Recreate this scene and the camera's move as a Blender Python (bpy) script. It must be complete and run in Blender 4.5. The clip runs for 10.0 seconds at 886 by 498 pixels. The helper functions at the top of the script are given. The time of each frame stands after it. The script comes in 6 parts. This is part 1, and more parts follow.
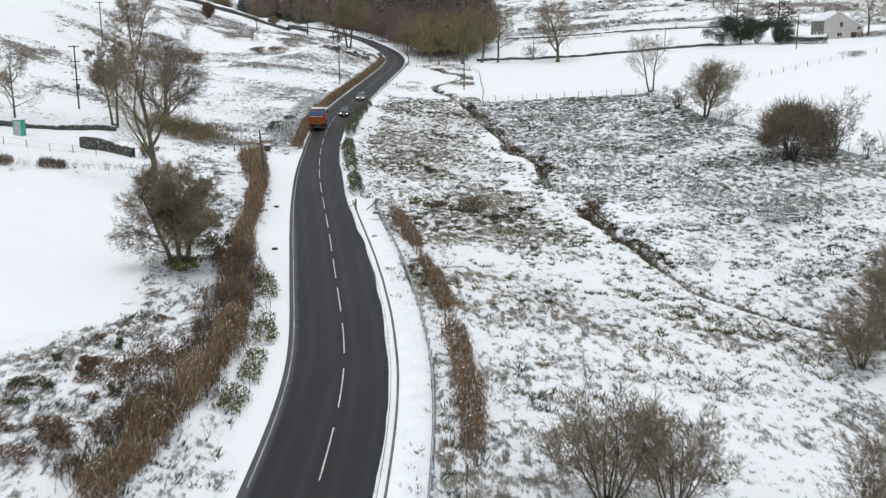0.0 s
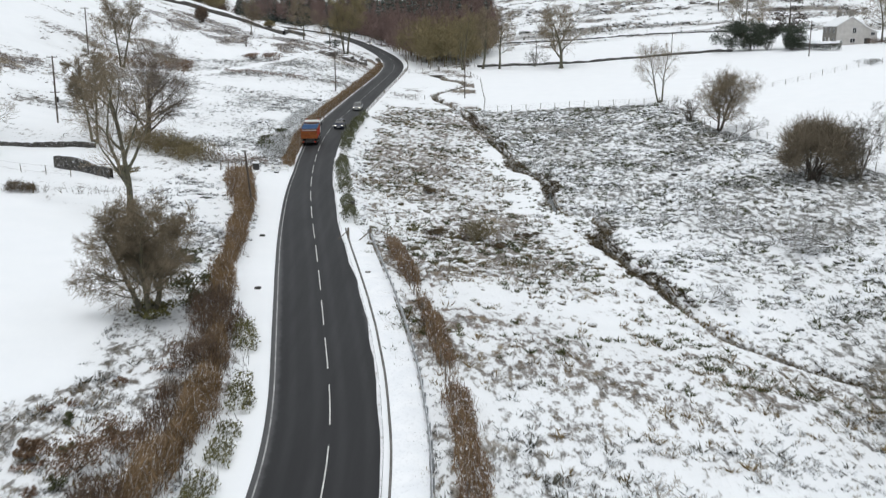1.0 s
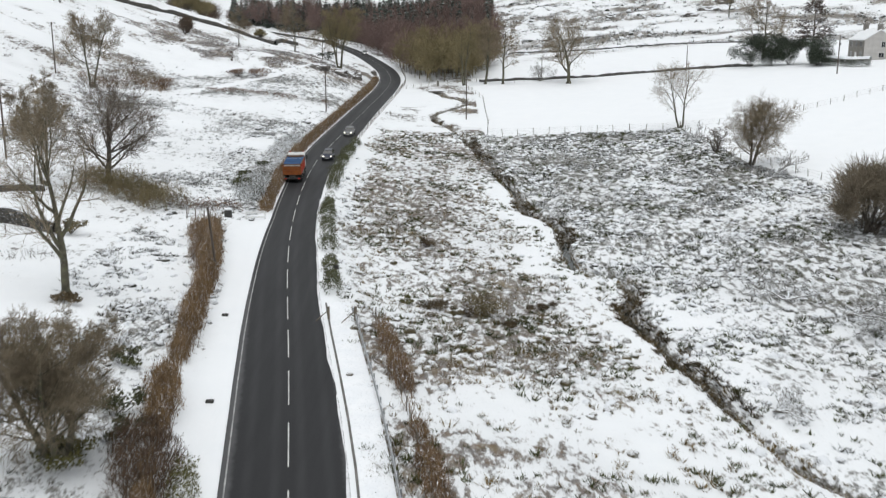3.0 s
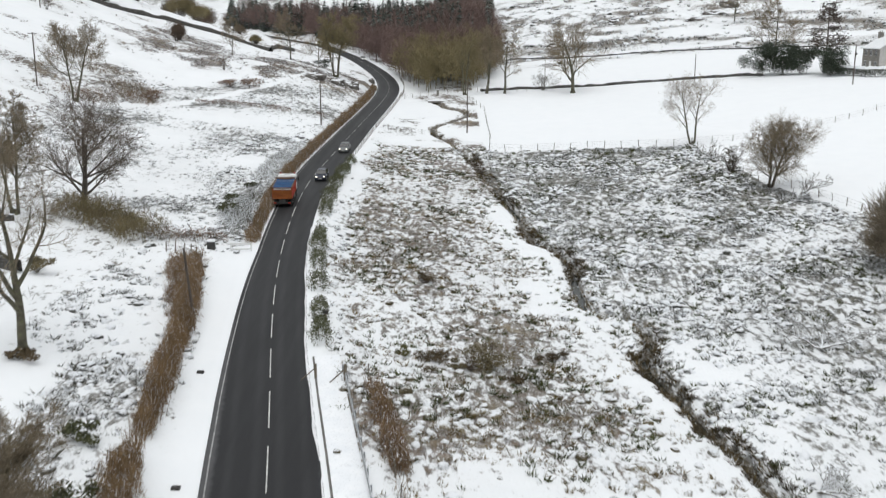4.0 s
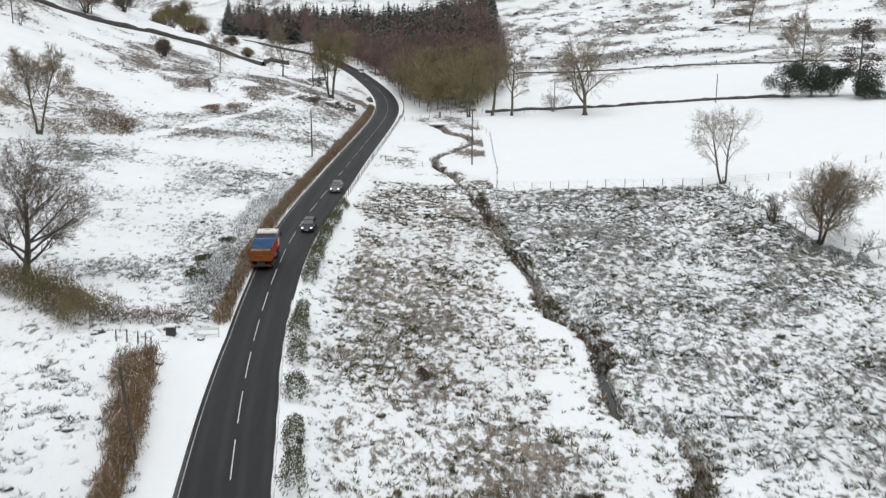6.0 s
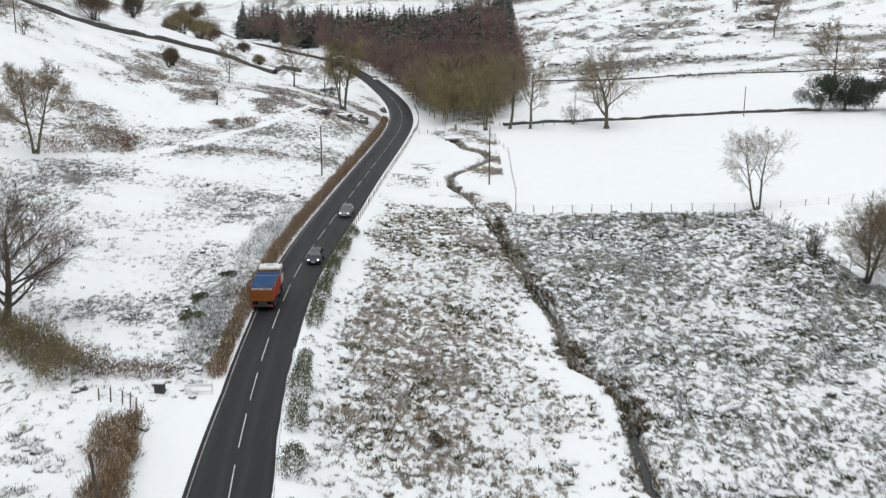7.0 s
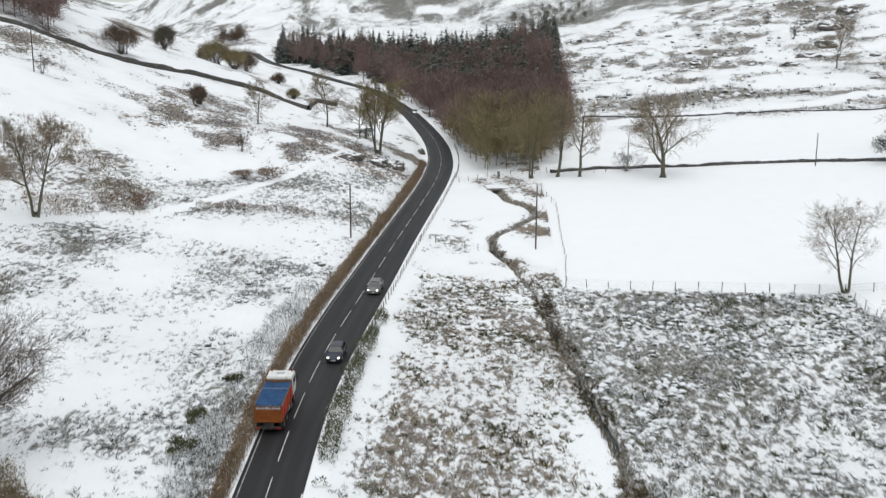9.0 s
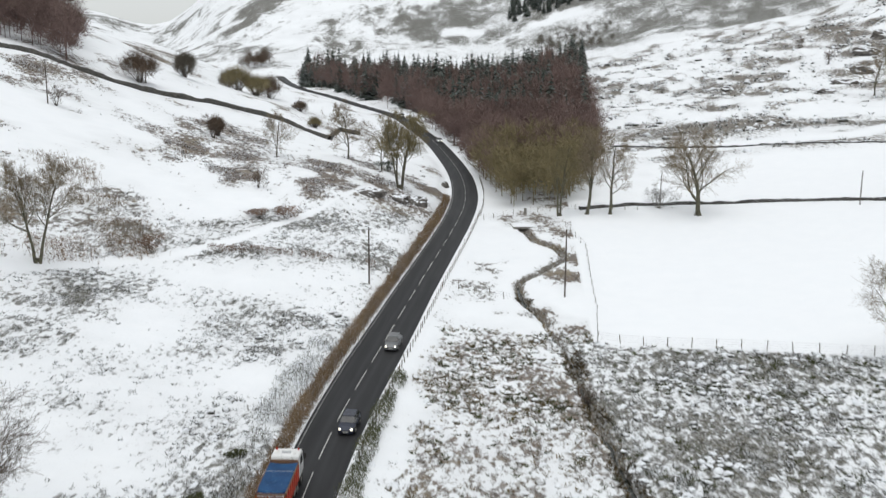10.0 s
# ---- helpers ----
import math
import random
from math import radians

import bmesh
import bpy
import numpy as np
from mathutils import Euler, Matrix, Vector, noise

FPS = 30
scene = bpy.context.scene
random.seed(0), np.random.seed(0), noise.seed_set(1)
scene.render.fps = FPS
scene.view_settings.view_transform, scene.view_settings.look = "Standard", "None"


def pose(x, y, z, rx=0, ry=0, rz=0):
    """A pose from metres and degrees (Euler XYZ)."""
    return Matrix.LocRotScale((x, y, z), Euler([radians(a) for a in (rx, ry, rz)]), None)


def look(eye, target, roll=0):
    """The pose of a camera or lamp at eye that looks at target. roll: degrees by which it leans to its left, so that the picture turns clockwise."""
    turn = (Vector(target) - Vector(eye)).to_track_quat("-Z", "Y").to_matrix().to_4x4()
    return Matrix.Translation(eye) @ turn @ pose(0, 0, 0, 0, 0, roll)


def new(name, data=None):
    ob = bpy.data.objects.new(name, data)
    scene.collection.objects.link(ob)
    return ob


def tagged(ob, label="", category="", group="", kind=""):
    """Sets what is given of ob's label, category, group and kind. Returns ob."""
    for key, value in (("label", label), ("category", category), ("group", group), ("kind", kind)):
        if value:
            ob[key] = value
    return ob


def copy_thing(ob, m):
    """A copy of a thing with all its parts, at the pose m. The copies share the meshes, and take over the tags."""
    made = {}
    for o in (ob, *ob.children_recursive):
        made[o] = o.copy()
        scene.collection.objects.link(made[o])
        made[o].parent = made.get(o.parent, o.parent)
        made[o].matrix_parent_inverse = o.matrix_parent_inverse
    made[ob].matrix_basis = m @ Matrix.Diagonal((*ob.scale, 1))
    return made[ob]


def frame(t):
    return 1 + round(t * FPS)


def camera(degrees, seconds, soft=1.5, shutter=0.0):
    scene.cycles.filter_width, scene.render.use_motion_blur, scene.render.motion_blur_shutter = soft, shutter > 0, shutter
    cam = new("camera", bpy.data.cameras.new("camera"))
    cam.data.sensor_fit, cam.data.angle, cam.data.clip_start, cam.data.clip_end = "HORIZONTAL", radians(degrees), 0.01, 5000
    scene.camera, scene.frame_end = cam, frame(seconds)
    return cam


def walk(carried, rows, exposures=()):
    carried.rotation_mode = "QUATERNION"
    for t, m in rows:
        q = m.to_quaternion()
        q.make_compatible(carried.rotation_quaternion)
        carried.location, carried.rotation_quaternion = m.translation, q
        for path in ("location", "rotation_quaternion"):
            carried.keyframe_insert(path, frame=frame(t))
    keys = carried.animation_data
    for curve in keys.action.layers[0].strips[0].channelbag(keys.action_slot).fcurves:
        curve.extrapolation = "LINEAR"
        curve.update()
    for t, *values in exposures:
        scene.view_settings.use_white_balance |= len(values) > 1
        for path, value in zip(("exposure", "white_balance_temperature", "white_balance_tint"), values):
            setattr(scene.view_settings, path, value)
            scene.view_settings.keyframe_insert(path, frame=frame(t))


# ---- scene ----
cam = camera(49.5, 10.0, soft=1.3, shutter=0.55)
METRES, EYE, TILT, LEAN, TURN = 92.0, 23.5, -13.0, 0.0, 0.0
ROWS = [
    (0.0, 0.0, 0.0, 0.0, 0.0, 0.0, -0.0),
    (0.5, -0.0004, 0.0454, 0.0178, -0.01, 0.01, -0.02),
    (1.0, -0.0004, 0.0905, 0.0361, -0.02, 0.01, -0.04),
    (1.5, -0.0001, 0.136, 0.0546, -0.03, 0.02, -0.04),
    (2.0, -0.0004, 0.1817, 0.073, -0.05, 0.03, -0.06),
    (2.5, -0.0009, 0.2277, 0.092, -0.06, 0.04, -0.08),
    (4.0, -0.0013, 0.3633, 0.1528, -0.08, 0.07, -0.1),
    (4.5, -0.0015, 0.4083, 0.1745, -0.09, 0.07, -0.1),
    (5.0, -0.0017, 0.4539, 0.1962, -0.1, 0.06, -0.1),
    (5.5, -0.0022, 0.4995, 0.2177, -0.12, 0.07, -0.1),
    (7.0, -0.0038, 0.6348, 0.2866, 0.92, 0.02, -0.4),
    (7.5, -0.0045, 0.6793, 0.3103, 1.5, 0.01, -0.57),
    (8.0, -0.0054, 0.7242, 0.3339, 2.1, 0.14, -0.71),
    (8.5, -0.0069, 0.7681, 0.3583, 2.7, 0.51, -0.88),
    (9.0, -0.0082, 0.8127, 0.3822, 3.34, 0.91, -1.05),
    (9.5, -0.0099, 0.857, 0.4065, 4.02, 1.33, -1.23),
    (10.0, -0.0124, 0.9013, 0.4305, 4.81, 1.99, -1.44),
]
walk(cam, [(t, pose(0, 0, EYE, TILT, LEAN, TURN) @ pose(METRES * x, METRES * y, METRES * z, 90 + pitch, roll, yaw)) for t, x, y, z, yaw, pitch, roll in ROWS], exposures=[(0.0, -0.02, 6400, 10), (4.0, 0.0, 6570, 10), (10.0, 0.0, 6530, 10)])

# ---- sky, sun ----
world = bpy.data.worlds.new("world")
scene.world = world
world.use_nodes = True
wn = world.node_tree
wn.nodes.clear()
sky = wn.nodes.new("ShaderNodeTexSky")
sky.sky_type, sky.sun_disc = "NISHITA", False
sky.sun_elevation, sky.sun_rotation = radians(77), radians(200)
sky.air_density, sky.dust_density, sky.ozone_density = 1.0, 1.5, 1.5
grey = wn.nodes.new("ShaderNodeHueSaturation")
grey.inputs["Saturation"].default_value = 0.27
back = wn.nodes.new("ShaderNodeBackground")
back.inputs["Strength"].default_value = 0.15
wout = wn.nodes.new("ShaderNodeOutputWorld")
cloud = wn.nodes.new("ShaderNodeMix")
cloud.data_type = "RGBA"
cloud.inputs[0].default_value = 0.6
cloud.inputs[7].default_value = (4.95, 5.2, 5.25, 1)
wn.links.new(sky.outputs[0], grey.inputs["Color"])
wn.links.new(grey.outputs[0], cloud.inputs[6])
wn.links.new(cloud.outputs[2], back.inputs[0])
wn.links.new(back.outputs[0], wout.inputs[0])
sun_data = bpy.data.lights.new("sun", "SUN")
sun_data.energy, sun_data.angle, sun_data.color = 1.25, radians(50), (0.985, 1.0, 0.985)
sun = new("sun", sun_data)
sun.matrix_world = look((0, 0, 0), (0.08, 0.22, -1.0))

# ---- materials ----


def nodes_of(name):
    m = bpy.data.materials.new(name)
    m.use_nodes = True
    nt = m.node_tree
    return m, nt, nt.nodes["Principled BSDF"]


def tex(nt, scale, detail=4.0, rough=0.55, stretch=None, dist=0.0):
    co = nt.nodes.new("ShaderNodeTexCoord")
    n = nt.nodes.new("ShaderNodeTexNoise")
    n.inputs["Scale"].default_value, n.inputs["Detail"].default_value = scale, detail
    n.inputs["Roughness"].default_value, n.inputs["Distortion"].default_value = rough, dist
    if stretch:
        mp = nt.nodes.new("ShaderNodeMapping")
        mp.inputs["Scale"].default_value = stretch
        nt.links.new(co.outputs["Object"], mp.inputs[0])
        nt.links.new(mp.outputs[0], n.inputs["Vector"])
    else:
        nt.links.new(co.outputs["Object"], n.inputs["Vector"])
    return n.outputs["Fac"]


def mix(nt, fac, a, b):
    n = nt.nodes.new("ShaderNodeMix")
    n.data_type = "RGBA"
    for k, v in ((0, fac), (6, a), (7, b)):
        if isinstance(v, (int, float)):
            n.inputs[k].default_value = v
        elif isinstance(v, tuple):
            n.inputs[k].default_value = (*v, 1)
        else:
            nt.links.new(v, n.inputs[k])
    return n.outputs[2]


def calc(nt, op, a, b=0.0, c=0.0, clamp=False):
    n = nt.nodes.new("ShaderNodeMath")
    n.operation, n.use_clamp = op, clamp
    for k, v in enumerate((a, b, c)):
        if isinstance(v, (int, float)):
            n.inputs[k].default_value = v
        else:
            nt.links.new(v, n.inputs[k])
    return n.outputs[0]


def steps(nt, fac, lo, hi):
    n = nt.nodes.new("ShaderNodeMapRange")
    n.interpolation_type = "SMOOTHSTEP"
    nt.links.new(fac, n.inputs[0])
    n.inputs[1].default_value, n.inputs[2].default_value = lo, hi
    return n.outputs[0]


def bump(nt, bsdf, height, strength, dist=0.05):
    n = nt.nodes.new("ShaderNodeBump")
    n.inputs["Strength"].default_value, n.inputs["Distance"].default_value = strength, dist
    nt.links.new(height, n.inputs["Height"])
    nt.links.new(n.outputs[0], bsdf.inputs["Normal"])


def plain(name, a, b, scale=3.0, rough=0.8, relief=0.3, metal=0.0, spots=None, stretch=None, island=0.0, snow=0.0, snow_tint=(0.8, 0.82, 0.85), frosted=0.0):
    """Two-tone surface: broad variation, fine grain, optional spots of wear, colour by island, snow lying on what faces up."""
    m, nt, bs = nodes_of(name)
    broad = steps(nt, tex(nt, scale, 5, 0.6, stretch), 0.3, 0.7)
    col = mix(nt, broad, a, b)
    fine = tex(nt, scale * 9, 3, 0.6, stretch)
    dark = tuple(c * 0.55 for c in a)
    col = mix(nt, calc(nt, "MULTIPLY", steps(nt, fine, 0.5, 0.8), 0.45), col, dark)
    if island:
        g = nt.nodes.new("ShaderNodeNewGeometry")
        col = mix(nt, calc(nt, "MULTIPLY", g.outputs["Random Per Island"], island), col, tuple(min(1, c * 1.9) for c in b))
    if frosted:
        g = nt.nodes.new("ShaderNodeNewGeometry")
        col = mix(nt, steps(nt, g.outputs["Random Per Island"], 0.98 - frosted, 1.25 - frosted), col, snow_tint)
    if spots:
        col = mix(nt, steps(nt, tex(nt, scale * 2.3, 6, 0.65), 0.56, 0.7), col, spots)
    if snow:
        g = nt.nodes.new("ShaderNodeNewGeometry")
        sp = nt.nodes.new("ShaderNodeSeparateXYZ")
        nt.links.new(g.outputs["Normal"], sp.inputs[0])
        up = calc(nt, "ADD", sp.outputs[2], calc(nt, "MULTIPLY", calc(nt, "SUBTRACT", tex(nt, 2.2, 4), 0.5), 0.9))
        col = mix(nt, steps(nt, up, 1.0 - snow, 1.25 - snow), col, snow_tint)
    nt.links.new(col, bs.inputs["Base Color"])
    bs.inputs["Roughness"].default_value, bs.inputs["Metallic"].default_value = rough, metal
    if relief:
        bump(nt, bs, fine, relief, 0.03)
    return m


def ground_material():
    """Snow over winter grass and heath; the sheet's own attributes say how closely it is covered and how brown it is."""
    m, nt, bs = nodes_of("snowy_ground")

    def attr(n):
        a = nt.nodes.new("ShaderNodeAttribute")
        a.attribute_name = n
        return a.outputs["Fac"]
    cover, brown, far = attr("cover"), attr("brown"), attr("far")
    n1 = tex(nt, 1.35, 4, 0.6, (1.0, 0.5, 1.0), 0.4)
    n2 = tex(nt, 0.13, 4, 0.55)
    n3 = tex(nt, 4.6, 4, 0.7, (1.0, 0.5, 1.0))
    n4 = tex(nt, 0.04, 7, 0.68)
    mott = calc(nt, "ADD", calc(nt, "MULTIPLY", n1, 0.58), calc(nt, "ADD", calc(nt, "MULTIPLY", n2, 0.16), calc(nt, "MULTIPLY", n3, 0.34)))
    mott = calc(nt, "ADD", mott, calc(nt, "MULTIPLY", n4, 0.24))
    n5 = tex(nt, 0.03, 9, 0.72, (1.3, 0.5, 0.5), 0.4)
    mott = calc(nt, "ADD", mott, calc(nt, "MULTIPLY", calc(nt, "SUBTRACT", n5, 0.5), far))
    # the mottling is spread about 0.5; cover 1 is all snow, 0 is all bare
    wide = calc(nt, "MULTIPLY_ADD", calc(nt, "SUBTRACT", mott, 0.66), 2.1, 0.5)
    fac = steps(nt, calc(nt, "SUBTRACT", cover, wide), -0.11, 0.08)
    olive = mix(nt, steps(nt, tex(nt, 1.7, 5, 0.65), 0.35, 0.65), (0.021, 0.023, 0.016), (0.088, 0.084, 0.056))
    rust = mix(nt, steps(nt, tex(nt, 1.3, 5, 0.65), 0.35, 0.65), (0.055, 0.038, 0.027), (0.17, 0.115, 0.075))
    bare = mix(nt, brown, olive, rust)
    straw = mix(nt, n1, (0.11, 0.085, 0.04), (0.24, 0.19, 0.115))
    bare = mix(nt, calc(nt, "MULTIPLY", steps(nt, tex(nt, 0.22, 5, 0.65), 0.5, 0.68), steps(nt, brown, 0.15, 0.5)), bare, straw)
    bare = mix(nt, calc(nt, "MULTIPLY", steps(nt, n3, 0.44, 0.66), calc(nt, "SUBTRACT", 0.5, calc(nt, "MULTIPLY", brown, 0.26))), bare, (0.72, 0.72, 0.735))
    snow = mix(nt, tex(nt, 0.35, 5, 0.6), (0.80, 0.82, 0.845), (0.86, 0.87, 0.885))
    snow = mix(nt, calc(nt, "MULTIPLY", steps(nt, tex(nt, 0.035, 5, 0.6), 0.35, 0.7), calc(nt, "SUBTRACT", 1.0, cover, 0, True)), snow, (0.6, 0.61, 0.62))
    snow = mix(nt, calc(nt, "MULTIPLY", steps(nt, tex(nt, 2.6, 5, 0.7), 0.55, 0.8), calc(nt, "SUBTRACT", 1.0, cover, 0, True)), snow, (0.45, 0.44, 0.42))
    nt.links.new(mix(nt, fac, bare, snow), bs.inputs["Base Color"])
    bs.inputs["Roughness"].default_value = 0.75
    h = calc(nt, "ADD", calc(nt, "MULTIPLY", fac, 0.5), calc(nt, "ADD", calc(nt, "MULTIPLY", n3, 0.35), calc(nt, "MULTIPLY", n1, 0.8)))
    bump(nt, bs, calc(nt, "MULTIPLY", h, calc(nt, "SUBTRACT", 1.15, cover)), 0.75, 0.35)
    return m


def road_material():
    """Wet dark asphalt with paler wheel tracks along the carriageway; the attribute runs across it."""
    m, nt, bs = nodes_of("asphalt")
    a = nt.nodes.new("ShaderNodeAttribute")
    a.attribute_name = "across"
    x = a.outputs["Fac"]
    lane = calc(nt, "ABSOLUTE", calc(nt, "SUBTRACT", calc(nt, "ABSOLUTE", x), 1.55))
    track = steps(nt, calc(nt, "ABSOLUTE", calc(nt, "SUBTRACT", lane, 0.8)), 0.45, 0.05)
    long = tex(nt, 0.5, 4, 0.6, (1.6, 0.12, 1.0))
    col = mix(nt, tex(nt, 26, 3, 0.7), (0.0105, 0.0105, 0.0118), (0.02, 0.02, 0.0218))
    col = mix(nt, calc(nt, "MULTIPLY", track, calc(nt, "MULTIPLY", long, 0.9)), col, (0.031, 0.031, 0.033))
    col = mix(nt, calc(nt, "MULTIPLY", steps(nt, tex(nt, 0.25, 4, 0.6, (1.0, 0.25, 1.0)), 0.5, 0.75), 0.4), col, (0.021, 0.021, 0.024))
    rim = steps(nt, calc(nt, "ADD", calc(nt, "ABSOLUTE", x), calc(nt, "MULTIPLY", tex(nt, 1.6, 4), 0.5)), 3.3, 3.75)
    col = mix(nt, calc(nt, "MULTIPLY", rim, 0.15), col, (0.4, 0.4, 0.41))
    nt.links.new(col, bs.inputs["Base Color"])
    nt.links.new(calc(nt, "SUBTRACT", 0.72, calc(nt, "MULTIPLY", long, 0.2)), bs.inputs["Roughness"])
    bs.inputs["Specular IOR Level"].default_value = 0.32
    bump(nt, bs, tex(nt, 60, 2), 0.25, 0.01)
    return m


SNOWY = ground_material()
ASPHALT = road_material()
SNOW = plain("snow", (0.80, 0.82, 0.85), (0.87, 0.88, 0.9), 0.6, 0.7, 0.35)
SLUSH = plain("slushy_snow", (0.66, 0.67, 0.69), (0.8, 0.81, 0.83), 1.2, 0.7, 0.5, spots=(0.35, 0.33, 0.31))
PAINT = plain("road_paint", (0.42, 0.42, 0.4), (0.66, 0.66, 0.63), 1.5, 0.6, 0.1, spots=(0.3, 0.3, 0.3))
EDGE = plain("worn_edge_paint", (0.2, 0.2, 0.2), (0.42, 0.42, 0.41), 0.8, 0.6, 0.1, spots=(0.06, 0.06, 0.062))
KERB = plain("kerb_stone", (0.09, 0.085, 0.08), (0.2, 0.19, 0.18), 1.5, 0.9, 0.4, spots=(0.05, 0.05, 0.045))
BARK = plain("bark", (0.065, 0.06, 0.045), (0.15, 0.14, 0.095), 1.5, 0.95, 0.8, spots=(0.13, 0.15, 0.05))
BARK_DARK = plain("dark_bark", (0.06, 0.05, 0.042), (0.12, 0.105, 0.085), 1.5, 0.95, 0.8)
TWIG = plain("twigs", (0.06, 0.052, 0.04), (0.125, 0.108, 0.085), 0.7, 0.95, 0, island=0.35)
TWIG_OLIVE = plain("mossy_twigs", (0.115, 0.095, 0.05), (0.23, 0.19, 0.1), 0.4, 0.95, 0, island=0.3)
TWIG_FAWN = plain("fawn_twigs", (0.115, 0.092, 0.062), (0.235, 0.19, 0.13), 0.5, 0.95, 0, island=0.35)
TWIG_BROWN = plain("brown_twigs", (0.055, 0.038, 0.027), (0.115, 0.08, 0.056), 0.7, 0.95, 0, island=0.4)
TWIG_OAK = plain("oak_twigs", (0.07, 0.054, 0.042), (0.14, 0.11, 0.085), 0.6, 0.95, 0, island=0.35)
TWIG_RED = plain("red_brown_twigs", (0.092, 0.062, 0.056), (0.18, 0.122, 0.108), 0.06, 0.95, 0, island=0.35, spots=(0.1, 0.08, 0.052))
TWIG_SNOW = plain("snow_laden_wood", (0.13, 0.12, 0.1), (0.22, 0.2, 0.17), 1.0, 0.95, 0.3, snow=0.75)
LEAF_BROWN = plain("dead_hedge_leaves", (0.10, 0.062, 0.030), (0.22, 0.14, 0.068), 0.28, 0.9, 0, island=0.3, snow=0.2)
HEDGE_OLIVE = plain("faded_hedge_leaves", (0.1, 0.066, 0.034), (0.19, 0.135, 0.07), 0.5, 0.9, 0, island=0.3, snow=0.3)
TWIG_WILLOW = plain("willow_twigs", (0.1, 0.08, 0.056), (0.2, 0.166, 0.12), 0.3, 0.95, 0, island=0.35)
TWIG_RUST = plain("rusty_twigs", (0.095, 0.058, 0.03), (0.22, 0.145, 0.075), 0.28, 0.95, 0, island=0.4, frosted=0.16)
IVY_YELLOW = plain("yellowing_ivy", (0.05, 0.05, 0.015), (0.13, 0.12, 0.04), 0.6, 0.8, 0, island=0.4, snow=0.2)
BRAMBLE = plain("bramble", (0.085, 0.052, 0.032), (0.18, 0.115, 0.07), 0.6, 0.9, 0, island=0.3, snow=0.12)
LEAF_BRACKEN = plain("dead_bracken", (0.085, 0.052, 0.036), (0.19, 0.12, 0.08), 0.4, 0.9, 0, island=0.4, snow=0.3)
LEAF_OLIVE = plain("olive_scrub", (0.075, 0.06, 0.03), (0.16, 0.13, 0.065), 0.4, 0.9, 0, island=0.3, snow=0.15)
LEAF_BANK = plain("bank_scrub", (0.04, 0.028, 0.016), (0.11, 0.08, 0.042), 0.35, 0.9, 0, island=0.35, snow=0.1)
LEAF_IVY = plain("ivy_leaves", (0.026, 0.033, 0.012), (0.075, 0.078, 0.03), 0.6, 0.7, 0, island=0.4, snow=0.1)
LEAF_FROST = plain("frosted_scrub", (0.03, 0.033, 0.018), (0.1, 0.097, 0.06), 0.5, 0.9, 0, island=0.4, frosted=0.65)
NEEDLE = plain("conifer_needles", (0.02, 0.028, 0.023), (0.045, 0.057, 0.043), 0.3, 0.85, 0, island=0.3, snow=0.1)
NEEDLE_RUST = plain("rusty_needles", (0.034, 0.028, 0.022), (0.085, 0.062, 0.05), 0.4, 0.85, 0, island=0.3, snow=0.12)
NEEDLE_DARK = plain("evergreen_foliage", (0.018, 0.026, 0.018), (0.04, 0.052, 0.032), 0.5, 0.8, 0, island=0.3, snow=0.1)
GRASS = plain("winter_grass", (0.055, 0.042, 0.017), (0.19, 0.135, 0.056), 0.18, 0.95, 0, island=0.4, frosted=0.36)
RUSH = plain("green_rushes", (0.02, 0.026, 0.008), (0.075, 0.082, 0.028), 0.3, 0.95, 0, island=0.4, frosted=0.12)
GRASS_GREY = plain("frosted_heath", (0.026, 0.028, 0.021), (0.085, 0.08, 0.06), 0.2, 0.95, 0, island=0.4, frosted=0.55)
GRASS_BANK = plain("bank_growth", (0.022, 0.017, 0.009), (0.085, 0.062, 0.03), 0.3, 0.95, 0, island=0.4, frosted=0.12)
GRASS_RUST = plain("frosted_bracken", (0.05, 0.034, 0.024), (0.16, 0.108, 0.078), 0.25, 0.95, 0, island=0.4, frosted=0.55)


def tussock_material(name, dark, mid, level):
    """Rushes and heath in clumps, snow lying on their tops, more on some than on others."""
    m, nt, bs = nodes_of(name)
    fine = tex(nt, 11, 4, 0.7, (1.0, 1.0, 0.45))
    col = mix(nt, steps(nt, fine, 0.35, 0.68), dark, mid)
    g = nt.nodes.new("ShaderNodeNewGeometry")
    rnd = g.outputs["Random Per Island"]
    col = mix(nt, calc(nt, "MULTIPLY", steps(nt, tex(nt, 0.16, 4, 0.6), 0.5, 0.66), 0.7), col, tuple(c * 1.5 for c in mid))
    sp = nt.nodes.new("ShaderNodeSeparateXYZ")
    nt.links.new(g.outputs["Normal"], sp.inputs[0])
    up = calc(nt, "ADD", sp.outputs[2], calc(nt, "MULTIPLY", calc(nt, "SUBTRACT", tex(nt, 8.0, 5, 0.8), 0.5), 2.6))
    up = calc(nt, "ADD", up, calc(nt, "MULTIPLY", calc(nt, "SUBTRACT", rnd, 0.5), 0.7))
    col = mix(nt, steps(nt, up, level - 0.3, level + 0.3), col, (0.8, 0.82, 0.85))
    nt.links.new(col, bs.inputs["Base Color"])
    bs.inputs["Roughness"].default_value = 0.9
    bump(nt, bs, fine, 0.8, 0.08)
    return m


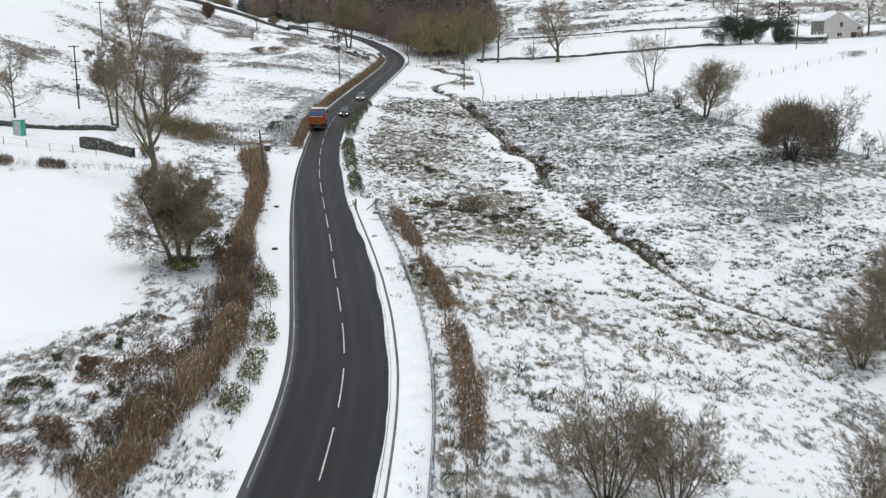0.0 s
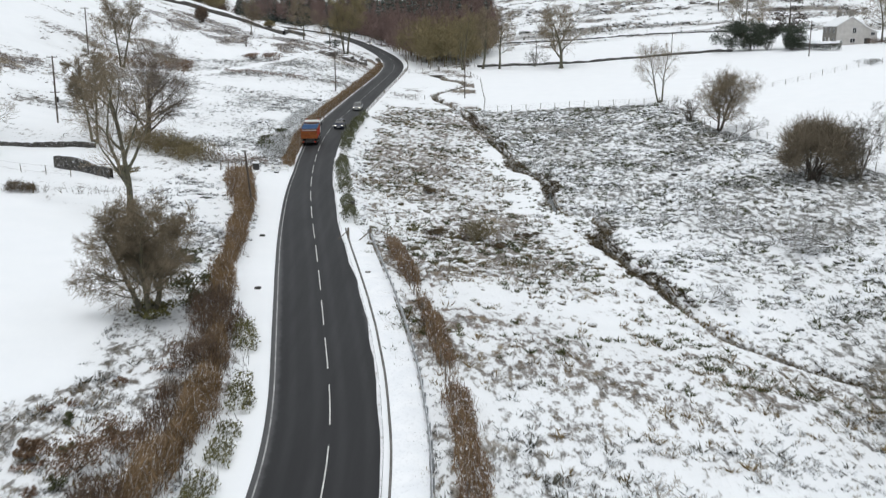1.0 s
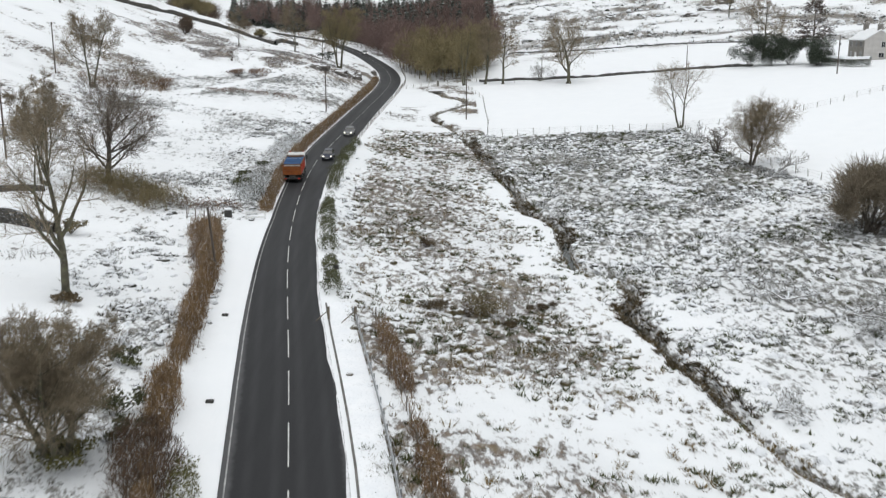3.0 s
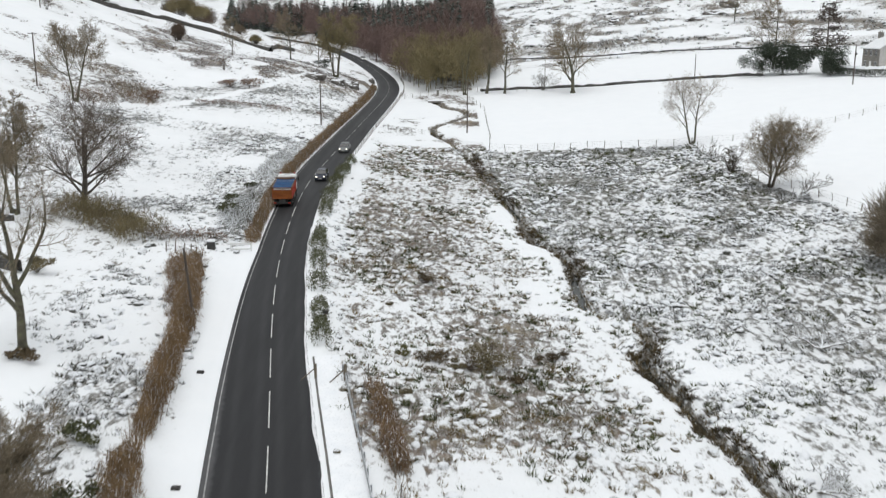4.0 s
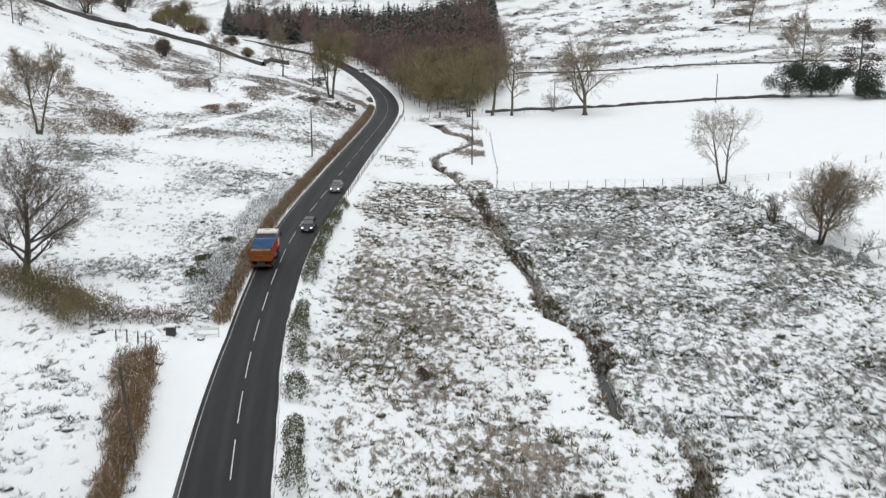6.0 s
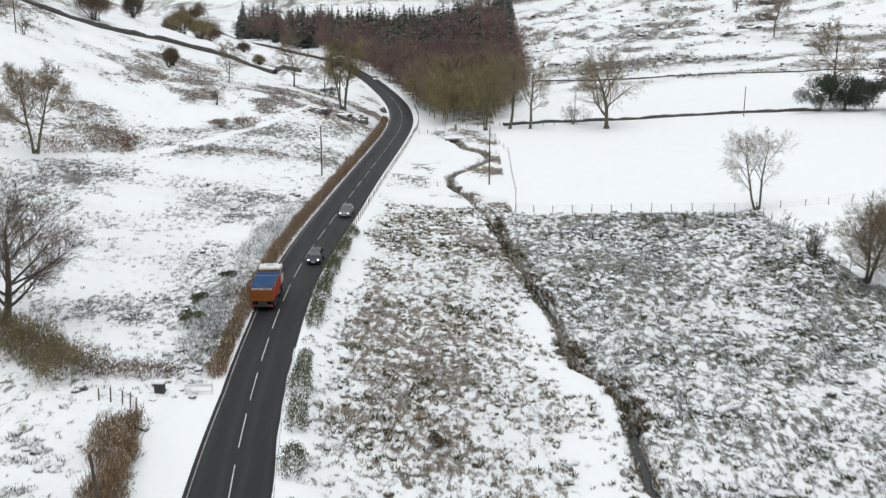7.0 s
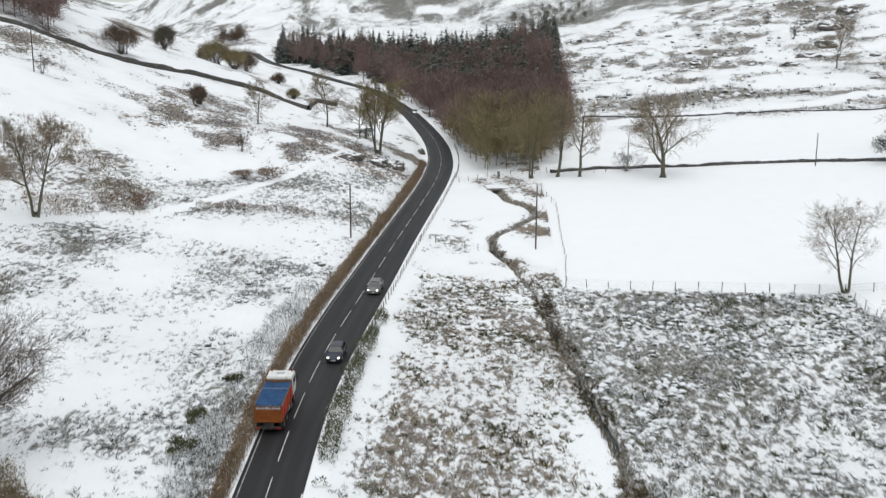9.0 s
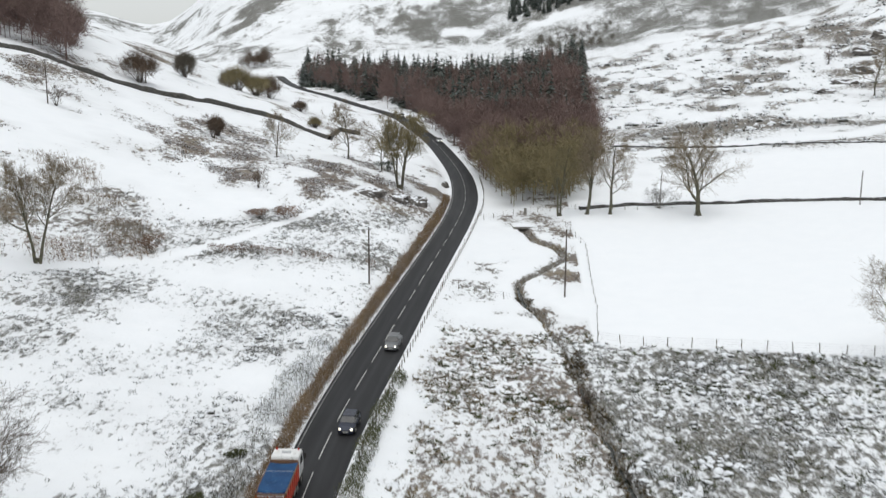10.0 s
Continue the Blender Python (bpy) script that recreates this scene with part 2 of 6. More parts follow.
TUSSOCK_GREY = tussock_material("snowy_heath_clumps", (0.022, 0.023, 0.019), (0.1, 0.098, 0.082), 0.42)
TUSSOCK_STRAW = tussock_material("snowy_straw_clumps", (0.034, 0.028, 0.014), (0.15, 0.12, 0.062), 0.62)
STONE = plain("dry_stone", (0.04, 0.038, 0.034), (0.11, 0.104, 0.095), 2.0, 0.95, 1.0, spots=(0.05, 0.055, 0.03), snow=0.04)
STONE_RIM = plain("snow_rimmed_stone", (0.028, 0.026, 0.023), (0.085, 0.08, 0.072), 2.0, 0.95, 1.0, spots=(0.66, 0.67, 0.69), snow=0.42)
ROCK = plain("outcrop_rock", (0.07, 0.064, 0.058), (0.17, 0.155, 0.14), 0.8, 0.95, 1.0, snow=0.3)
WOOD = plain("weathered_wood", (0.11, 0.09, 0.07), (0.22, 0.185, 0.14), 4.0, 0.9, 0.5, stretch=(1, 1, 0.1))
POLE = plain("creosoted_pole", (0.07, 0.055, 0.045), (0.14, 0.115, 0.095), 3.0, 0.9, 0.4, stretch=(1, 1, 0.08))
GALV = plain("galvanised_steel", (0.3, 0.31, 0.32), (0.45, 0.46, 0.47), 3.0, 0.5, 0.1, metal=0.7, snow=0.2)
WIRE = plain("wire", (0.15, 0.15, 0.15), (0.25, 0.25, 0.25), 3.0, 0.5, 0, metal=0.6)
WATER, _nt, _bs = nodes_of("stream_water")
_bs.inputs["Base Color"].default_value = (0.02, 0.022, 0.018, 1)
_bs.inputs["Roughness"].default_value = 0.12
bump(_nt, _bs, tex(_nt, 3.5, 4, 0.6), 0.3, 0.05)

# ---- mesh helpers ----


def mesh_of(name, V, F, material, smooth=False):
    me = bpy.data.meshes.new(name)
    V = np.asarray(V, np.float32)
    sides = {len(f) for f in F} if isinstance(F, list) else {F.shape[1]}
    if len(sides) == 1:
        F, k = np.asarray(F, np.int32), sides.pop()
        me.vertices.add(len(V))
        me.vertices.foreach_set("co", V.ravel())
        me.loops.add(F.size)
        me.loops.foreach_set("vertex_index", F.ravel())
        me.polygons.add(len(F))
        me.polygons.foreach_set("loop_start", np.arange(0, F.size, k, dtype=np.int32))
        me.update(calc_edges=True)
    else:
        me.from_pydata(V.tolist(), [], [tuple(int(i) for i in f) for f in F])
    me.materials.append(material)
    if smooth:
        me.shade_smooth()
    return me


def solid(name, V, F, material, parent=None, label="", smooth=False):
    ob = new(name, mesh_of(name, V, F, material, smooth))
    ob.parent = parent
    return tagged(ob, label)


def part(name, bm, material, parent=None, label="", smooth=False):
    me = bpy.data.meshes.new(name)
    bmesh.ops.recalc_face_normals(bm, faces=bm.faces)
    bm.to_mesh(me)
    bm.free()
    me.materials.append(material)
    if smooth:
        me.shade_smooth()
    ob = new(name, me)
    ob.parent = parent
    return tagged(ob, label)


def thing(name, m, label, category, group="", kind=""):
    ob = new(name)
    ob.matrix_world = m
    ob.empty_display_size = 0.3
    return tagged(ob, label, category, group, kind)


def box(bm, x0, x1, y0, y1, z0, z1, bev=0.0, m=None):
    r = bmesh.ops.create_cube(bm, size=1.0)
    vs = r["verts"]
    for v in vs:
        v.co = Vector(((x0 + x1) / 2 + v.co.x * (x1 - x0), (y0 + y1) / 2 + v.co.y * (y1 - y0), (z0 + z1) / 2 + v.co.z * (z1 - z0)))
        if m:
            v.co = m @ v.co
    if bev:
        es = {e for v in vs for e in v.link_edges}
        bmesh.ops.bevel(bm, geom=list(es), offset=bev, segments=2, affect="EDGES", profile=0.6)


def boxed(name, dims, material, parent, label="", bev=0.0, m=None):
    bm = bmesh.new()
    box(bm, *dims, bev=bev, m=m)
    return part(name, bm, material, parent, label)


def rod(bm, a, b, r0, r1, n=8):
    a, b = Vector(a), Vector(b)
    q = (b - a).to_track_quat("Z", "Y").to_matrix().to_4x4()
    bmesh.ops.create_cone(bm, cap_ends=True, segments=n, radius1=r0, radius2=r1, depth=(b - a).length,
                          matrix=Matrix.Translation((a + b) / 2) @ q)


def profile(bm, pts, x0, x1):
    """A solid from a side outline of (y, z), between two x."""
    a = [bm.verts.new((x0, y, z)) for y, z in pts]
    b = [bm.verts.new((x1, y, z)) for y, z in pts]
    bm.faces.new(a)
    bm.faces.new(b[::-1])
    n = len(pts)
    for i in range(n):
        bm.faces.new((a[i], b[i], b[(i + 1) % n], a[(i + 1) % n]))


# ---- lie of the land ----
XS = [-150, -95, -60, -36, -16, 6, 30, 65, 120]
YS = [20, 80, 130, 180, 230, 280, 340, 450, 700]
HEIGHTS = np.array([
    [16.7, 23.4, 28.7, 33.6, 37.4, 39.4, 39.8, 28.5, -1.5],
    [9.6, 11.4, 13.4, 15.9, 18.9, 19.9, 19.8, 9.3, -3.6],
    [5.6, 5.4, 5.2, 5.6, 6.7, 9.8, 8.4, 2.7, -4.5],
    [3.3, 3.0, 1.6, 1.1, 3.1, 6.7, 3.7, -0.6, -4.7],
    [1.1, 0.8, -0.2, -0.3, -0.2, 0.5, -0.2, -0.5, -1.3],
    [-1.4, -1.3, -2.5, -1.4, -1.0, 0.8, 0.4, 0.9, 3.3],
    [-2.0, -3.0, -1.9, 0.0, 0.6, 1.1, 1.8, 3.4, 7.8],
    [2.7, 2.0, 2.9, 3.6, 4.9, 5.0, 5.4, 7.1, 15.0],
    [12.8, 12.1, 11.9, 11.4, 10.9, 9.4, 7.9, 11.6, 27.5],
])


def bends(xs):
    n, h = len(xs), np.diff(xs).astype(float)
    A, B = np.eye(n), np.zeros((n, n))
    for i in range(1, n - 1):
        A[i, i - 1], A[i, i], A[i, i + 1] = h[i - 1], 2 * (h[i - 1] + h[i]), h[i]
        B[i, i - 1], B[i, i], B[i, i + 1] = 6 / h[i - 1], -6 / h[i - 1] - 6 / h[i], 6 / h[i]
    return np.linalg.solve(A, B)


def weights(xs, x):
    """Natural cubic spline weights of the knots xs at x, straight beyond the ends."""
    xs = np.asarray(xs, float)
    D, I = bends(xs), np.eye(len(xs))
    xc = np.clip(x, xs[0], xs[-1])
    i = np.clip(np.searchsorted(xs, xc) - 1, 0, len(xs) - 2)
    h = xs[i + 1] - xs[i]
    a = (xs[i + 1] - xc) / h
    b = 1 - a
    W = a[:, None] * I[i] + b[:, None] * I[i + 1] + ((a ** 3 - a) * h * h / 6)[:, None] * D[i] + ((b ** 3 - b) * h * h / 6)[:, None] * D[i + 1]
    s0 = (I[1] - I[0]) / (xs[1] - xs[0]) - (xs[1] - xs[0]) / 6 * D[1]
    s1 = (I[-1] - I[-2]) / (xs[-1] - xs[-2]) + (xs[-1] - xs[-2]) / 6 * D[-2]
    return W + np.minimum(x - xs[0], 0)[:, None] * s0 + np.maximum(x - xs[-1], 0)[:, None] * s1


def along(ys, xs, y):
    y = np.atleast_1d(np.asarray(y, float))
    return weights(ys, y) @ np.asarray(xs, float)


def soft(d, k):
    return k * (1 - np.exp(-np.maximum(d, 0) / k))


def valnoise(x, y, s, seed=0):
    """Smooth random heights of grain s, 0 to 1."""
    x, y = np.asarray(x, float) / s + seed * 17.3, np.asarray(y, float) / s - seed * 9.1
    i, j = np.floor(x), np.floor(y)
    u, v = x - i, y - j
    u, v = u * u * (3 - 2 * u), v * v * (3 - 2 * v)

    def h(a, b):
        k = np.sin(a * 127.1 + b * 311.7 + seed * 74.7) * 43758.5453
        return k - np.floor(k)
    return (h(i, j) * (1 - u) + h(i + 1, j) * u) * (1 - v) + (h(i, j + 1) * (1 - u) + h(i + 1, j + 1) * u) * v


def fbm(x, y, s, seed=0, octaves=4):
    out, amp, tot = 0, 1.0, 0.0
    for k in range(octaves):
        out, tot = out + amp * valnoise(x, y, s / 2 ** k, seed + k), tot + amp
        amp *= 0.55
    return out / tot


def rise(y):
    """The road's own height."""
    return 3.3 + 0.047 * (np.asarray(y, float) - 91)


ROAD_Y = [0, 30, 45, 59, 75, 94, 125, 157, 178, 200, 218, 244, 271, 301, 318, 340, 368, 406, 443, 487, 531, 577, 620, 673, 760]
ROAD_X = [-8.5, -6.8, -6.25, -6.45, -8.5, -11.4, -16.2, -19.2, -19.8, -18.9, -18.0, -16.6, -15.1, -14.6, -15.7, -18.5, -23.7, -32, -42, -56, -78, -100, -123, -146, -175]
STREAM_Y = [20, 45, 62, 70, 75, 78, 81.5, 85, 90, 97, 102, 105, 112, 116, 119, 122, 125.5, 127.5, 129.5, 133, 138, 142, 145, 148, 152, 158, 165, 172, 181, 189, 210, 222, 230, 238.5, 245, 253, 259, 265, 274, 290]
STREAM_X = [82, 60, 45, 36.6, 31.4, 28.0, 25.1, 23.2, 22.2, 20.9, 19.5, 19.4, 17.9, 17.5, 19.1, 19.2, 18.7, 16.6, 14.5, 14.6, 14.5, 15.2, 14.7, 14.0, 11.4, 10.5, 10.4, 9.3, 7.9, 6.7, 4.4, 1.6, -1.2, -2.2, 1.5, 5.9, 4.6, 0.6, -1.4, -6]
_yy = np.linspace(-40, 760, 1601)
_road = along(ROAD_Y, ROAD_X, _yy)
_stream = np.interp(_yy, STREAM_Y, STREAM_X)
_stream = np.convolve(np.pad(_stream, 2, mode="edge"), np.ones(5) / 5, mode="valid")
_rslope, _sslope = np.gradient(_road, _yy), np.gradient(_stream, _yy)


def across_road(x, y):
    return (x - np.interp(y, _yy, _road)) / np.sqrt(1 + np.interp(y, _yy, _rslope) ** 2)


def across_stream(x, y):
    s = (x - np.interp(y, _yy, _stream)) / np.sqrt(1 + np.interp(y, _yy, _sslope) ** 2)
    return np.where((y > 22) & (y < 276), s, 99.0)


def half_left(y):
    return np.interp(y, [60, 92, 101, 108, 118, 129, 140, 155, 170, 182, 198, 245], [3.85, 3.93, 3.84, 3.66, 3.34, 3.0, 2.66, 2.66, 2.78, 3.0, 3.3, 3.2])


def half_right(y):
    return np.interp(y, [55, 63, 70, 78, 85, 93, 100, 110, 120, 130, 141, 165, 180, 196, 212, 228, 260], [3.05, 3.12, 3.34, 3.47, 3.4, 3.2, 3.02, 2.9, 3.04, 3.02, 2.86, 2.9, 3.08, 3.18, 3.12, 2.95, 2.85])


def land(x, y):
    """Height of the open ground, before road and stream are cut into it."""
    xx = np.where(x < -150, -150 - soft(-150 - x, 140), np.where(x > 120, 120 + soft(x - 120, 160), x))
    g = np.einsum("ni,nj,ij->n", weights(XS, xx), weights(YS, np.clip(y, -40, 700)), HEIGHTS)
    z = g + rise(np.where(y > 700, 700 + soft(y - 700, 300), y))
    z += smooth(650, 1000, y) * 190 * np.exp(-((x + 60) / 330) ** 2 / 2 - ((y - 1450) / 270) ** 2 / 2)
    z += smooth(700, 1000, y) * 240 * np.exp(-((x - 700) / 300) ** 2 / 2 - ((y - 1500) / 500) ** 2 / 2)
    z += smooth(130, 300, x) * 110 * np.exp(-((x - 480) / 150) ** 2 / 2 - ((y - 640) / 260) ** 2 / 2)
    z -= smooth(800, 1150, y) * 46 * np.exp(-((x / np.maximum(y - 89, 100) + 0.385) / 0.04) ** 2 / 2)
    z += smooth(700, 1200, y) * 60 * np.exp(-((x + 950) / 300) ** 2 / 2 - ((y - 1900) / 500) ** 2 / 2)
    far = np.clip((y - 330) / 250, 0, 1) + np.clip((-62 - x) / 60, 0, 1)
    z += np.clip(far, 0, 1) * (fbm(x, y, 45, 3, 5) - 0.5) * 9
    return z


def ground_z(x, y):
    x, y = np.broadcast_arrays(np.asarray(x, float), np.asarray(y, float))
    sh = x.shape
    x, y = x.ravel(), y.ravel()
    z = land(x, y)
    z = z + (fbm(x, y, 7, 11, 3) - 0.5) * 0.5
    z = z + (1 - cover(x, y)) * (fbm(x, y, 1.5, 5, 2) - 0.45) * 0.75
    u, s = across_road(x, y), across_stream(x, y)
    w = np.where(u < 0, half_left(y), half_right(y))
    verge = np.where((u > 0) & (y < 112), 3.1, np.where((u < 0) & (y > 145), 0.7, 1.4))
    k = np.clip((np.abs(u) - w - verge) / (3.0 + 22 * smooth(355, 430, y)), 0, 1)
    k = np.where(y < 745, k * k * (3 - 2 * k), 1.0)
    bed = rise(y) - 0.06 + np.where(np.abs(u) > w + 0.1, 0.07, 0)
    z = bed * (1 - k) + z * k
    vary = fbm(y, y * 0 + 9, 5, 85, 3)
    c = np.exp(-(s / (0.4 + 0.45 * vary)) ** 2) * np.clip(0.25 + 1.5 * vary, 0.35, 1.1)
    z = z - 1.2 * c * np.clip((276.5 - y) / 2.0, 0, 1)
    return z.reshape(sh)


def gz(x, y):
    return float(ground_z(np.array([x]), np.array([y]))[0])


FIELD_X = [8.6, 43, 46, 51, 57, 66, 85]
FIELD_Y = [212, 201.5, 170, 154, 128, 100, 40]


def field_line(x):
    return np.interp(x, FIELD_X, FIELD_Y)


def smooth(e0, e1, v):
    t = np.clip((v - e0) / (e1 - e0), 0, 1)
    return t * t * (3 - 2 * t)


def zones(x, y):
    """How closely snow covers the ground (1: wholly) and how brown the growth in it is."""
    u, s = across_road(x, y), across_stream(x, y)
    n = fbm(x, y, 11, 21, 4) - 0.5
    wx, wy = x + (fbm(x, y, 9, 71, 3) - 0.5) * 9, y + (fbm(x, y, 9, 73, 3) - 0.5) * 12
    uw, sw = across_road(wx, wy), across_stream(wx, wy)
    # hillsides: snow lying between streaks and patches of bracken
    streak = fbm(x * 0.9 + y * 0.25, y * 0.65 - x * 0.35, 24, 31, 5) - 0.5
    small = fbm(x + 0.4 * y, y * 0.7, 6, 33, 4) - 0.5
    c, b = 0.76 + 1.2 * streak + 1.3 * small, 0.8 + 0 * x

    def put(mask, cv, bv):
        nonlocal c, b
        c, b = c * (1 - mask) + cv * mask, b * (1 - mask) + bv * mask
    # far slopes over the valley, and the mountain at its head
    far = smooth(340, 365, y) * (x > 0)
    put(far, 0.66 + 0.9 * (fbm(x * 0.8, y * 0.45 + x * 0.1, 34, 41, 5) - 0.5) + 1.3 * (fbm(x, y * 0.5, 7, 42, 4) - 0.5) - 0.1 * smooth(420, 560, y + 0.5 * x), 0.5)
    rough = far * smooth(440, 415, y + 0.12 * x)
    put(rough, 0.5 + 1.1 * (fbm(x * 0.5, y * 1.1, 14, 44, 4) - 0.5), 0.4)
    put(rough * smooth(7, 3, np.abs(y - np.interp(x, [60, 90, 112, 130], [366, 372, 392, 398]))), 0.97, 0.3)
    put(smooth(720, 800, y), 0.65 + 0.5 * (fbm(x * 0.8, y * 1.4, 90, 43, 3) - 0.5), 0.1)
    wob = (fbm(x, y, 40, 47, 4) - 0.5) * 40
    front = np.interp(x, [-130, -60, -30, 26, 66, 120, 160], [865, 905, 900, 835, 808, 770, 760])
    plant = smooth(-8, 10, y - front + wob * 0.6) * smooth(-8, 8, x + 125 - 0.2 * (y - 870) + wob * 0.4) * smooth(480, 380, x)
    # snow-dusted plantation; cover set higher to paint in the pale of distant haze
    put(plant, 0.38 + 0.4 * (fbm(x, y * 1.6, 60, 45, 4) - 0.5) + 0.35 * (fbm(x, y, 9, 46, 3) - 0.5), 0.04)
    for px, py, rx, ry in ((25, 930, 26, 13), (-60, 942, 20, 12), (70, 1000, 40, 30)):
        put(smooth(1.25, 0.8, np.hypot((x - px + wob * 0.3) / rx, (y - py + wob * 0.5) / ry)) * (y > 760), 0.85 + wob * 0.012, 0.1)
    for px, py, rx, ry in ((-277, 1005, 20, 34), (-262, 1035, 26, 18), (-220, 994, 11, 8), (-184, 974, 10, 7), (-250, 1080, 30, 30), (-330, 985, 8, 14)):
        put(smooth(1.2, 0.6, np.hypot((x - px + wob * 0.5) / rx, (y - py - wob * 0.4) / ry)) * (y > 760), 0.36 + 0.8 * (fbm(x, y, 10, 48, 3) - 0.5), 0.1)
    # fields east of the stream, walled above
    field = smooth(-1.5, 0.8, y - field_line(x) + 2.5 * n)
    east = (x > 8) * field * (1 - smooth(345, 352, y))
    put(east, 1.0, 0.2)
    heath = (s > 0) * (x > 2) * (1 - field) * (y < 214)
    put(heath, 0.475 + 0.4 * n + 0.12 * smooth(140, 108, wy), 0.12)
    put(heath * smooth(7, 2.5, np.hypot((wx - 22.3) / 0.6, (wy - 115) / 1.3)), 0.78 + 0.5 * n, 0.1)
    put(heath * smooth(104, 96, wy) * smooth(75, 84, wy) * smooth(24, 27, wx), 0.6 + 0.4 * n, 0.2)
    put(heath * smooth(74, 62, wy) * smooth(10, 16, wx), 0.7 + 0.4 * n, 0.2)
    # between road and stream
    mid = (u > 0) * (s < 0) * (y < 280)
    put(mid, 0.515 + 0.45 * n, 0.62 + 0.2 * smooth(150, 180, wy))
    put(mid * smooth(74, 82, wy) * smooth(104, 95, wy), 0.54 + 0.8 * n, 0.85)
    put(mid * smooth(74, 62, wy), 0.64 + 0.5 * n, 0.4)
    put(mid * smooth(7.5, 3.5, uw) * smooth(100, 106, y), 0.74 + 0.6 * n, 0.3)
    put(mid * smooth(8.5, 5.0, uw) * smooth(155, 180, y), 0.8 + 0.6 * n, 0.3)
    put(mid * smooth(199, 216, wy + 0.9 * wx - 4), 0.92 - 0.36 * smooth(0.5, 0.72, fbm(x, y, 6, 61, 3)), 0.3)
    put(mid * smooth(-8.5, -3.0, sw) * (s < -0.7) * smooth(98, 106, wy) * smooth(188, 168, wy), 0.72 + 0.9 * n, 0.5)
    # west of the road: meadow, fields, lane
    west = (u < 0)
    put(west * (y > 145) * smooth(-74, -60, wx) * smooth(5, -3, wy - (262 + 0.75 * (wx + 36))), 0.62 + 0.75 * n + 0.25 * smooth(166, 150, wy) * smooth(-24, -30, wx), 0.06)
    put(west * smooth(-8.6, -6.5, uw) * smooth(145, 150, y) * smooth(228, 205, y), 0.64 + 0.6 * n, 0.12)
    put(west * smooth(148, 143, y), 0.74 + 0.7 * n, 0.3)
    put(smooth(1.15, 0.75, np.hypot((x + 71) * 0.75 + (y - 239) * 0.66, ((y - 239) * 0.75 - (x + 71) * 0.66) * 1.9) / 19), 0.63 + 1.2 * small, 0.5)
    put(west * smooth(112, 105, wy) * smooth(-8, -10, u) * smooth(60, 68, y), 0.58 + 0.5 * n, 0.25)
    put(west * (x < -20) * smooth(110, 103, wy) * smooth(-14.5, -17.5, u + 4 * n), 1.0, 0.3)
    put(west * smooth(3, -3, wy - (73 + (wx + 19) * 2.1)) * smooth(20, 28, y), 0.53 + 0.5 * n, 0.45)
    put(west * smooth(-6.5, -5.2, u) * smooth(140, 136, y) * smooth(44, 50, y), 1.0, 0.2)
    # the snowy track that climbs to the bend
    tk = np.abs(y - np.interp(x, [-69, -56, -47, -38.5, -33.7], [206, 223, 238, 258, 284])) * (x < -32) + 99 * (x >= -32)
    put(smooth(3.2, 1.6, tk), 0.95, 0.3)
    # earth banks of the stream
    bank = fbm(y, y * 0 + 3, 9, 83, 3)
    put(np.exp(-(s / (0.22 + 0.4 * bank + 0.55 * smooth(224, 232, y))) ** 4), 0.05 + 0.25 * (bank < 0.4), 0.35)
    # verges ploughed clean
    put(smooth(1.6, 0.8, np.abs(u) - 3.2) * (y < 745), 0.97, 0.3)
    return np.clip(c, 0, 1), np.clip(b, 0, 1)


def cover(x, y):
    return zones(x, y)[0]


def spread(lo, hi, step, ends, grow):
    """Grid lines: even between lo and hi, ever wider towards the two ends."""
    mid = list(np.arange(lo, hi + step / 2, step))
    d, v = step, mid[-1]
    while v < ends[1]:
        d *= grow
        v += d
        mid.append(v)
    d, v = step, mid[0]
    while v > ends[0]:
        d *= grow
        v -= d
        mid.insert(0, v)
    return np.array(mid)


gx = spread(-40, 52, 0.45, (-2600, 2600), 1.042)
gy = spread(40, 214, 0.55, (-900, 4200), 1.016)
X, Y = np.meshgrid(gx, gy)
Z = ground_z(X, Y)
nx, ny = len(gx), len(gy)
idx = np.arange(nx * ny).reshape(ny, nx)
quads = np.stack([idx[:-1, :-1], idx[:-1, 1:], idx[1:, 1:], idx[1:, :-1]], -1).reshape(-1, 4)
ground = solid("ground", np.stack([X, Y, Z], -1).reshape(-1, 3), quads, SNOWY, smooth=True)
tagged(ground, "snow-covered valley ground with grass and heath showing through", "ground", kind="structure")
cv, bv = zones(X.ravel(), Y.ravel())
for key, val in (("cover", cv), ("brown", bv), ("far", 1.3 * smooth(700, 800, Y.ravel()) * (1 - 0.55 * smooth(-20, 20, X.ravel() + 125 - 0.2 * (Y.ravel() - 870))))):
    at = ground.data.attributes.new(key, "FLOAT", "POINT")
    at.data.foreach_set("value", val.astype(np.float32))

# ---- road ----


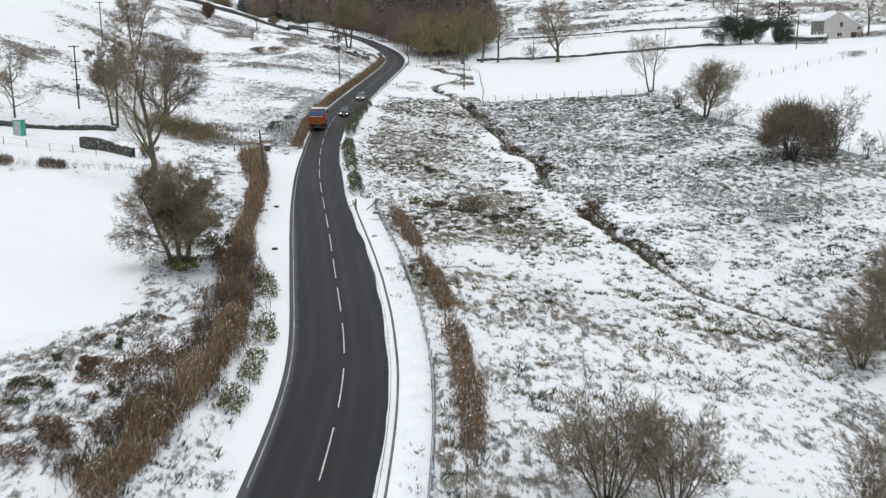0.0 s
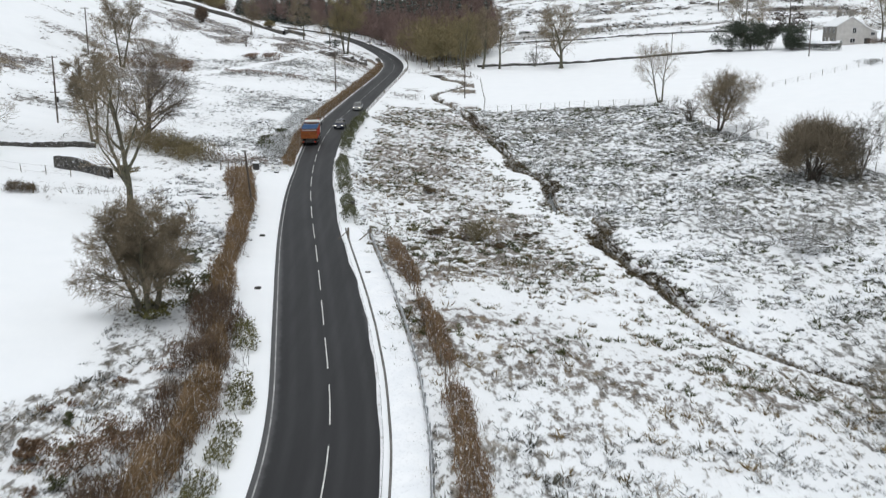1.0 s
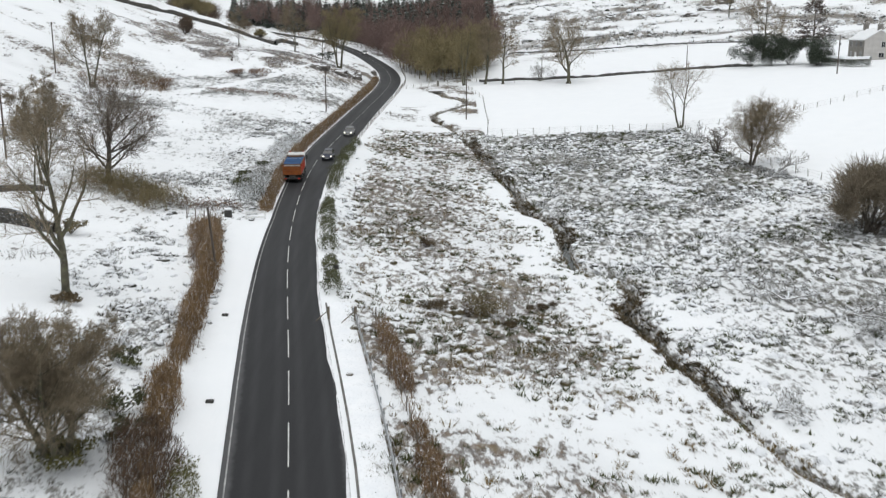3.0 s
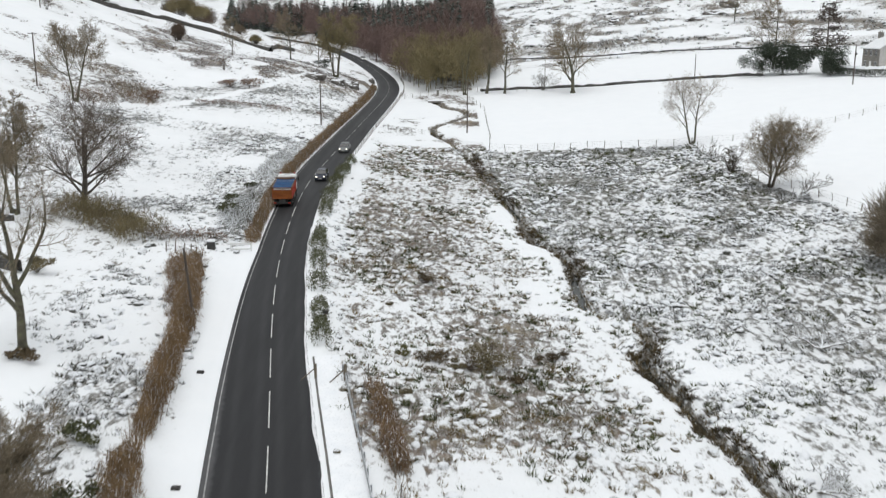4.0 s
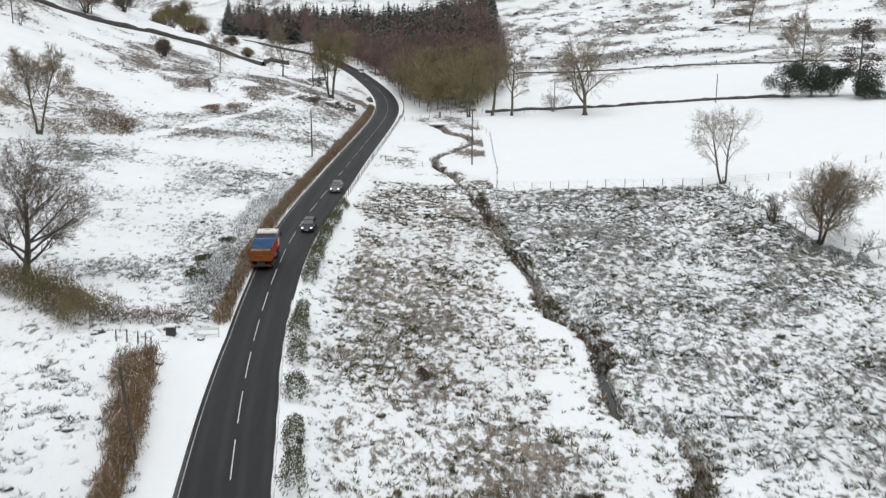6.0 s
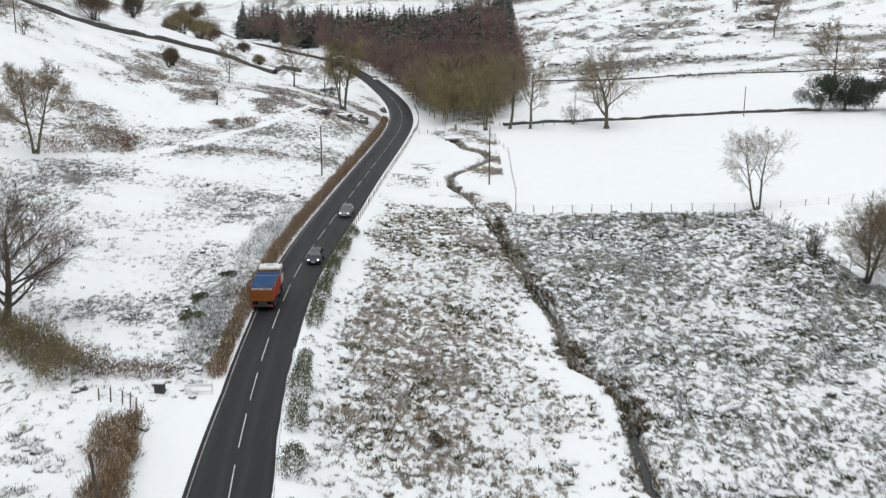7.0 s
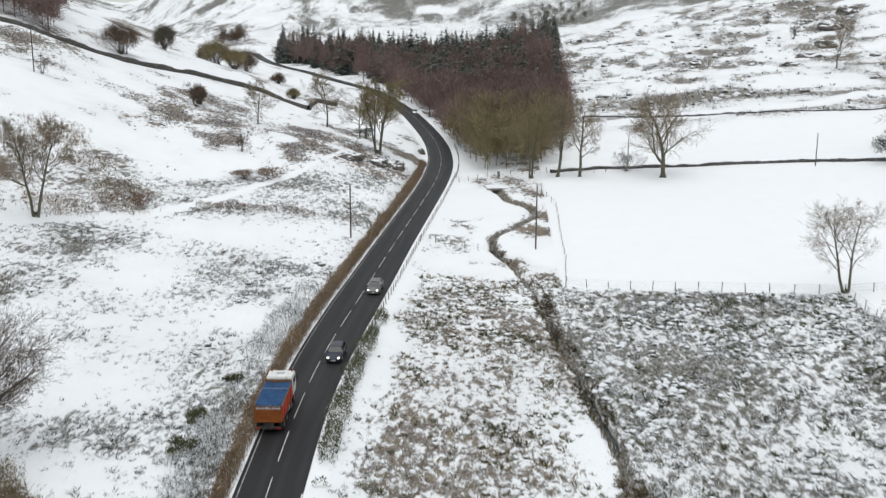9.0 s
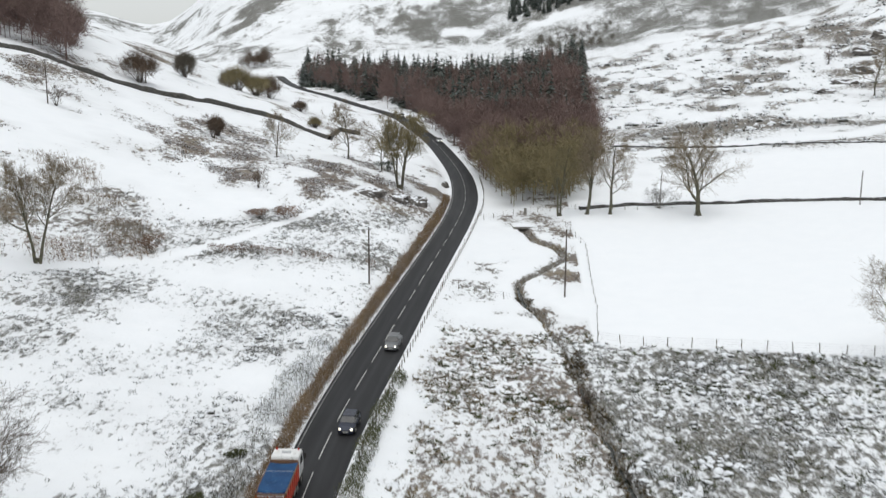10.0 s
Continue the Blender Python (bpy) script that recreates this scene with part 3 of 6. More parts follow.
def ribbon(y0, y1, step, offs, zs, name, material, parent=None, label="", attr=False):
    """A strip along the road; offs and zs are across-road offsets and heights (numbers or functions of y)."""
    y = np.arange(y0, y1 + step / 2, step)
    x, sl = np.interp(y, _yy, _road), np.interp(y, _yy, _rslope)
    ln = np.sqrt(1 + sl * sl)
    V, A = [], []
    for o, z in zip(offs, zs):
        o = o(y) if callable(o) else np.full_like(y, o)
        zz = z(y) if callable(z) else np.full_like(y, z)
        V.append(np.stack([x + o / ln, y - o * sl / ln, rise(y) + zz], -1))
        A.append(o)
    n, k = len(y), len(offs)
    V, A = np.stack(V, 1).reshape(-1, 3), np.stack(A, 1).ravel()
    i = np.arange(n * k).reshape(n, k)
    Q = np.stack([i[:-1, :-1], i[:-1, 1:], i[1:, 1:], i[1:, :-1]], -1).reshape(-1, 4)
    ob = solid(name, V, Q, material, parent, label, smooth=True)
    if attr:
        at = ob.data.attributes.new("across", "FLOAT", "POINT")
        at.data.foreach_set("value", A.astype(np.float32))
    return ob


road = ribbon(-40, 740, 1.0, [lambda y: -half_left(y), -1.5, 0, 1.5, half_right], [0, 0.03, 0.05, 0.03, 0], "road", ASPHALT, attr=True)
tagged(road, "dark wet asphalt two-lane country road winding up the valley", "road", kind="structure")

arc = np.concatenate([[0], np.cumsum(np.hypot(np.diff(_road), np.diff(_yy)))])
s0 = np.interp(44.7, _yy, arc)
for k in range(-8, 82):
    a, b = s0 + k * 8.58, s0 + k * 8.58 + 5.9
    ya, yb = np.interp([a, b], arc, _yy)
    if yb < 735:
        ribbon(ya, yb, (yb - ya) / 3, [-0.042, 0.042], [0.056, 0.056], "lane_marking", PAINT, road)

# edge lines, kerb, pavement and slush along the carriageway
ribbon(44, 330, 1.5, [lambda y: -half_left(y) + 0.3, lambda y: -half_left(y) + 0.39], [0.014, 0.014], "edge_line", EDGE, road)


def ragged(base, amp, grain, seed):
    return lambda y: base(y) + amp * (fbm(y, y * 0 + seed, grain, seed, 3) - 0.5)


slush = ribbon(40, 150, 0.5, [lambda y: half_right(y) - 0.02 + 0 * y, ragged(lambda y: half_right(y) - 0.16, 0.4, 5, 3)], [0.022, 0.016], "slush_strip", SLUSH)
tagged(slush, "strip of thawing snow along the road's edge", "snow", kind="structure")
kerb = ribbon(34, 108, 0.9, [lambda y: half_right(y) + 0.35, lambda y: half_right(y) + 0.36, lambda y: half_right(y) + 0.5, lambda y: half_right(y) + 0.51], [-0.05, 0.13, 0.14, 0.0], "kerb", KERB)
tagged(kerb, "dark wet concrete kerb of the snowy pavement", "kerb", kind="structure")
pave = ribbon(34, 108, 0.9, [lambda y: half_right(y) + 0.505, lambda y: half_right(y) + 0.7, lambda y: half_right(y) + 1.6, lambda y: half_right(y) + 2.5], [0.13, 0.18, 0.19, 0.15], "pavement", SNOW)
tagged(pave, "pavement under an untrodden layer of snow", "pavement", kind="structure")


def road_point(y, off, dz=0.0):
    x, sl = float(np.interp(y, _yy, _road)), float(np.interp(y, _yy, _rslope))
    ln = math.hypot(1, sl)
    return Vector((x + off / ln, y - off * sl / ln, float(rise(y)) + dz))


def heading(y):
    """Turn about z of a thing that points along the road."""
    return -math.degrees(math.atan(float(np.interp(y, _yy, _rslope))))


# ---- crash barrier ----
barrier = thing("crash_barrier", Matrix.Identity(4), "galvanised steel crash barrier with snow on its rail", "barrier")
y = np.arange(36, 104.5, 1.0)
pts = [road_point(v, float(half_right(v)) + 2.6) for v in y]
prof = [(0.0, 0.36), (-0.07, 0.42), (-0.07, 0.48), (0.0, 0.53), (-0.07, 0.58), (-0.07, 0.64), (0.0, 0.70), (0.02, 0.70), (0.02, 0.36)]
V, F, n = [], [], len(prof)
for p in pts:
    V += [(p.x + a, p.y, p.z + 0.15 + b) for a, b in prof]
for i in range(len(pts) - 1):
    for j in range(n):
        F.append((i * n + j, i * n + (j + 1) % n, (i + 1) * n + (j + 1) % n, (i + 1) * n + j))
solid("rail", V, F, GALV, barrier)
bm = bmesh.new()
box(bm, -0.05, 0.05, -0.03, 0.03, -0.5, 0.72)
post_mesh = None
for i, p in enumerate(pts):
    if i % 2 == 0:
        if post_mesh is None:
            ob = part("post", bm, GALV, barrier)
            post_mesh = ob.data
        else:
            ob = new("post", post_mesh)
            ob.parent = barrier
        ob.location = (p.x + 0.09, p.y, p.z + 0.15)
boxed("end_plate", (pts[-1].x - 0.16, pts[-1].x + 0.2, pts[-1].y - 0.1, pts[-1].y + 0.35, pts[-1].z + 0.4, pts[-1].z + 0.92), GALV, barrier, bev=0.03)

# ---- post and wire fences ----


def post_shape(h, r):
    bm = bmesh.new()
    rod(bm, (0, 0, -0.4), (0, 0, h), r, r * 0.9, 7)
    return bm


def fence(label, path, gap, h, r=0.055, wires=4, seed=1):
    """Posts at even steps along a plan path, with strained wires between them."""
    rng = random.Random(seed)
    P = [Vector((*p, 0)) for p in path]
    L = [0]
    for a, b in zip(P, P[1:]):
        L.append(L[-1] + (b - a).length)
    n = max(1, round(L[-1] / gap))
    spots = []
    for i in range(n + 1):
        d = L[-1] * i / n
        k = min(len(P) - 2, max(0, int(np.searchsorted(L, d)) - 1))
        q = P[k].lerp(P[k + 1], (d - L[k]) / max(1e-6, L[k + 1] - L[k]))
        spots.append(Vector((q.x, q.y, gz(q.x, q.y))))
    root = thing("fence", Matrix.Translation(spots[0]), label, "fence")
    shape = None
    for q in spots:
        if shape is None:
            ob = part("post", post_shape(h, r), WOOD, root)
            shape = ob.data
        else:
            ob = new("post", shape)
            ob.parent = root
        ob.location = q - spots[0]
        ob.rotation_euler = (rng.gauss(0, 0.05), rng.gauss(0, 0.05), rng.random() * 6)
        ob.scale = (1, 1, rng.uniform(0.88, 1.08))
    V, F = [], []
    for w in range(wires):
        zz = h * (0.25 + 0.7 * w / max(1, wires - 1))
        for a, b in zip(spots, spots[1:]):
            a, b = a - spots[0], b - spots[0]
            i = len(V)
            for q in (a, b):
                V += [(q.x, q.y, q.z + zz), (q.x + 0.008, q.y, q.z + zz - 0.014), (q.x - 0.008, q.y, q.z + zz - 0.014)]
            F += [(i, i + 1, i + 4, i + 3), (i + 1, i + 2, i + 5, i + 4), (i + 2, i, i + 3, i + 5)]
    solid("wire", V, F, WIRE, root)
    return root


def beside(y0, y1, off, step=4.0):
    return [tuple(road_point(v, off)[:2]) for v in np.arange(y0, y1 + 0.1, step)]


fence("weathered post and wire fence behind the crash barrier", [tuple(road_point(v, float(half_right(v)) + 4.4)[:2]) for v in np.arange(40, 105, 4)], 2.6, 1.1, 0.05, 4, 2)
fence("close-set post and rail fence beside the open road", beside(172, 288, 3.9), 1.9, 1.05, 0.06, 3, 3)
fence("low post and wire fence across the snowy slope", [(-13.4, 231.5), (-10.8, 232.6), (-7.6, 232), (-4.2, 230), (-1.6, 230)], 2.4, 1.1, 0.05, 3, 4)
fence("post and wire fence between heath and snowy field", [(8.6, 212), (18.5, 209), (25, 207.2), (31.4, 205.3), (43, 201.5)], 2.9, 1.25, 0.06, 4, 5)
fence("post and wire fence along the field's stream side", [(8.6, 212), (9.4, 225), (9.4, 240), (9.6, 258), (6.6, 274)], 4.2, 1.1, 0.045, 3, 6)
fence("post and wire fence climbing between two snowfields", [(43, 201.5), (50, 201), (57, 201.5), (63.4, 203.4), (73, 208.5), (84, 214), (97.5, 220.5)], 3.4, 1.15, 0.055, 3, 7)
fence("post and wire fence at the heath's eastern edge", [(43, 201.5), (45.2, 172), (48.6, 166), (51.2, 155), (56, 132), (60, 118)], 3.0, 1.15, 0.05, 3, 8)
fence("post and wire fence beside the wood's edge", [(-9.5, 282), (-4, 287), (3, 288.5), (10, 289), (22, 290)], 2.6, 1.15, 0.055, 3, 9)
fence("post and wire fence round the bend below the wood", beside(286, 330, 4.2), 2.4, 1.15, 0.055, 3, 10)
fence("old fence with leaning posts below the lane", [(-58, 120.5), (-50, 121), (-44, 121.5)], 2.7, 1.1, 0.05, 2, 11)

# strainer posts and braces where the barrier fence ends
strainer = thing("strainer_post", Matrix.Translation((-7.3, 103.6, gz(-7.3, 103.6))), "thick wooden strainer post with a diagonal brace", "post")
bm = bmesh.new()
rod(bm, (0, 0, -0.4), (0, 0, 1.35), 0.13, 0.12, 10)
part("upright", bm, WOOD, strainer)
bm = bmesh.new()
rod(bm, (-0.1, -0.1, 0.95), (-1.2, -0.5, 0.05), 0.05, 0.05, 7)
part("brace", bm, WOOD, strainer)
copy_thing(strainer, Matrix.Translation((-9.6, 104.2, gz(-9.6, 104.2))) @ Matrix.Scale(0.85, 4))

# ---- trees ----
AXES = np.array([1.0, 0.0, 0.0]), np.array([0.0, 1.0, 0.0])


def tubes(segs, sides):
    """Joined tapering tubes from rows of start, end and the two radii."""
    S = np.array(segs, float)
    a, b, r0, r1 = S[:, 0:3], S[:, 3:6], S[:, 6], S[:, 7]
    d = b - a
    d /= np.maximum(np.linalg.norm(d, axis=1, keepdims=True), 1e-6)
    ref = np.where(np.abs(d[:, 2:3]) > 0.9, AXES[0], np.array([0.0, 0.0, 1.0]))
    u = np.cross(d, ref)
    u /= np.linalg.norm(u, axis=1, keepdims=True)
    v = np.cross(d, u)
    rings = []
    for p, r in ((a, r0), (b, r1)):
        for k in range(sides):
            t = 2 * math.pi * k / sides
            rings.append(p + r[:, None] * (math.cos(t) * u + math.sin(t) * v))
    V = np.stack(rings, 1).reshape(-1, 3)
    n = len(S)
    i = (np.arange(n) * 2 * sides)[:, None]
    k = np.arange(sides)[None, :]
    k2 = (k + 1) % sides
    F = np.stack([i + k, i + k2, i + sides + k2, i + sides + k], -1).reshape(-1, 4)
    return V, F


def grow(rng, out, p, d, L, r, lvl, cfg):
    last = lvl == len(cfg["kids"])
    n = 1 if last else max(2, int(L / cfg["step"][lvl]))
    kids = 0 if last else cfg["kids"][lvl]
    clear = cfg["clear"][min(lvl, len(cfg["clear"]) - 1)]
    wob, up = cfg["wob"][lvl], cfg["up"][lvl]
    ds = L / n
    for i in range(n):
        f0, f1 = i / n, (i + 1) / n
        d = (d[0] + rng.gauss(0, wob), d[1] + rng.gauss(0, wob), d[2] + rng.gauss(0, wob) + up)
        m = math.sqrt(d[0] ** 2 + d[1] ** 2 + d[2] ** 2)
        d = (d[0] / m, d[1] / m, d[2] / m)
        q = (p[0] + d[0] * ds, p[1] + d[1] * ds, p[2] + d[2] * ds)
        tip = cfg["tip"][lvl]
        out[lvl].append((*p, *q, r * (1 - (1 - tip) * f0), r * (1 - (1 - tip) * f1)))
        if kids and f1 > clear:
            want = kids / max(1.0, n * (1 - clear))
            c = int(want) + (rng.random() < want - int(want))
            for _ in range(c):
                ang = math.radians(rng.uniform(*cfg["angle"][lvl]))
                az = rng.random() * 2 * math.pi
                D = Vector(d)
                side = D.orthogonal().normalized()
                side.rotate(Matrix.Rotation(az, 3, D))
                e = D * math.cos(ang) + side * math.sin(ang)
                ll = L * cfg["ratio"][lvl] * rng.uniform(0.65, 1.15) * (1 - cfg["fall"][lvl] * (f1 - clear) / max(0.05, 1 - clear))
                rr = max(cfg["fine"], r * (1 - (1 - tip) * f1) * cfg["thin"][lvl])
                grow(rng, out, q, tuple(e), ll, rr, lvl + 1, cfg)
        p = q


BROAD = dict(step=(1.0, 0.8, 0.6, 0.5, 0.5), kids=(13, 8, 6, 3), clear=(0.25, 0.25, 0.15, 0.1), wob=(0.05, 0.11, 0.14, 0.15, 0.1), up=(0.03, 0.05, 0.05, 0.05, 0.05),
             tip=(0.25, 0.3, 0.4, 0.5, 0.6), angle=((35, 70), (25, 60), (25, 60), (20, 55)), ratio=(0.55, 0.5, 0.55, 0.85), fall=(0.5, 0.3, 0.1, 0.1), thin=(0.5, 0.5, 0.5, 0.55), fine=0.012)
SLIM = dict(BROAD, kids=(12, 7, 6, 3), clear=(0.35, 0.2, 0.15, 0.1), angle=((25, 50), (25, 50), (25, 55), (20, 50)), ratio=(0.42, 0.5, 0.55, 0.85), up=(0.04, 0.1, 0.08, 0.06, 0.05))
SHRUB = dict(BROAD, step=(0.5, 0.45, 0.4, 0.4, 0.4), kids=(8, 6, 5, 3), clear=(0.12, 0.1, 0.1, 0.1), angle=((20, 55), (20, 55), (20, 55), (20, 50)), ratio=(0.6, 0.55, 0.55, 0.85), fall=(0.3, 0.2, 0.1, 0.1), thin=(0.42, 0.5, 0.5, 0.55), up=(0.03, 0.03, 0.03, 0.03, 0.03), fine=0.011)


def bare_tree(name, label, x, y, height, stems, cfg, seed, trunk_mat=BARK, twig_mat=TWIG, spread_out=0.12, girth=None, category="tree", group="", sunk=0.1, flat=1.0):
    """Leafless tree: one or more stems from the ground, limbs, and a crown of fine twigs."""
    rng = random.Random(seed)
    out = [[] for _ in range(len(cfg["kids"]) + 1)]
    r = girth or height * 0.024
    if stems > 2:
        kd = cfg["kids"]
        cfg = dict(cfg, kids=(max(3, round(kd[0] * 1.45 / math.sqrt(stems))), max(3, round(kd[1] * 0.85)), *kd[2:]))
    for s in range(stems):
        az = 2 * math.pi * (s + rng.random() * 0.6) / stems
        lean = spread_out * (rng.uniform(0.05, 1.25) if stems > 5 else rng.uniform(0.6, 1.3)) if stems > 1 else spread_out * rng.random() * 0.5
        d = (math.sin(az) * lean, math.cos(az) * lean, 1.0)
        off = 0.0 if stems == 1 else r * 1.1
        grow(rng, out, (math.sin(az) * off, math.cos(az) * off, -0.3), d, height * (0.82 if stems == 1 else rng.uniform(0.68, 0.84)), r / math.sqrt(stems) * 1.1, 0, cfg)
    # root flare
    for k in range(5):
        az = k * 1.256 + rng.random()
        out[0].append((math.sin(az) * r * 1.7, math.cos(az) * r * 1.7, -0.35, math.sin(az) * r * 0.4, math.cos(az) * r * 0.4, r * 2.2, r * 0.5, r * 0.45))
    root = thing(name, Matrix.Translation((x, y, gz(x, y) - sunk)), label, category, group)
    V0, F0 = tubes(out[0], 8)
    V1, F1 = tubes(out[1], 5)
    solid("trunk", np.vstack([V0, V1]), np.vstack([F0, np.hstack([F1 + len(V0)])]), trunk_mat, root, smooth=True)
    tw = [s for lv in out[2:] for s in lv]
    V2, F2 = tubes(tw, 3)
    if flat != 1.0:
        V2[:, 2] *= flat
    solid("crown", V2, F2, twig_mat, root)
    return root


def again(ob, x, y, scale, turn, label=""):
    o = copy_thing(ob, Matrix.Translation((x, y, gz(x, y) - 0.1)) @ Matrix.Rotation(radians(turn), 4, "Z") @ Matrix.Scale(scale, 4))
    return tagged(o, label)


# beside the lane, west of the road
bare_tree("ash_tree", "tall bare ash tree with mossy limbs above the hedge", -31.6, 104.5, 15.5, 1, dict(BROAD, clear=(0.2, 0.25, 0.15, 0.1), kids=(9, 9, 7, 5), ratio=(0.72, 0.42, 0.52, 0.85), angle=((22, 52), (25, 60), (25, 60), (20, 55)), thin=(0.72, 0.45, 0.5, 0.55), tip=(0.2, 0.22, 0.4, 0.5, 0.6)), 3, BARK, TWIG_FAWN, spread_out=0.1, girth=0.36)
bare_tree("hawthorn_tree", "dense bare thorn tree with mossy foot by the snowy field", -21.5, 76.6, 10.2, 3, dict(BROAD, kids=(28, 11, 9, 4), fine=0.01, ratio=(0.46, 0.55, 0.6, 0.8), clear=(0.2, 0.12, 0.1, 0.1), angle=((30, 65), (25, 60), (25, 60), (20, 55)), step=(0.5, 0.6, 0.5, 0.5, 0.5), thin=(0.34, 0.5, 0.55, 0.6), up=(0.03, 0.03, 0.02, 0.0, 0.0)), 9, BARK, TWIG_FAWN, 0.26, 0.4)
bare_tree("oak_tree", "broad bare oak with dark spreading limbs on the lane bank", -43.3, 149.4, 12.0, 1, dict(BROAD, clear=(0.12, 0.2, 0.15, 0.1), kids=(19, 9, 8, 4), ratio=(0.74, 0.5, 0.56, 0.8), angle=((38, 78), (22, 50), (25, 55), (20, 50)), fine=0.013, fall=(0.35, 0.2, 0.1, 0.1), wob=(0.05, 0.07, 0.1, 0.12, 0.1)), 8, BARK_DARK, TWIG_OAK, 0.2, girth=0.4)
bare_tree("birch_tree", "slender twin-stemmed bare tree beside the lane wall", -48.8, 143.6, 14.0, 2, dict(SLIM, kids=(16, 9, 8, 4), ratio=(0.36, 0.5, 0.55, 0.85)), 11, BARK, TWIG_FAWN, spread_out=0.12, girth=0.28)
bare_tree("ash_tree", "small bare ash tree in the snow by the lane", -60.5, 136.5, 9.5, 1, BROAD, 12, BARK, TWIG_FAWN, girth=0.17)
bare_tree("alder_tree", "pair of slim bare stems on the snowy hillside", -66.3, 211.0, 15.0, 2, dict(SLIM, clear=(0.38, 0.2, 0.15, 0.1), kids=(14, 8, 8, 3), ratio=(0.4, 0.52, 0.58, 0.8), fine=0.013), 15, BARK, TWIG_FAWN, 0.15, 0.3)
# by the bend and the wood's edge
bare_tree("sycamore_tree", "many-stemmed bare tree above the bend", -28.0, 293.0, 19.5, 4, dict(SLIM, kids=(17, 9, 7, 4), ratio=(0.36, 0.5, 0.56, 0.85), fine=0.016), 17, BARK, TWIG_OLIVE, 0.34, 0.42)
ash2 = bare_tree("ash_tree", "bare young ash standing alone in the snow", -43.2, 314.5, 13.5, 1, dict(BROAD, fine=0.018), 19, BARK, TWIG_FAWN, girth=0.2)
again(ash2, -56.7, 300, 0.75, 80, "bare young tree on the bracken slope")
again(ash2, -34.5, 309, 0.8, 200, "bare young tree on the slope above the road")
small = bare_tree("thorn_tree", "small dark thorn tree on the hillside", -73.3, 307, 5.6, 2, SHRUB, 22, BARK_DARK, TWIG_BROWN, 0.2, 0.18)
bare_tree("ash_tree", "bare ash with upswept limbs at the field corner", 11.3, 284, 17.5, 1, dict(SLIM, clear=(0.25, 0.2, 0.15, 0.1), kids=(16, 8, 7, 3), fine=0.017), 24, BARK, TWIG_FAWN, girth=0.32)
bare_tree("ash_tree", "leaning bare ash by the snowy field", 16.0, 285.2, 17.0, 1, dict(BROAD, clear=(0.3, 0.2, 0.15, 0.1), ratio=(0.46, 0.5, 0.55, 0.85), fine=0.017), 26, BARK, TWIG_FAWN, girth=0.3, spread_out=0.4)
bare_tree("sycamore_tree", "mossy bare tree at the wood's edge", 5.8, 283.6, 18.5, 2, dict(SLIM, kids=(13, 7, 6, 3)), 28, BARK, TWIG_OLIVE, 0.08, 0.3)
bare_tree("oak_tree", "round-crowned bare oak by the field wall", 33.4, 284.4, 16.0, 1, dict(BROAD, clear=(0.16, 0.2, 0.15, 0.1), kids=(17, 9, 8, 3), ratio=(0.8, 0.48, 0.56, 0.85), angle=((35, 72), (25, 58), (25, 60), (20, 55)), fine=0.018), 31, BARK, TWIG_FAWN, girth=0.46)
bare_tree("ash_tree", "pale two-stemmed bare ash at the field fence", 43.2, 201.6, 12.0, 2, dict(BROAD, kids=(9, 7, 7, 3), fine=0.01, clear=(0.3, 0.2, 0.15, 0.1), ratio=(0.54, 0.58, 0.6, 0.8), angle=((20, 48), (25, 55), (25, 60), (20, 55)), up=(0.04, 0.07, 0.05, 0.03, 0.03)), 33, BARK, TWIG_FAWN, 0.2, 0.26)
bare_tree("hawthorn_tree", "rounded bare thorn tree with a tangled foot", 45.6, 168.6, 10.4, 2, dict(BROAD, kids=(17, 9, 9, 3), fine=0.01, clear=(0.22, 0.15, 0.1, 0.1), ratio=(0.56, 0.56, 0.6, 0.8), angle=((25, 65), (25, 60), (25, 60), (20, 55)), fall=(0.3, 0.2, 0.1, 0.1)), 37, BARK_DARK, TWIG_FAWN, 0.3, 0.3)
bare_tree("willow_bush", "sprawling pale bare bush bowed with snow", 53.0, 130.5, 7.8, 9, dict(SHRUB, kids=(11, 7, 6, 3)), 43, TWIG_SNOW, TWIG, 0.7, 0.26, "bush")
bare_tree("thorn_stump", "stunted snow-flecked thorn at the field edge", 43.6, 179.0, 3.6, 3, SHRUB, 44, BARK_DARK, TWIG, 0.4, 0.24, "bush")
bare_tree("thorn_stump", "crooked little thorn on the snow slope", 56.3, 127.0, 3.2, 1, SHRUB, 45, BARK_DARK, TWIG, 0.5, 0.12, "bush")
bush = bare_tree("willow_bush", "bare tangled bush on the stream bank", 35.0, 70.5, 6.2, 8, dict(SHRUB, kids=(12, 7, 5, 4)), 47, BARK_DARK, TWIG_FAWN, 0.5, 0.22, "bush", "stream bank bushes")
again(bush, 30.5, 66.5, 0.75, 140)
again(bush, 38.5, 78.0, 0.9, 60)
again(bush, 8.4, 45.0, 0.95, 200, "bare grey bush on the snowy bank")
again(bush, 11.8, 44.6, 0.8, 20, "bare grey bush on the snowy bank")
again(bush, 21.0, 43.0, 0.8, 300, "bare grey bush on the snowy bank")
again(bush, 25.5, 42.5, 0.7, 100, "bare grey bush on the snowy bank")
sedge = bare_tree("gorse_bush", "low olive-brown bush on the rough ground", 3.8, 112.5, 1.9, 12, dict(SHRUB, kids=(6, 6, 5), step=(0.3,) * 5), 51, BARK_DARK, TWIG_BROWN, 0.6, 0.12, "bush", "low bushes")
again(sedge, 6.0, 193.5, 1.35, 70, "low olive-brown bush on the stream bank")
again(sedge, -1.8, 134, 0.55, 10)
again(sedge, 2.3, 109.8, 0.75, 210)

# ---- hedges and leafy growth ----


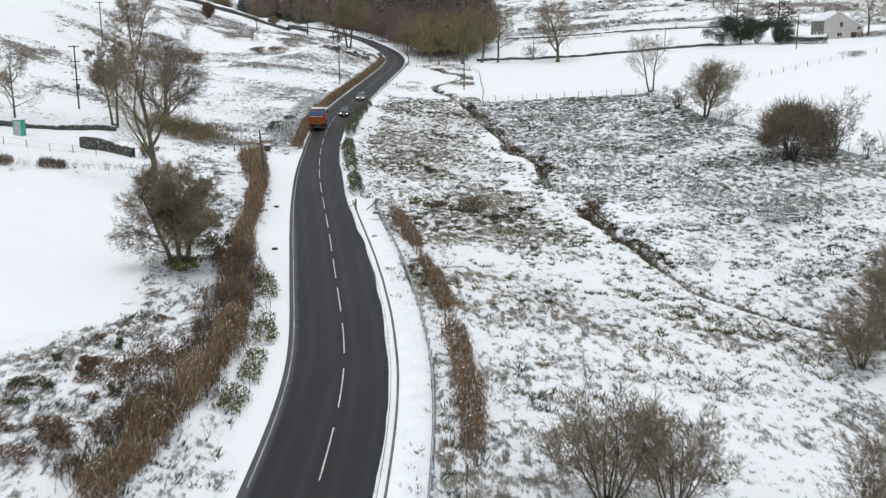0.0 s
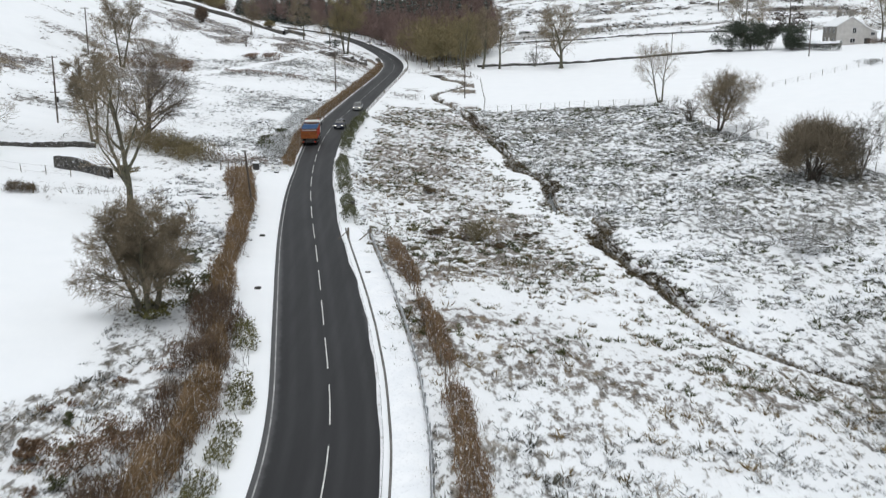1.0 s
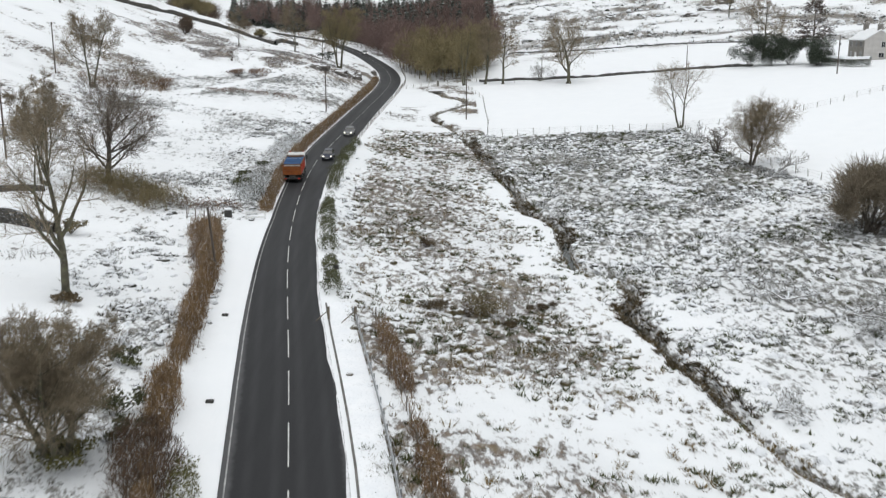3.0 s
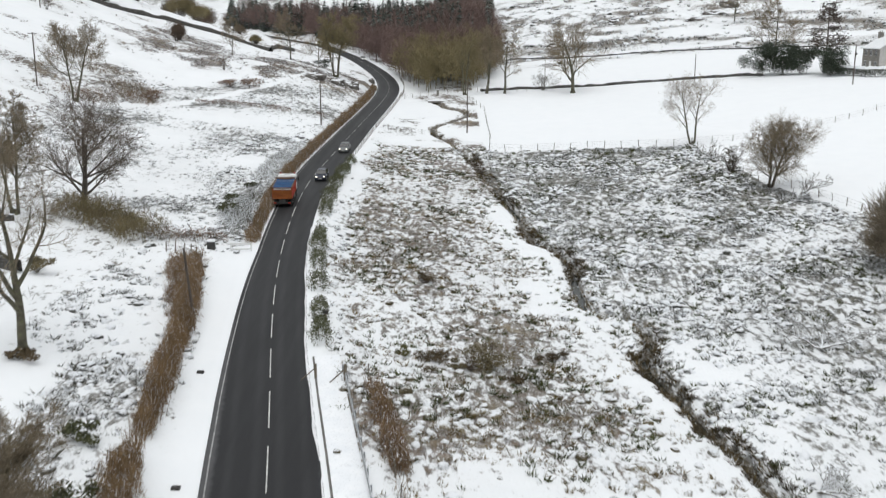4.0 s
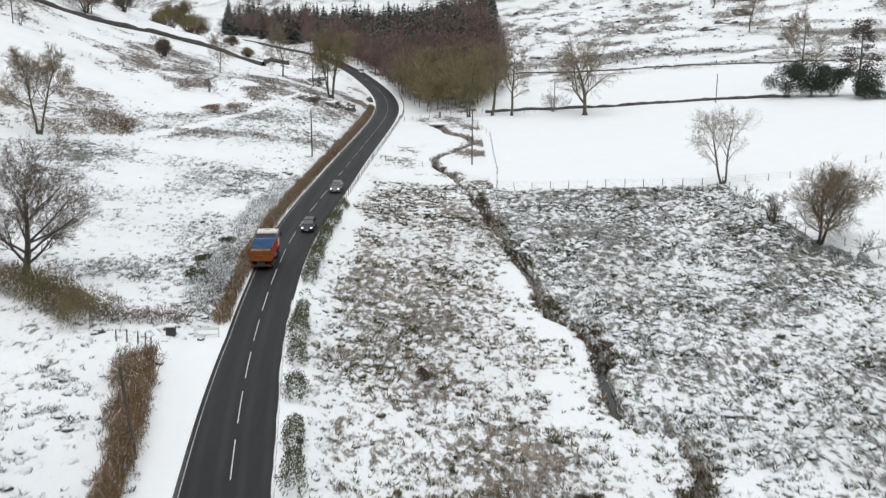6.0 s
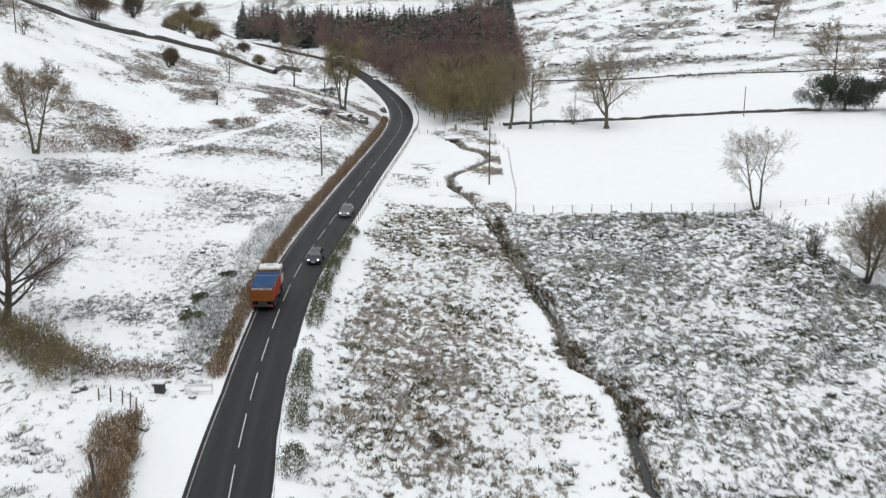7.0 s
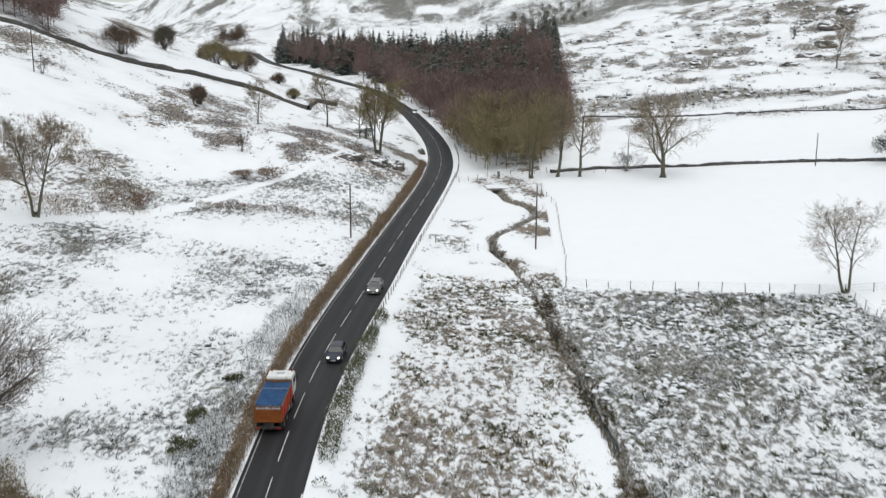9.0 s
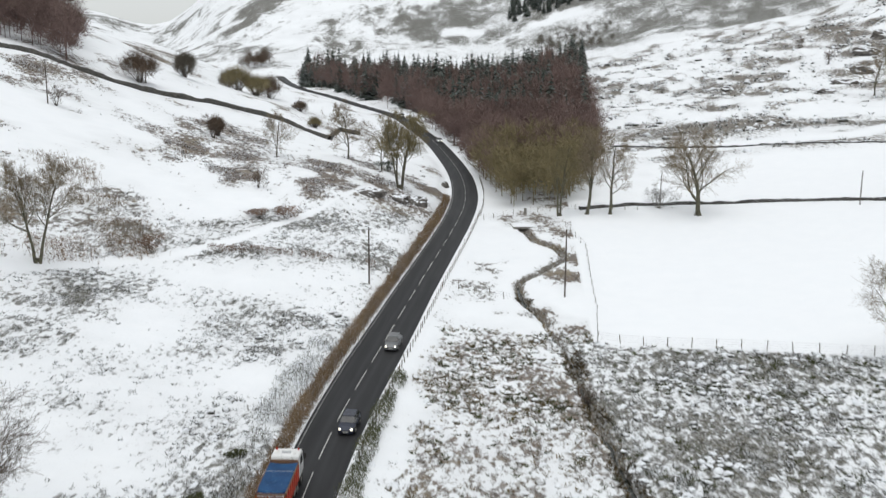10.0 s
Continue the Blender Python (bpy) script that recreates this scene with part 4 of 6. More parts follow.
def leaves(P, size, rng, up=0.0):
    """Small four-cornered leaves at the points P, each turned at random."""
    n = len(P)
    a = rng.normal(size=(n, 3))
    a[:, 2] *= 1 - up
    a /= np.linalg.norm(a, axis=1, keepdims=True)
    b = np.cross(a, rng.normal(size=(n, 3)))
    b /= np.linalg.norm(b, axis=1, keepdims=True)
    s = (size * rng.uniform(0.6, 1.3, n))[:, None]
    V = np.stack([P - a * s, P - b * s * 0.55, P + a * s, P + b * s * 0.55], 1).reshape(-1, 3)
    return V, np.arange(4 * n).reshape(-1, 4)


def brush(P, D, length, width, rng):
    """Thin flat twigs centred at P, pointing roughly along D."""
    D = D + rng.normal(0, 0.45, D.shape)
    D /= np.linalg.norm(D, axis=1, keepdims=True)
    L = (length * rng.uniform(0.6, 1.3, len(P)))[:, None]
    side = np.cross(D, rng.normal(size=D.shape))
    side *= width / np.maximum(np.linalg.norm(side, axis=1, keepdims=True), 1e-6)
    V = np.stack([P - D * L / 2 - side, P - D * L / 2 + side, P + D * L / 2 + side * 0.35, P + D * L / 2 - side * 0.35], 1).reshape(-1, 3)
    return V, np.arange(len(V)).reshape(-1, 4)


def hedge(name, label, path, width, height, per_m, material, seed, leaf=0.11, gaps=0.0, stem_mat=None, uneven=0.5, category="hedge", twiggy=6, fur=0):
    rng = np.random.default_rng(seed)
    P = np.array(path, float)
    L = np.concatenate([[0], np.cumsum(np.linalg.norm(np.diff(P, axis=0), axis=1))])
    n = int(L[-1] * per_m)
    d = rng.random(n) * L[-1]
    lump = fbm(d, d * 0 + seed, 3.5, seed, 3)
    if gaps:
        keep = lump > gaps
        d, lump = d[keep], lump[keep]
        n = len(d)
    x, y = np.interp(d, L, P[:, 0]), np.interp(d, L, P[:, 1])
    dx, dy = np.gradient(np.interp(L, L, P[:, 0]), L), np.gradient(np.interp(L, L, P[:, 1]), L)
    tx, ty = np.interp(d, L, dx), np.interp(d, L, dy)
    m = np.hypot(tx, ty)
    th = rng.random(n) * math.pi
    r = np.sqrt(rng.uniform(0.15, 1, n))
    wide = width / 2 * (1 + uneven * (lump - 0.5) * 1.6)
    tall = height * (1 + uneven * (lump - 0.5) * 2)
    o = np.cos(th) * r * wide * rng.uniform(0.85, 1.2, n)
    z = np.abs(np.sin(th)) ** 0.6 * r * tall * rng.uniform(0.85, 1.15, n) + 0.05
    px, py = x + o * ty / m, y - o * tx / m
    pts = np.stack([px, py, ground_z(px, py) + z], -1)
    root = thing(name, Matrix.Identity(4), label, category)
    V, F = leaves(pts, leaf, rng)
    tagged(solid("foliage", V, F, material, root), kind="stuff")
    if fur:
        pick = rng.integers(0, len(pts), int(L[-1] * fur))
        V, F = brush(pts[pick] + rng.normal(0, 0.12, (len(pick), 3)), np.tile((0.0, 0.0, 1.0), (len(pick), 1)) + rng.normal(0, 0.25, (len(pick), 3)), 0.6, 0.02, rng)
        tagged(solid("twig_mass", V, F, stem_mat or material, root), kind="stuff")
    k = int(L[-1] * twiggy)
    if not k:
        return root
    d = rng.random(k) * L[-1]
    x, y = np.interp(d, L, P[:, 0]) + rng.normal(0, width * 0.2, k), np.interp(d, L, P[:, 1]) + rng.normal(0, width * 0.2, k)
    z = ground_z(x, y)
    h = height * rng.uniform(0.7, 1.25, k)
    S = np.stack([x, y, z - 0.1, x + rng.normal(0, 0.4, k), y + rng.normal(0, 0.4, k), z + h, np.full(k, 0.025), np.full(k, 0.008)], -1)
    V, F = tubes(S, 3)
    tagged(solid("brushwood", V, F, stem_mat or BARK_DARK, root), kind="stuff")
    return root


HEDGE_LINE = [(-25.3, 132), (-23.9, 124), (-21.9, 114), (-20.1, 100), (-18.6, 88), (-17.0, 79), (-15.6, 72), (-14.6, 66), (-14.2, 60), (-14.4, 54), (-15.2, 47), (-16.2, 40)]
hedge("beech_hedge", "rust-brown beech hedge flecked with snow beside the verge", HEDGE_LINE, 1.35, 1.5, 230, LEAF_BROWN, 101, 0.065, 0.4, uneven=1.3, stem_mat=TWIG_RUST, twiggy=22, fur=260)
hedge("bramble_hedge", "tangle of dark brown bramble beside the hedge", [(-17.4, 80), (-16.0, 72), (-15.6, 62), (-15.6, 56), (-16.2, 49), (-17.6, 42)], 2.6, 1.4, 260, BRAMBLE, 102, 0.065, 0.47, stem_mat=TWIG_BROWN, twiggy=16, uneven=1.2, fur=160)
hedge("bramble_hedge", "brown bramble thicket at the hedge's upper end", [(-26.4, 131), (-24.6, 124), (-22.6, 115)], 2.8, 1.5, 300, LEAF_BRACKEN, 113, 0.07, 0.4, stem_mat=TWIG_RUST, twiggy=20, uneven=1.0, fur=200)
hedge("ivy_hedge", "yellow-green ivy creeping over the snowy verge bank", [(-15.2, 79), (-13.6, 72), (-12.6, 65), (-12.2, 57), (-12.6, 48)], 1.5, 0.8, 260, IVY_YELLOW, 103, 0.085, 0.42, twiggy=1, uneven=0.9)
hedge("beech_hedge", "low brown clipped hedge on the roadside bank", [tuple(road_point(v, -float(half_left(v)) - 0.95)[:2]) for v in range(143, 307, 4)], 1.5, 1.25, 150, HEDGE_OLIVE, 104, 0.075, uneven=0.6, stem_mat=TWIG_RUST, twiggy=25, fur=160)
hedge("ivy_hedge", "patchy green ivy hedge with snow along the road fence", [tuple(road_point(v, float(half_right(v)) + 1.2)[:2]) for v in range(110, 196, 4)], 1.5, 1.1, 300, LEAF_IVY, 105, 0.085, 0.44, twiggy=0, uneven=1.9)
hedge("bracken_bank", "olive-brown scrub on the lane bank", [(-45, 147), (-40, 145.5), (-36, 142), (-32.5, 139)], 5.0, 2.5, 620, LEAF_BANK, 106, 0.08, 0.25, uneven=0.8, stem_mat=TWIG_OLIVE, fur=420)
hedge("verge_scrub", "grey-green snow-dusted scrub behind the clipped hedge", beside(147, 206, -6.6), 3.2, 1.1, 120, LEAF_FROST, 110, 0.09, 0.5, uneven=1.2, fur=60, stem_mat=LEAF_FROST)
hedge("lane_hedge", "grey-brown hedge behind the gateway", [(-33, 141.5), (-28, 141.5), (-24.5, 142.5)], 1.6, 1.3, 130, LEAF_BRACKEN, 107, 0.1, uneven=0.5)
hedge("bramble_hedge", "brown bramble trailing along the wire fence", [tuple(road_point(v, float(half_right(v)) + 4.8)[:2]) for v in range(42, 104, 4)], 1.3, 0.9, 170, LEAF_BRACKEN, 108, 0.08, 0.43, uneven=1.1, stem_mat=TWIG_RUST, fur=130)
hedge("thorn_scrub", "grey-brown scrub below the slim trees", [(-70, 214), (-66, 217), (-61, 224), (-57, 228)], 8.0, 0.9, 120, LEAF_BRACKEN, 109, 0.1, 0.46, uneven=0.9, fur=80, stem_mat=TWIG_RUST)
hedge("thorn_scrub", "dark grey-brown scrub spread over the hollow", [(-83, 253), (-76, 245), (-68, 236), (-59, 229)], 9.0, 0.9, 90, LEAF_BRACKEN, 114, 0.1, 0.44, uneven=0.9, fur=130, stem_mat=TWIG_FAWN)


def crown(rng, lobes, per, length, width):
    """Rounded masses of twigs; each lobe is (x, y, z, radius, height)."""
    Ps, Ds = [], []
    for x, y, z, r, h in lobes:
        q = rng.normal(size=(per, 3))
        q /= np.linalg.norm(q, axis=1, keepdims=True)
        d = q * np.array([1, 1, 0.8]) + np.array([0, 0, 0.55])
        q *= (rng.random(per) ** 0.45)[:, None]
        Ps.append(np.array([x, y, z]) + q * np.array([r, r, h]))
        Ds.append(d)
    return brush(np.vstack(Ps), np.vstack(Ds), length, width, rng)


def round_bush(name, label, x, y, w, h, per, material, seed, group="", stem=0.15):
    """Leafless bush: many stems from one stool and rounded masses of twigs."""
    rng = np.random.default_rng(seed)
    k = 11
    a, f = np.arange(k) * 2.4 + rng.random(k), np.sqrt((np.arange(k) + 0.3) / k)
    R = w / 2
    lobes = [(R * 0.72 * f[i] * math.cos(a[i]) * rng.uniform(0.8, 1.1), R * 0.72 * f[i] * math.sin(a[i]) * rng.uniform(0.8, 1.1), h * (0.72 - 0.34 * f[i] ** 2 + rng.uniform(-0.08, 0.08)), R * rng.uniform(0.26, 0.56), h * rng.uniform(0.16, 0.34)) for i in range(k)]
    root = thing(name, Matrix.Translation((x, y, gz(x, y) - 0.1)), label, "bush", group)
    V, F = crown(rng, lobes, per, h * 0.26, 0.028)
    V[:, 2] = np.maximum(V[:, 2], 0.02)
    tagged(solid("foliage", V, F, material, root), kind="stuff")
    S = []
    for c in lobes:
        for j in range(3):
            S.append((rng.normal(0, w * 0.05), rng.normal(0, w * 0.05), -0.2, c[0] + rng.normal(0, R * 0.2), c[1] + rng.normal(0, R * 0.2), c[2] + c[4] * rng.uniform(-0.3, 0.6), stem * rng.uniform(0.4, 0.8), 0.02))
    V, F = tubes(np.array(S), 4)
    solid("brushwood", V, F, BARK_DARK, root)
    return root


def leafy_bush(name, label, x, y, w, h, n, material, seed, leaf=0.12, category="bush", group=""):
    """Clumped bush: several lobes of leaves over a few stems."""
    rng = np.random.default_rng(seed)
    lobes = max(4, int(w * 2.8))
    c = np.stack([rng.normal(0, w * 0.24, lobes), rng.normal(0, w * 0.24, lobes), rng.uniform(0.25, 0.82, lobes) * h], -1)
    k = rng.integers(0, lobes, n)
    q = rng.normal(size=(n, 3))
    q /= np.linalg.norm(q, axis=1, keepdims=True)
    q *= (rng.random(n) ** 0.45)[:, None]
    pts = c[k] + q * np.array([w * 0.26, w * 0.26, h * 0.23])
    pts[:, 2] = np.maximum(pts[:, 2], 0.02)
    root = thing(name, Matrix.Translation((x, y, gz(x, y) - 0.05)), label, category, group)
    V, F = leaves(pts, leaf, rng)
    solid("foliage", V, F, material, root)
    S = [(rng.normal(0, w * 0.06), rng.normal(0, w * 0.06), -0.2, *p, 0.04, 0.015) for p in c]
    V, F = tubes(S, 4)
    solid("brushwood", V, F, BARK_DARK, root)
    return root


for i, (x, y, w, h, mt, lab) in enumerate((
        (-21.6, 77.4, 4.2, 0.9, IVY_YELLOW, "mossy green growth round the thorn tree's foot"),
        (-20.4, 83.4, 2.8, 2.0, LEAF_IVY, "dark green shrub dusted with snow"), (-18.9, 80.4, 2.2, 1.5, LEAF_IVY, "dark green shrub dusted with snow"), (-22.8, 91.5, 2.2, 1.3, LEAF_IVY, "dark green shrub dusted with snow"),
        (-31.4, 103.6, 2.4, 1.2, LEAF_BANK, "ivy-green shrub round the ash tree's foot"),
        (-27.6, 155.0, 2.6, 1.4, LEAF_IVY, "snow-dusted evergreen shrub by the meadow"), (-28.2, 162.0, 2.2, 1.2, LEAF_IVY, "snow-dusted evergreen shrub by the meadow"),
        (-27.0, 171.0, 2.0, 1.2, LEAF_IVY, "snow-dusted evergreen shrub by the meadow"),
        (-42.5, 251.5, 4.6, 2.2, LEAF_BRACKEN, "brown scrub bush on the bracken slope"), (-46.5, 249.5, 4.0, 1.8, LEAF_BRACKEN, "brown scrub bush on the bracken slope"),
        (-57.5, 227.0, 3.6, 2.4, LEAF_BRACKEN, "straw-brown bush at the scrub's end"),
        (-33.0, 309.0, 4.8, 2.6, NEEDLE_DARK, "dark ivy-grown bush above the road"))):
    leafy_bush("shrub", lab, x, y, w, h, int(260 * w), mt, 200 + i, 0.13)
round_bush("willow_bush", "large dense brown willow bush in the snow", 48.0, 132.4, 11.0, 8.6, 700, TWIG_WILLOW, 641)
rs = random.Random(9)
for i in range(60):
    x, y = rs.uniform(-31, -16.8), rs.uniform(42, 68)
    if y < 71 + (x + 19) * 2.1:
        k = rs.random()
        leafy_bush("scrub_bush", "small snow-flecked scrub bush in the rough corner", x, y, rs.uniform(0.7, 2.2), rs.uniform(0.35, 1.1), 330, LEAF_BRACKEN if k < 0.55 else LEAF_IVY, 260 + i, 0.08, group="rough corner scrub")
for i, (x, y, w, h) in enumerate(((-17.6, 56.5, 3.4, 1.9), (-18.6, 53.5, 3.0, 1.7), (-19.5, 46.0, 2.6, 1.5), (-21.4, 54.6, 1.6, 1.2))):
    leafy_bush("bramble_bush", "dense dark brown bramble mass by the hedge end", x, y, w, h, 2300, BRAMBLE, 650 + i, 0.07)
for i, (x, y, w, h, mt) in enumerate(((4.0, 111.2, 4.6, 2.0, LEAF_OLIVE), (-0.6, 111.0, 3.2, 0.9, LEAF_BANK), (0.9, 110.2, 1.6, 0.9, LEAF_OLIVE), (-3.2, 112.0, 1.2, 0.9, IVY_YELLOW), (-1.6, 134.6, 1.8, 1.0, LEAF_BANK), (6.2, 108.6, 1.8, 0.9, LEAF_BANK), (9.4, 114.0, 2.0, 0.8, LEAF_BANK))):
    leafy_bush("rush_clump", "olive-brown clump of rushes on the rough ground", x, y, w, h, int(620 * w), mt, 660 + i, 0.075, group="clumps on the rough ground")
for i, (x, y, w, h, mt, lab) in enumerate((
        (-105.0, 343.0, 15, 9, TWIG_BROWN, "large rounded brown bush behind the hill wall"),
        (-103.0, 425.0, 13, 9, TWIG_OLIVE, "broad olive-brown bush on the snowy hillside"), (-96.5, 425.0, 13, 8.5, TWIG_OLIVE, "broad olive-brown bush on the snowy hillside"),
        (-104.0, 470.0, 13, 10, TWIG_BROWN, "tall brown bush beyond the hillside bushes"), (-118.0, 462.0, 8, 8, TWIG, "grey leafless bush on the hill's shoulder"),
        (-106.0, 380.0, 8, 8.5, TWIG, "thin grey leafless bush above the wall"), 
        (-73.6, 311.0, 5.0, 5.2, TWIG_BROWN, "small round dark thorn bush in the snow"),
        (-76.0, 405.0, 6, 4, TWIG_BROWN, "low brown bush on the snowy hillside"), (-64.0, 372.0, 5, 3.5, TWIG_OLIVE, "low olive bush inside the wall corner"))):
    round_bush("hill_bush", lab, x, y, w, h, 300 if w > 7 else 170, mt, 610 + i, "hillside bushes")
again(small, -100, 286, 0.8, 50)
again(small, -52, 268, 0.7, 120)
again(ash2, 124, 455, 1.35, 130, "bare ash standing high on the far slope")
again(small, 132, 540, 1.3, 80, "dark thorn tree on the far slope")
again(small, 135, 600, 1.2, 10, "dark thorn tree on the far slope")

# ---- rough grass and heath ----


def tussocks(name, label, x, y, size, blades, material, seed, lean=0.55):
    rng = np.random.default_rng(seed)
    n = len(x)
    z = ground_z(x, y)
    X0, Y0, Z0, S = (np.repeat(v, blades) for v in (x, y, z, size))
    m = n * blades
    az, sp = rng.random(m) * 2 * math.pi, rng.random(m) ** 0.7
    bx, by = X0 + np.sin(az) * sp * S * 0.45, Y0 + np.cos(az) * sp * S * 0.45
    h = S * rng.uniform(0.5, 1.0, m)
    az = az + rng.normal(0, 1.2, m)
    tip = np.stack([bx + np.sin(az) * h * lean * rng.uniform(0.3, 1.3, m), by + np.cos(az) * h * lean * rng.uniform(0.3, 1.3, m), Z0 + h * 0.6], -1)
    t2 = rng.random(m) * math.pi
    w = S * rng.uniform(0.06, 0.14, m)
    a = np.stack([bx + np.cos(t2) * w, by + np.sin(t2) * w, Z0 - 0.06], -1)
    b = np.stack([bx - np.cos(t2) * w, by - np.sin(t2) * w, Z0 - 0.06], -1)
    V = np.stack([a, b, tip], 1).reshape(-1, 3)
    ob = solid(name, V, np.arange(3 * m).reshape(-1, 3), material)
    return tagged(ob, label, "grass", kind="stuff")


def mounds(name, label, x, y, w, h, material, seed):
    """Ragged domed clumps of growth: three uneven rings and a top to each."""
    rng = np.random.default_rng(seed)
    n, k = len(x), 6
    z = ground_z(x, y)
    a = (np.arange(k) * 2 * math.pi / k)[None, :] + rng.random((n, 1)) * 6.283
    rows = []
    lx, ly = rng.normal(0, 0.16, (n, 1)) * w[:, None], rng.normal(0, 0.16, (n, 1)) * w[:, None]
    for r, zz in ((1.0, -0.2), (0.86, 0.5), (0.5, 0.88)):
        rr = w[:, None] * r * rng.uniform(0.62, 1.32, (n, k))
        rows.append(np.stack([x[:, None] + lx * zz + np.cos(a) * rr, y[:, None] + ly * zz + np.sin(a) * rr, z[:, None] + h[:, None] * zz * rng.uniform(0.75, 1.25, (n, k))], -1))
    top = np.stack([x + lx[:, 0], y + ly[:, 0], z + h], -1)[:, None]
    V = np.concatenate(rows + [top], 1).reshape(-1, 3)
    b = (np.arange(n) * (3 * k + 1))[:, None]
    i = np.arange(k)[None, :]
    j = (i + 1) % k
    T = []
    for q in (0, k):
        T += [np.stack([b + q + i, b + q + j, b + q + k + j], -1), np.stack([b + q + i, b + q + k + j, b + q + k + i], -1)]
    T.append(np.stack([b + 2 * k + i, b + 2 * k + j, b + 3 * k + 0 * i], -1))
    ob = solid(name, V, np.concatenate(T, 1).reshape(-1, 3), material, smooth=True)
    return tagged(ob, label, "grass", kind="stuff")


def sown(n, x0, x1, y0, y1, seed, power=1.0, brown=None):
    """Places drawn at random, the more of them the barer the ground."""
    rng = np.random.default_rng(seed)
    x, y = rng.uniform(x0, x1, n), rng.uniform(y0, y1, n)
    c, b = zones(x, y)
    p = np.clip((0.8 - c) / 0.6, 0, 1) ** (power / 2) * smooth(0.36, 0.6, fbm(x, y, 2.6, seed, 2)) * (0.25 + 0.75 * smooth(0.4, 0.58, fbm(x, y, 9, 19, 3)))
    if brown is not None:
        p = p * (smooth(0.3, 0.6, b) if brown else 1 - smooth(0.35, 0.6, b))
    u = np.abs(across_road(x, y))
    keep = (rng.random(n) < p) & (u > 4.2) & (np.abs(across_stream(x, y)) > 0.8)
    return x[keep], y[keep]


# blades in clumps, and low snowy mounds under some of them
for nm, lab, mt, br, seed, count in (("heath", "frosted grey-green heath and rushes poking through snow", GRASS_GREY, False, 301, 130000), ("rough_grass", "straw-brown tussock grass poking through snow", GRASS, True, 302, 110000)):
    x, y = sown(count, -34, 60, 40, 215, seed, 1.2, br)
    r = np.random.default_rng(seed)
    size = r.uniform(0.2, 0.52, len(x)) * np.where(r.random(len(x)) < 0.12, 1.7, 1.0)
    tussocks(nm, lab, x, y, size, 13, mt, seed, 0.9)
x, y = sown(16000, -12, 45, 70, 215, 308, 1.0)
tussocks("rushes", "dark green rush tufts among the snowy grass", x, y, np.random.default_rng(9).uniform(0.3, 0.75, len(x)), 15, RUSH, 308, 0.7)
for nm, lab, mt, br, seed, count in (("heath_clumps", "snow-capped clumps of grey heath and rushes", TUSSOCK_GREY, False, 311, 17000), ("straw_clumps", "snow-capped straw-brown grass clumps", TUSSOCK_STRAW, True, 312, 13000)):
    x, y = sown(count, -34, 60, 84, 215, seed, 1.2, br)
    r = np.random.default_rng(seed + 5)
    w = r.uniform(0.2, 0.55, len(x))
    mounds(nm, lab, x, y, w, w * r.uniform(0.4, 0.8, len(x)), mt, seed)
x, y = sown(100000, -125, -24, 140, 330, 303, 2.0, True)
tussocks("hill_grass", "frosted brown bracken and grass on the snowy hillside", x, y, np.random.default_rng(5).uniform(0.3, 0.75, len(x)), 10, GRASS_RUST, 303)
x, y = sown(70000, -80, -18, 143, 275, 307, 2.0, False)
tussocks("meadow_grass", "frosted grey-green rushes in the snowy meadow", x, y, np.random.default_rng(5).uniform(0.2, 0.55, len(x)), 11, GRASS_GREY, 307, 0.9)
x, y = sown(24000, 12, 260, 352, 700, 304, 2.0)
tussocks("hill_grass", "tufts of grass and heather on the far slope", x, y, np.random.default_rng(6).uniform(0.7, 2.0, len(x)), 10, GRASS_GREY, 304)
x, y = sown(4200, 12, 260, 352, 700, 314, 2.0)
w = np.random.default_rng(8).uniform(0.5, 1.6, len(x))
mounds("slope_clumps", "dark heather clumps and stones on the far slope", x, y, w, w * 0.7, TUSSOCK_GREY, 314)

# ---- stream ----
y = np.arange(24, 274, 0.7)
x = np.interp(y, _yy, _stream)
zb = land(x, y) - 0.95
V = np.concatenate([np.stack([x - 0.4, y, zb], -1), np.stack([x + 0.4, y, zb], -1)])
n = len(y)
F = [(i, i + n, i + n + 1, i + 1) for i in range(n - 1)]
tagged(solid("stream_water", V, F, WATER), "dark narrow stream between earth banks", "stream", kind="structure")
rng = np.random.default_rng(76)
yb = rng.uniform(60, 238, 2600)
yb = yb[fbm(yb, yb * 0, 6, 87, 3) > np.interp(yb, [60, 95, 105, 140, 155], [0.45, 0.44, 0.38, 0.4, 0.53])]
xb = np.interp(yb, _yy, _stream) + np.where(rng.random(len(yb)) < 0.5, -1, 1) * rng.uniform(0.35, 1.3, len(yb))
tussocks("bank_growth", "dark brown grass and bramble hanging over the stream", xb, yb, rng.uniform(0.3, 0.8, len(yb)) * np.interp(yb, [60, 95, 105, 150, 200], [0.75, 0.8, 1.1, 0.9, 0.8]), 16, GRASS_BANK, 306, 0.9)
rng = np.random.default_rng(77)
yb = rng.uniform(55, 272, 2000)
xb = np.interp(yb, _yy, _stream) + rng.choice([-1, 1], 2000) * rng.uniform(0.3, 1.0, 2000)
tussocks("bank_grass", "olive grass overhanging the stream banks", xb, yb, rng.uniform(0.2, 0.6, 2000), 9, GRASS, 305, 0.7)

# ---- woods ----


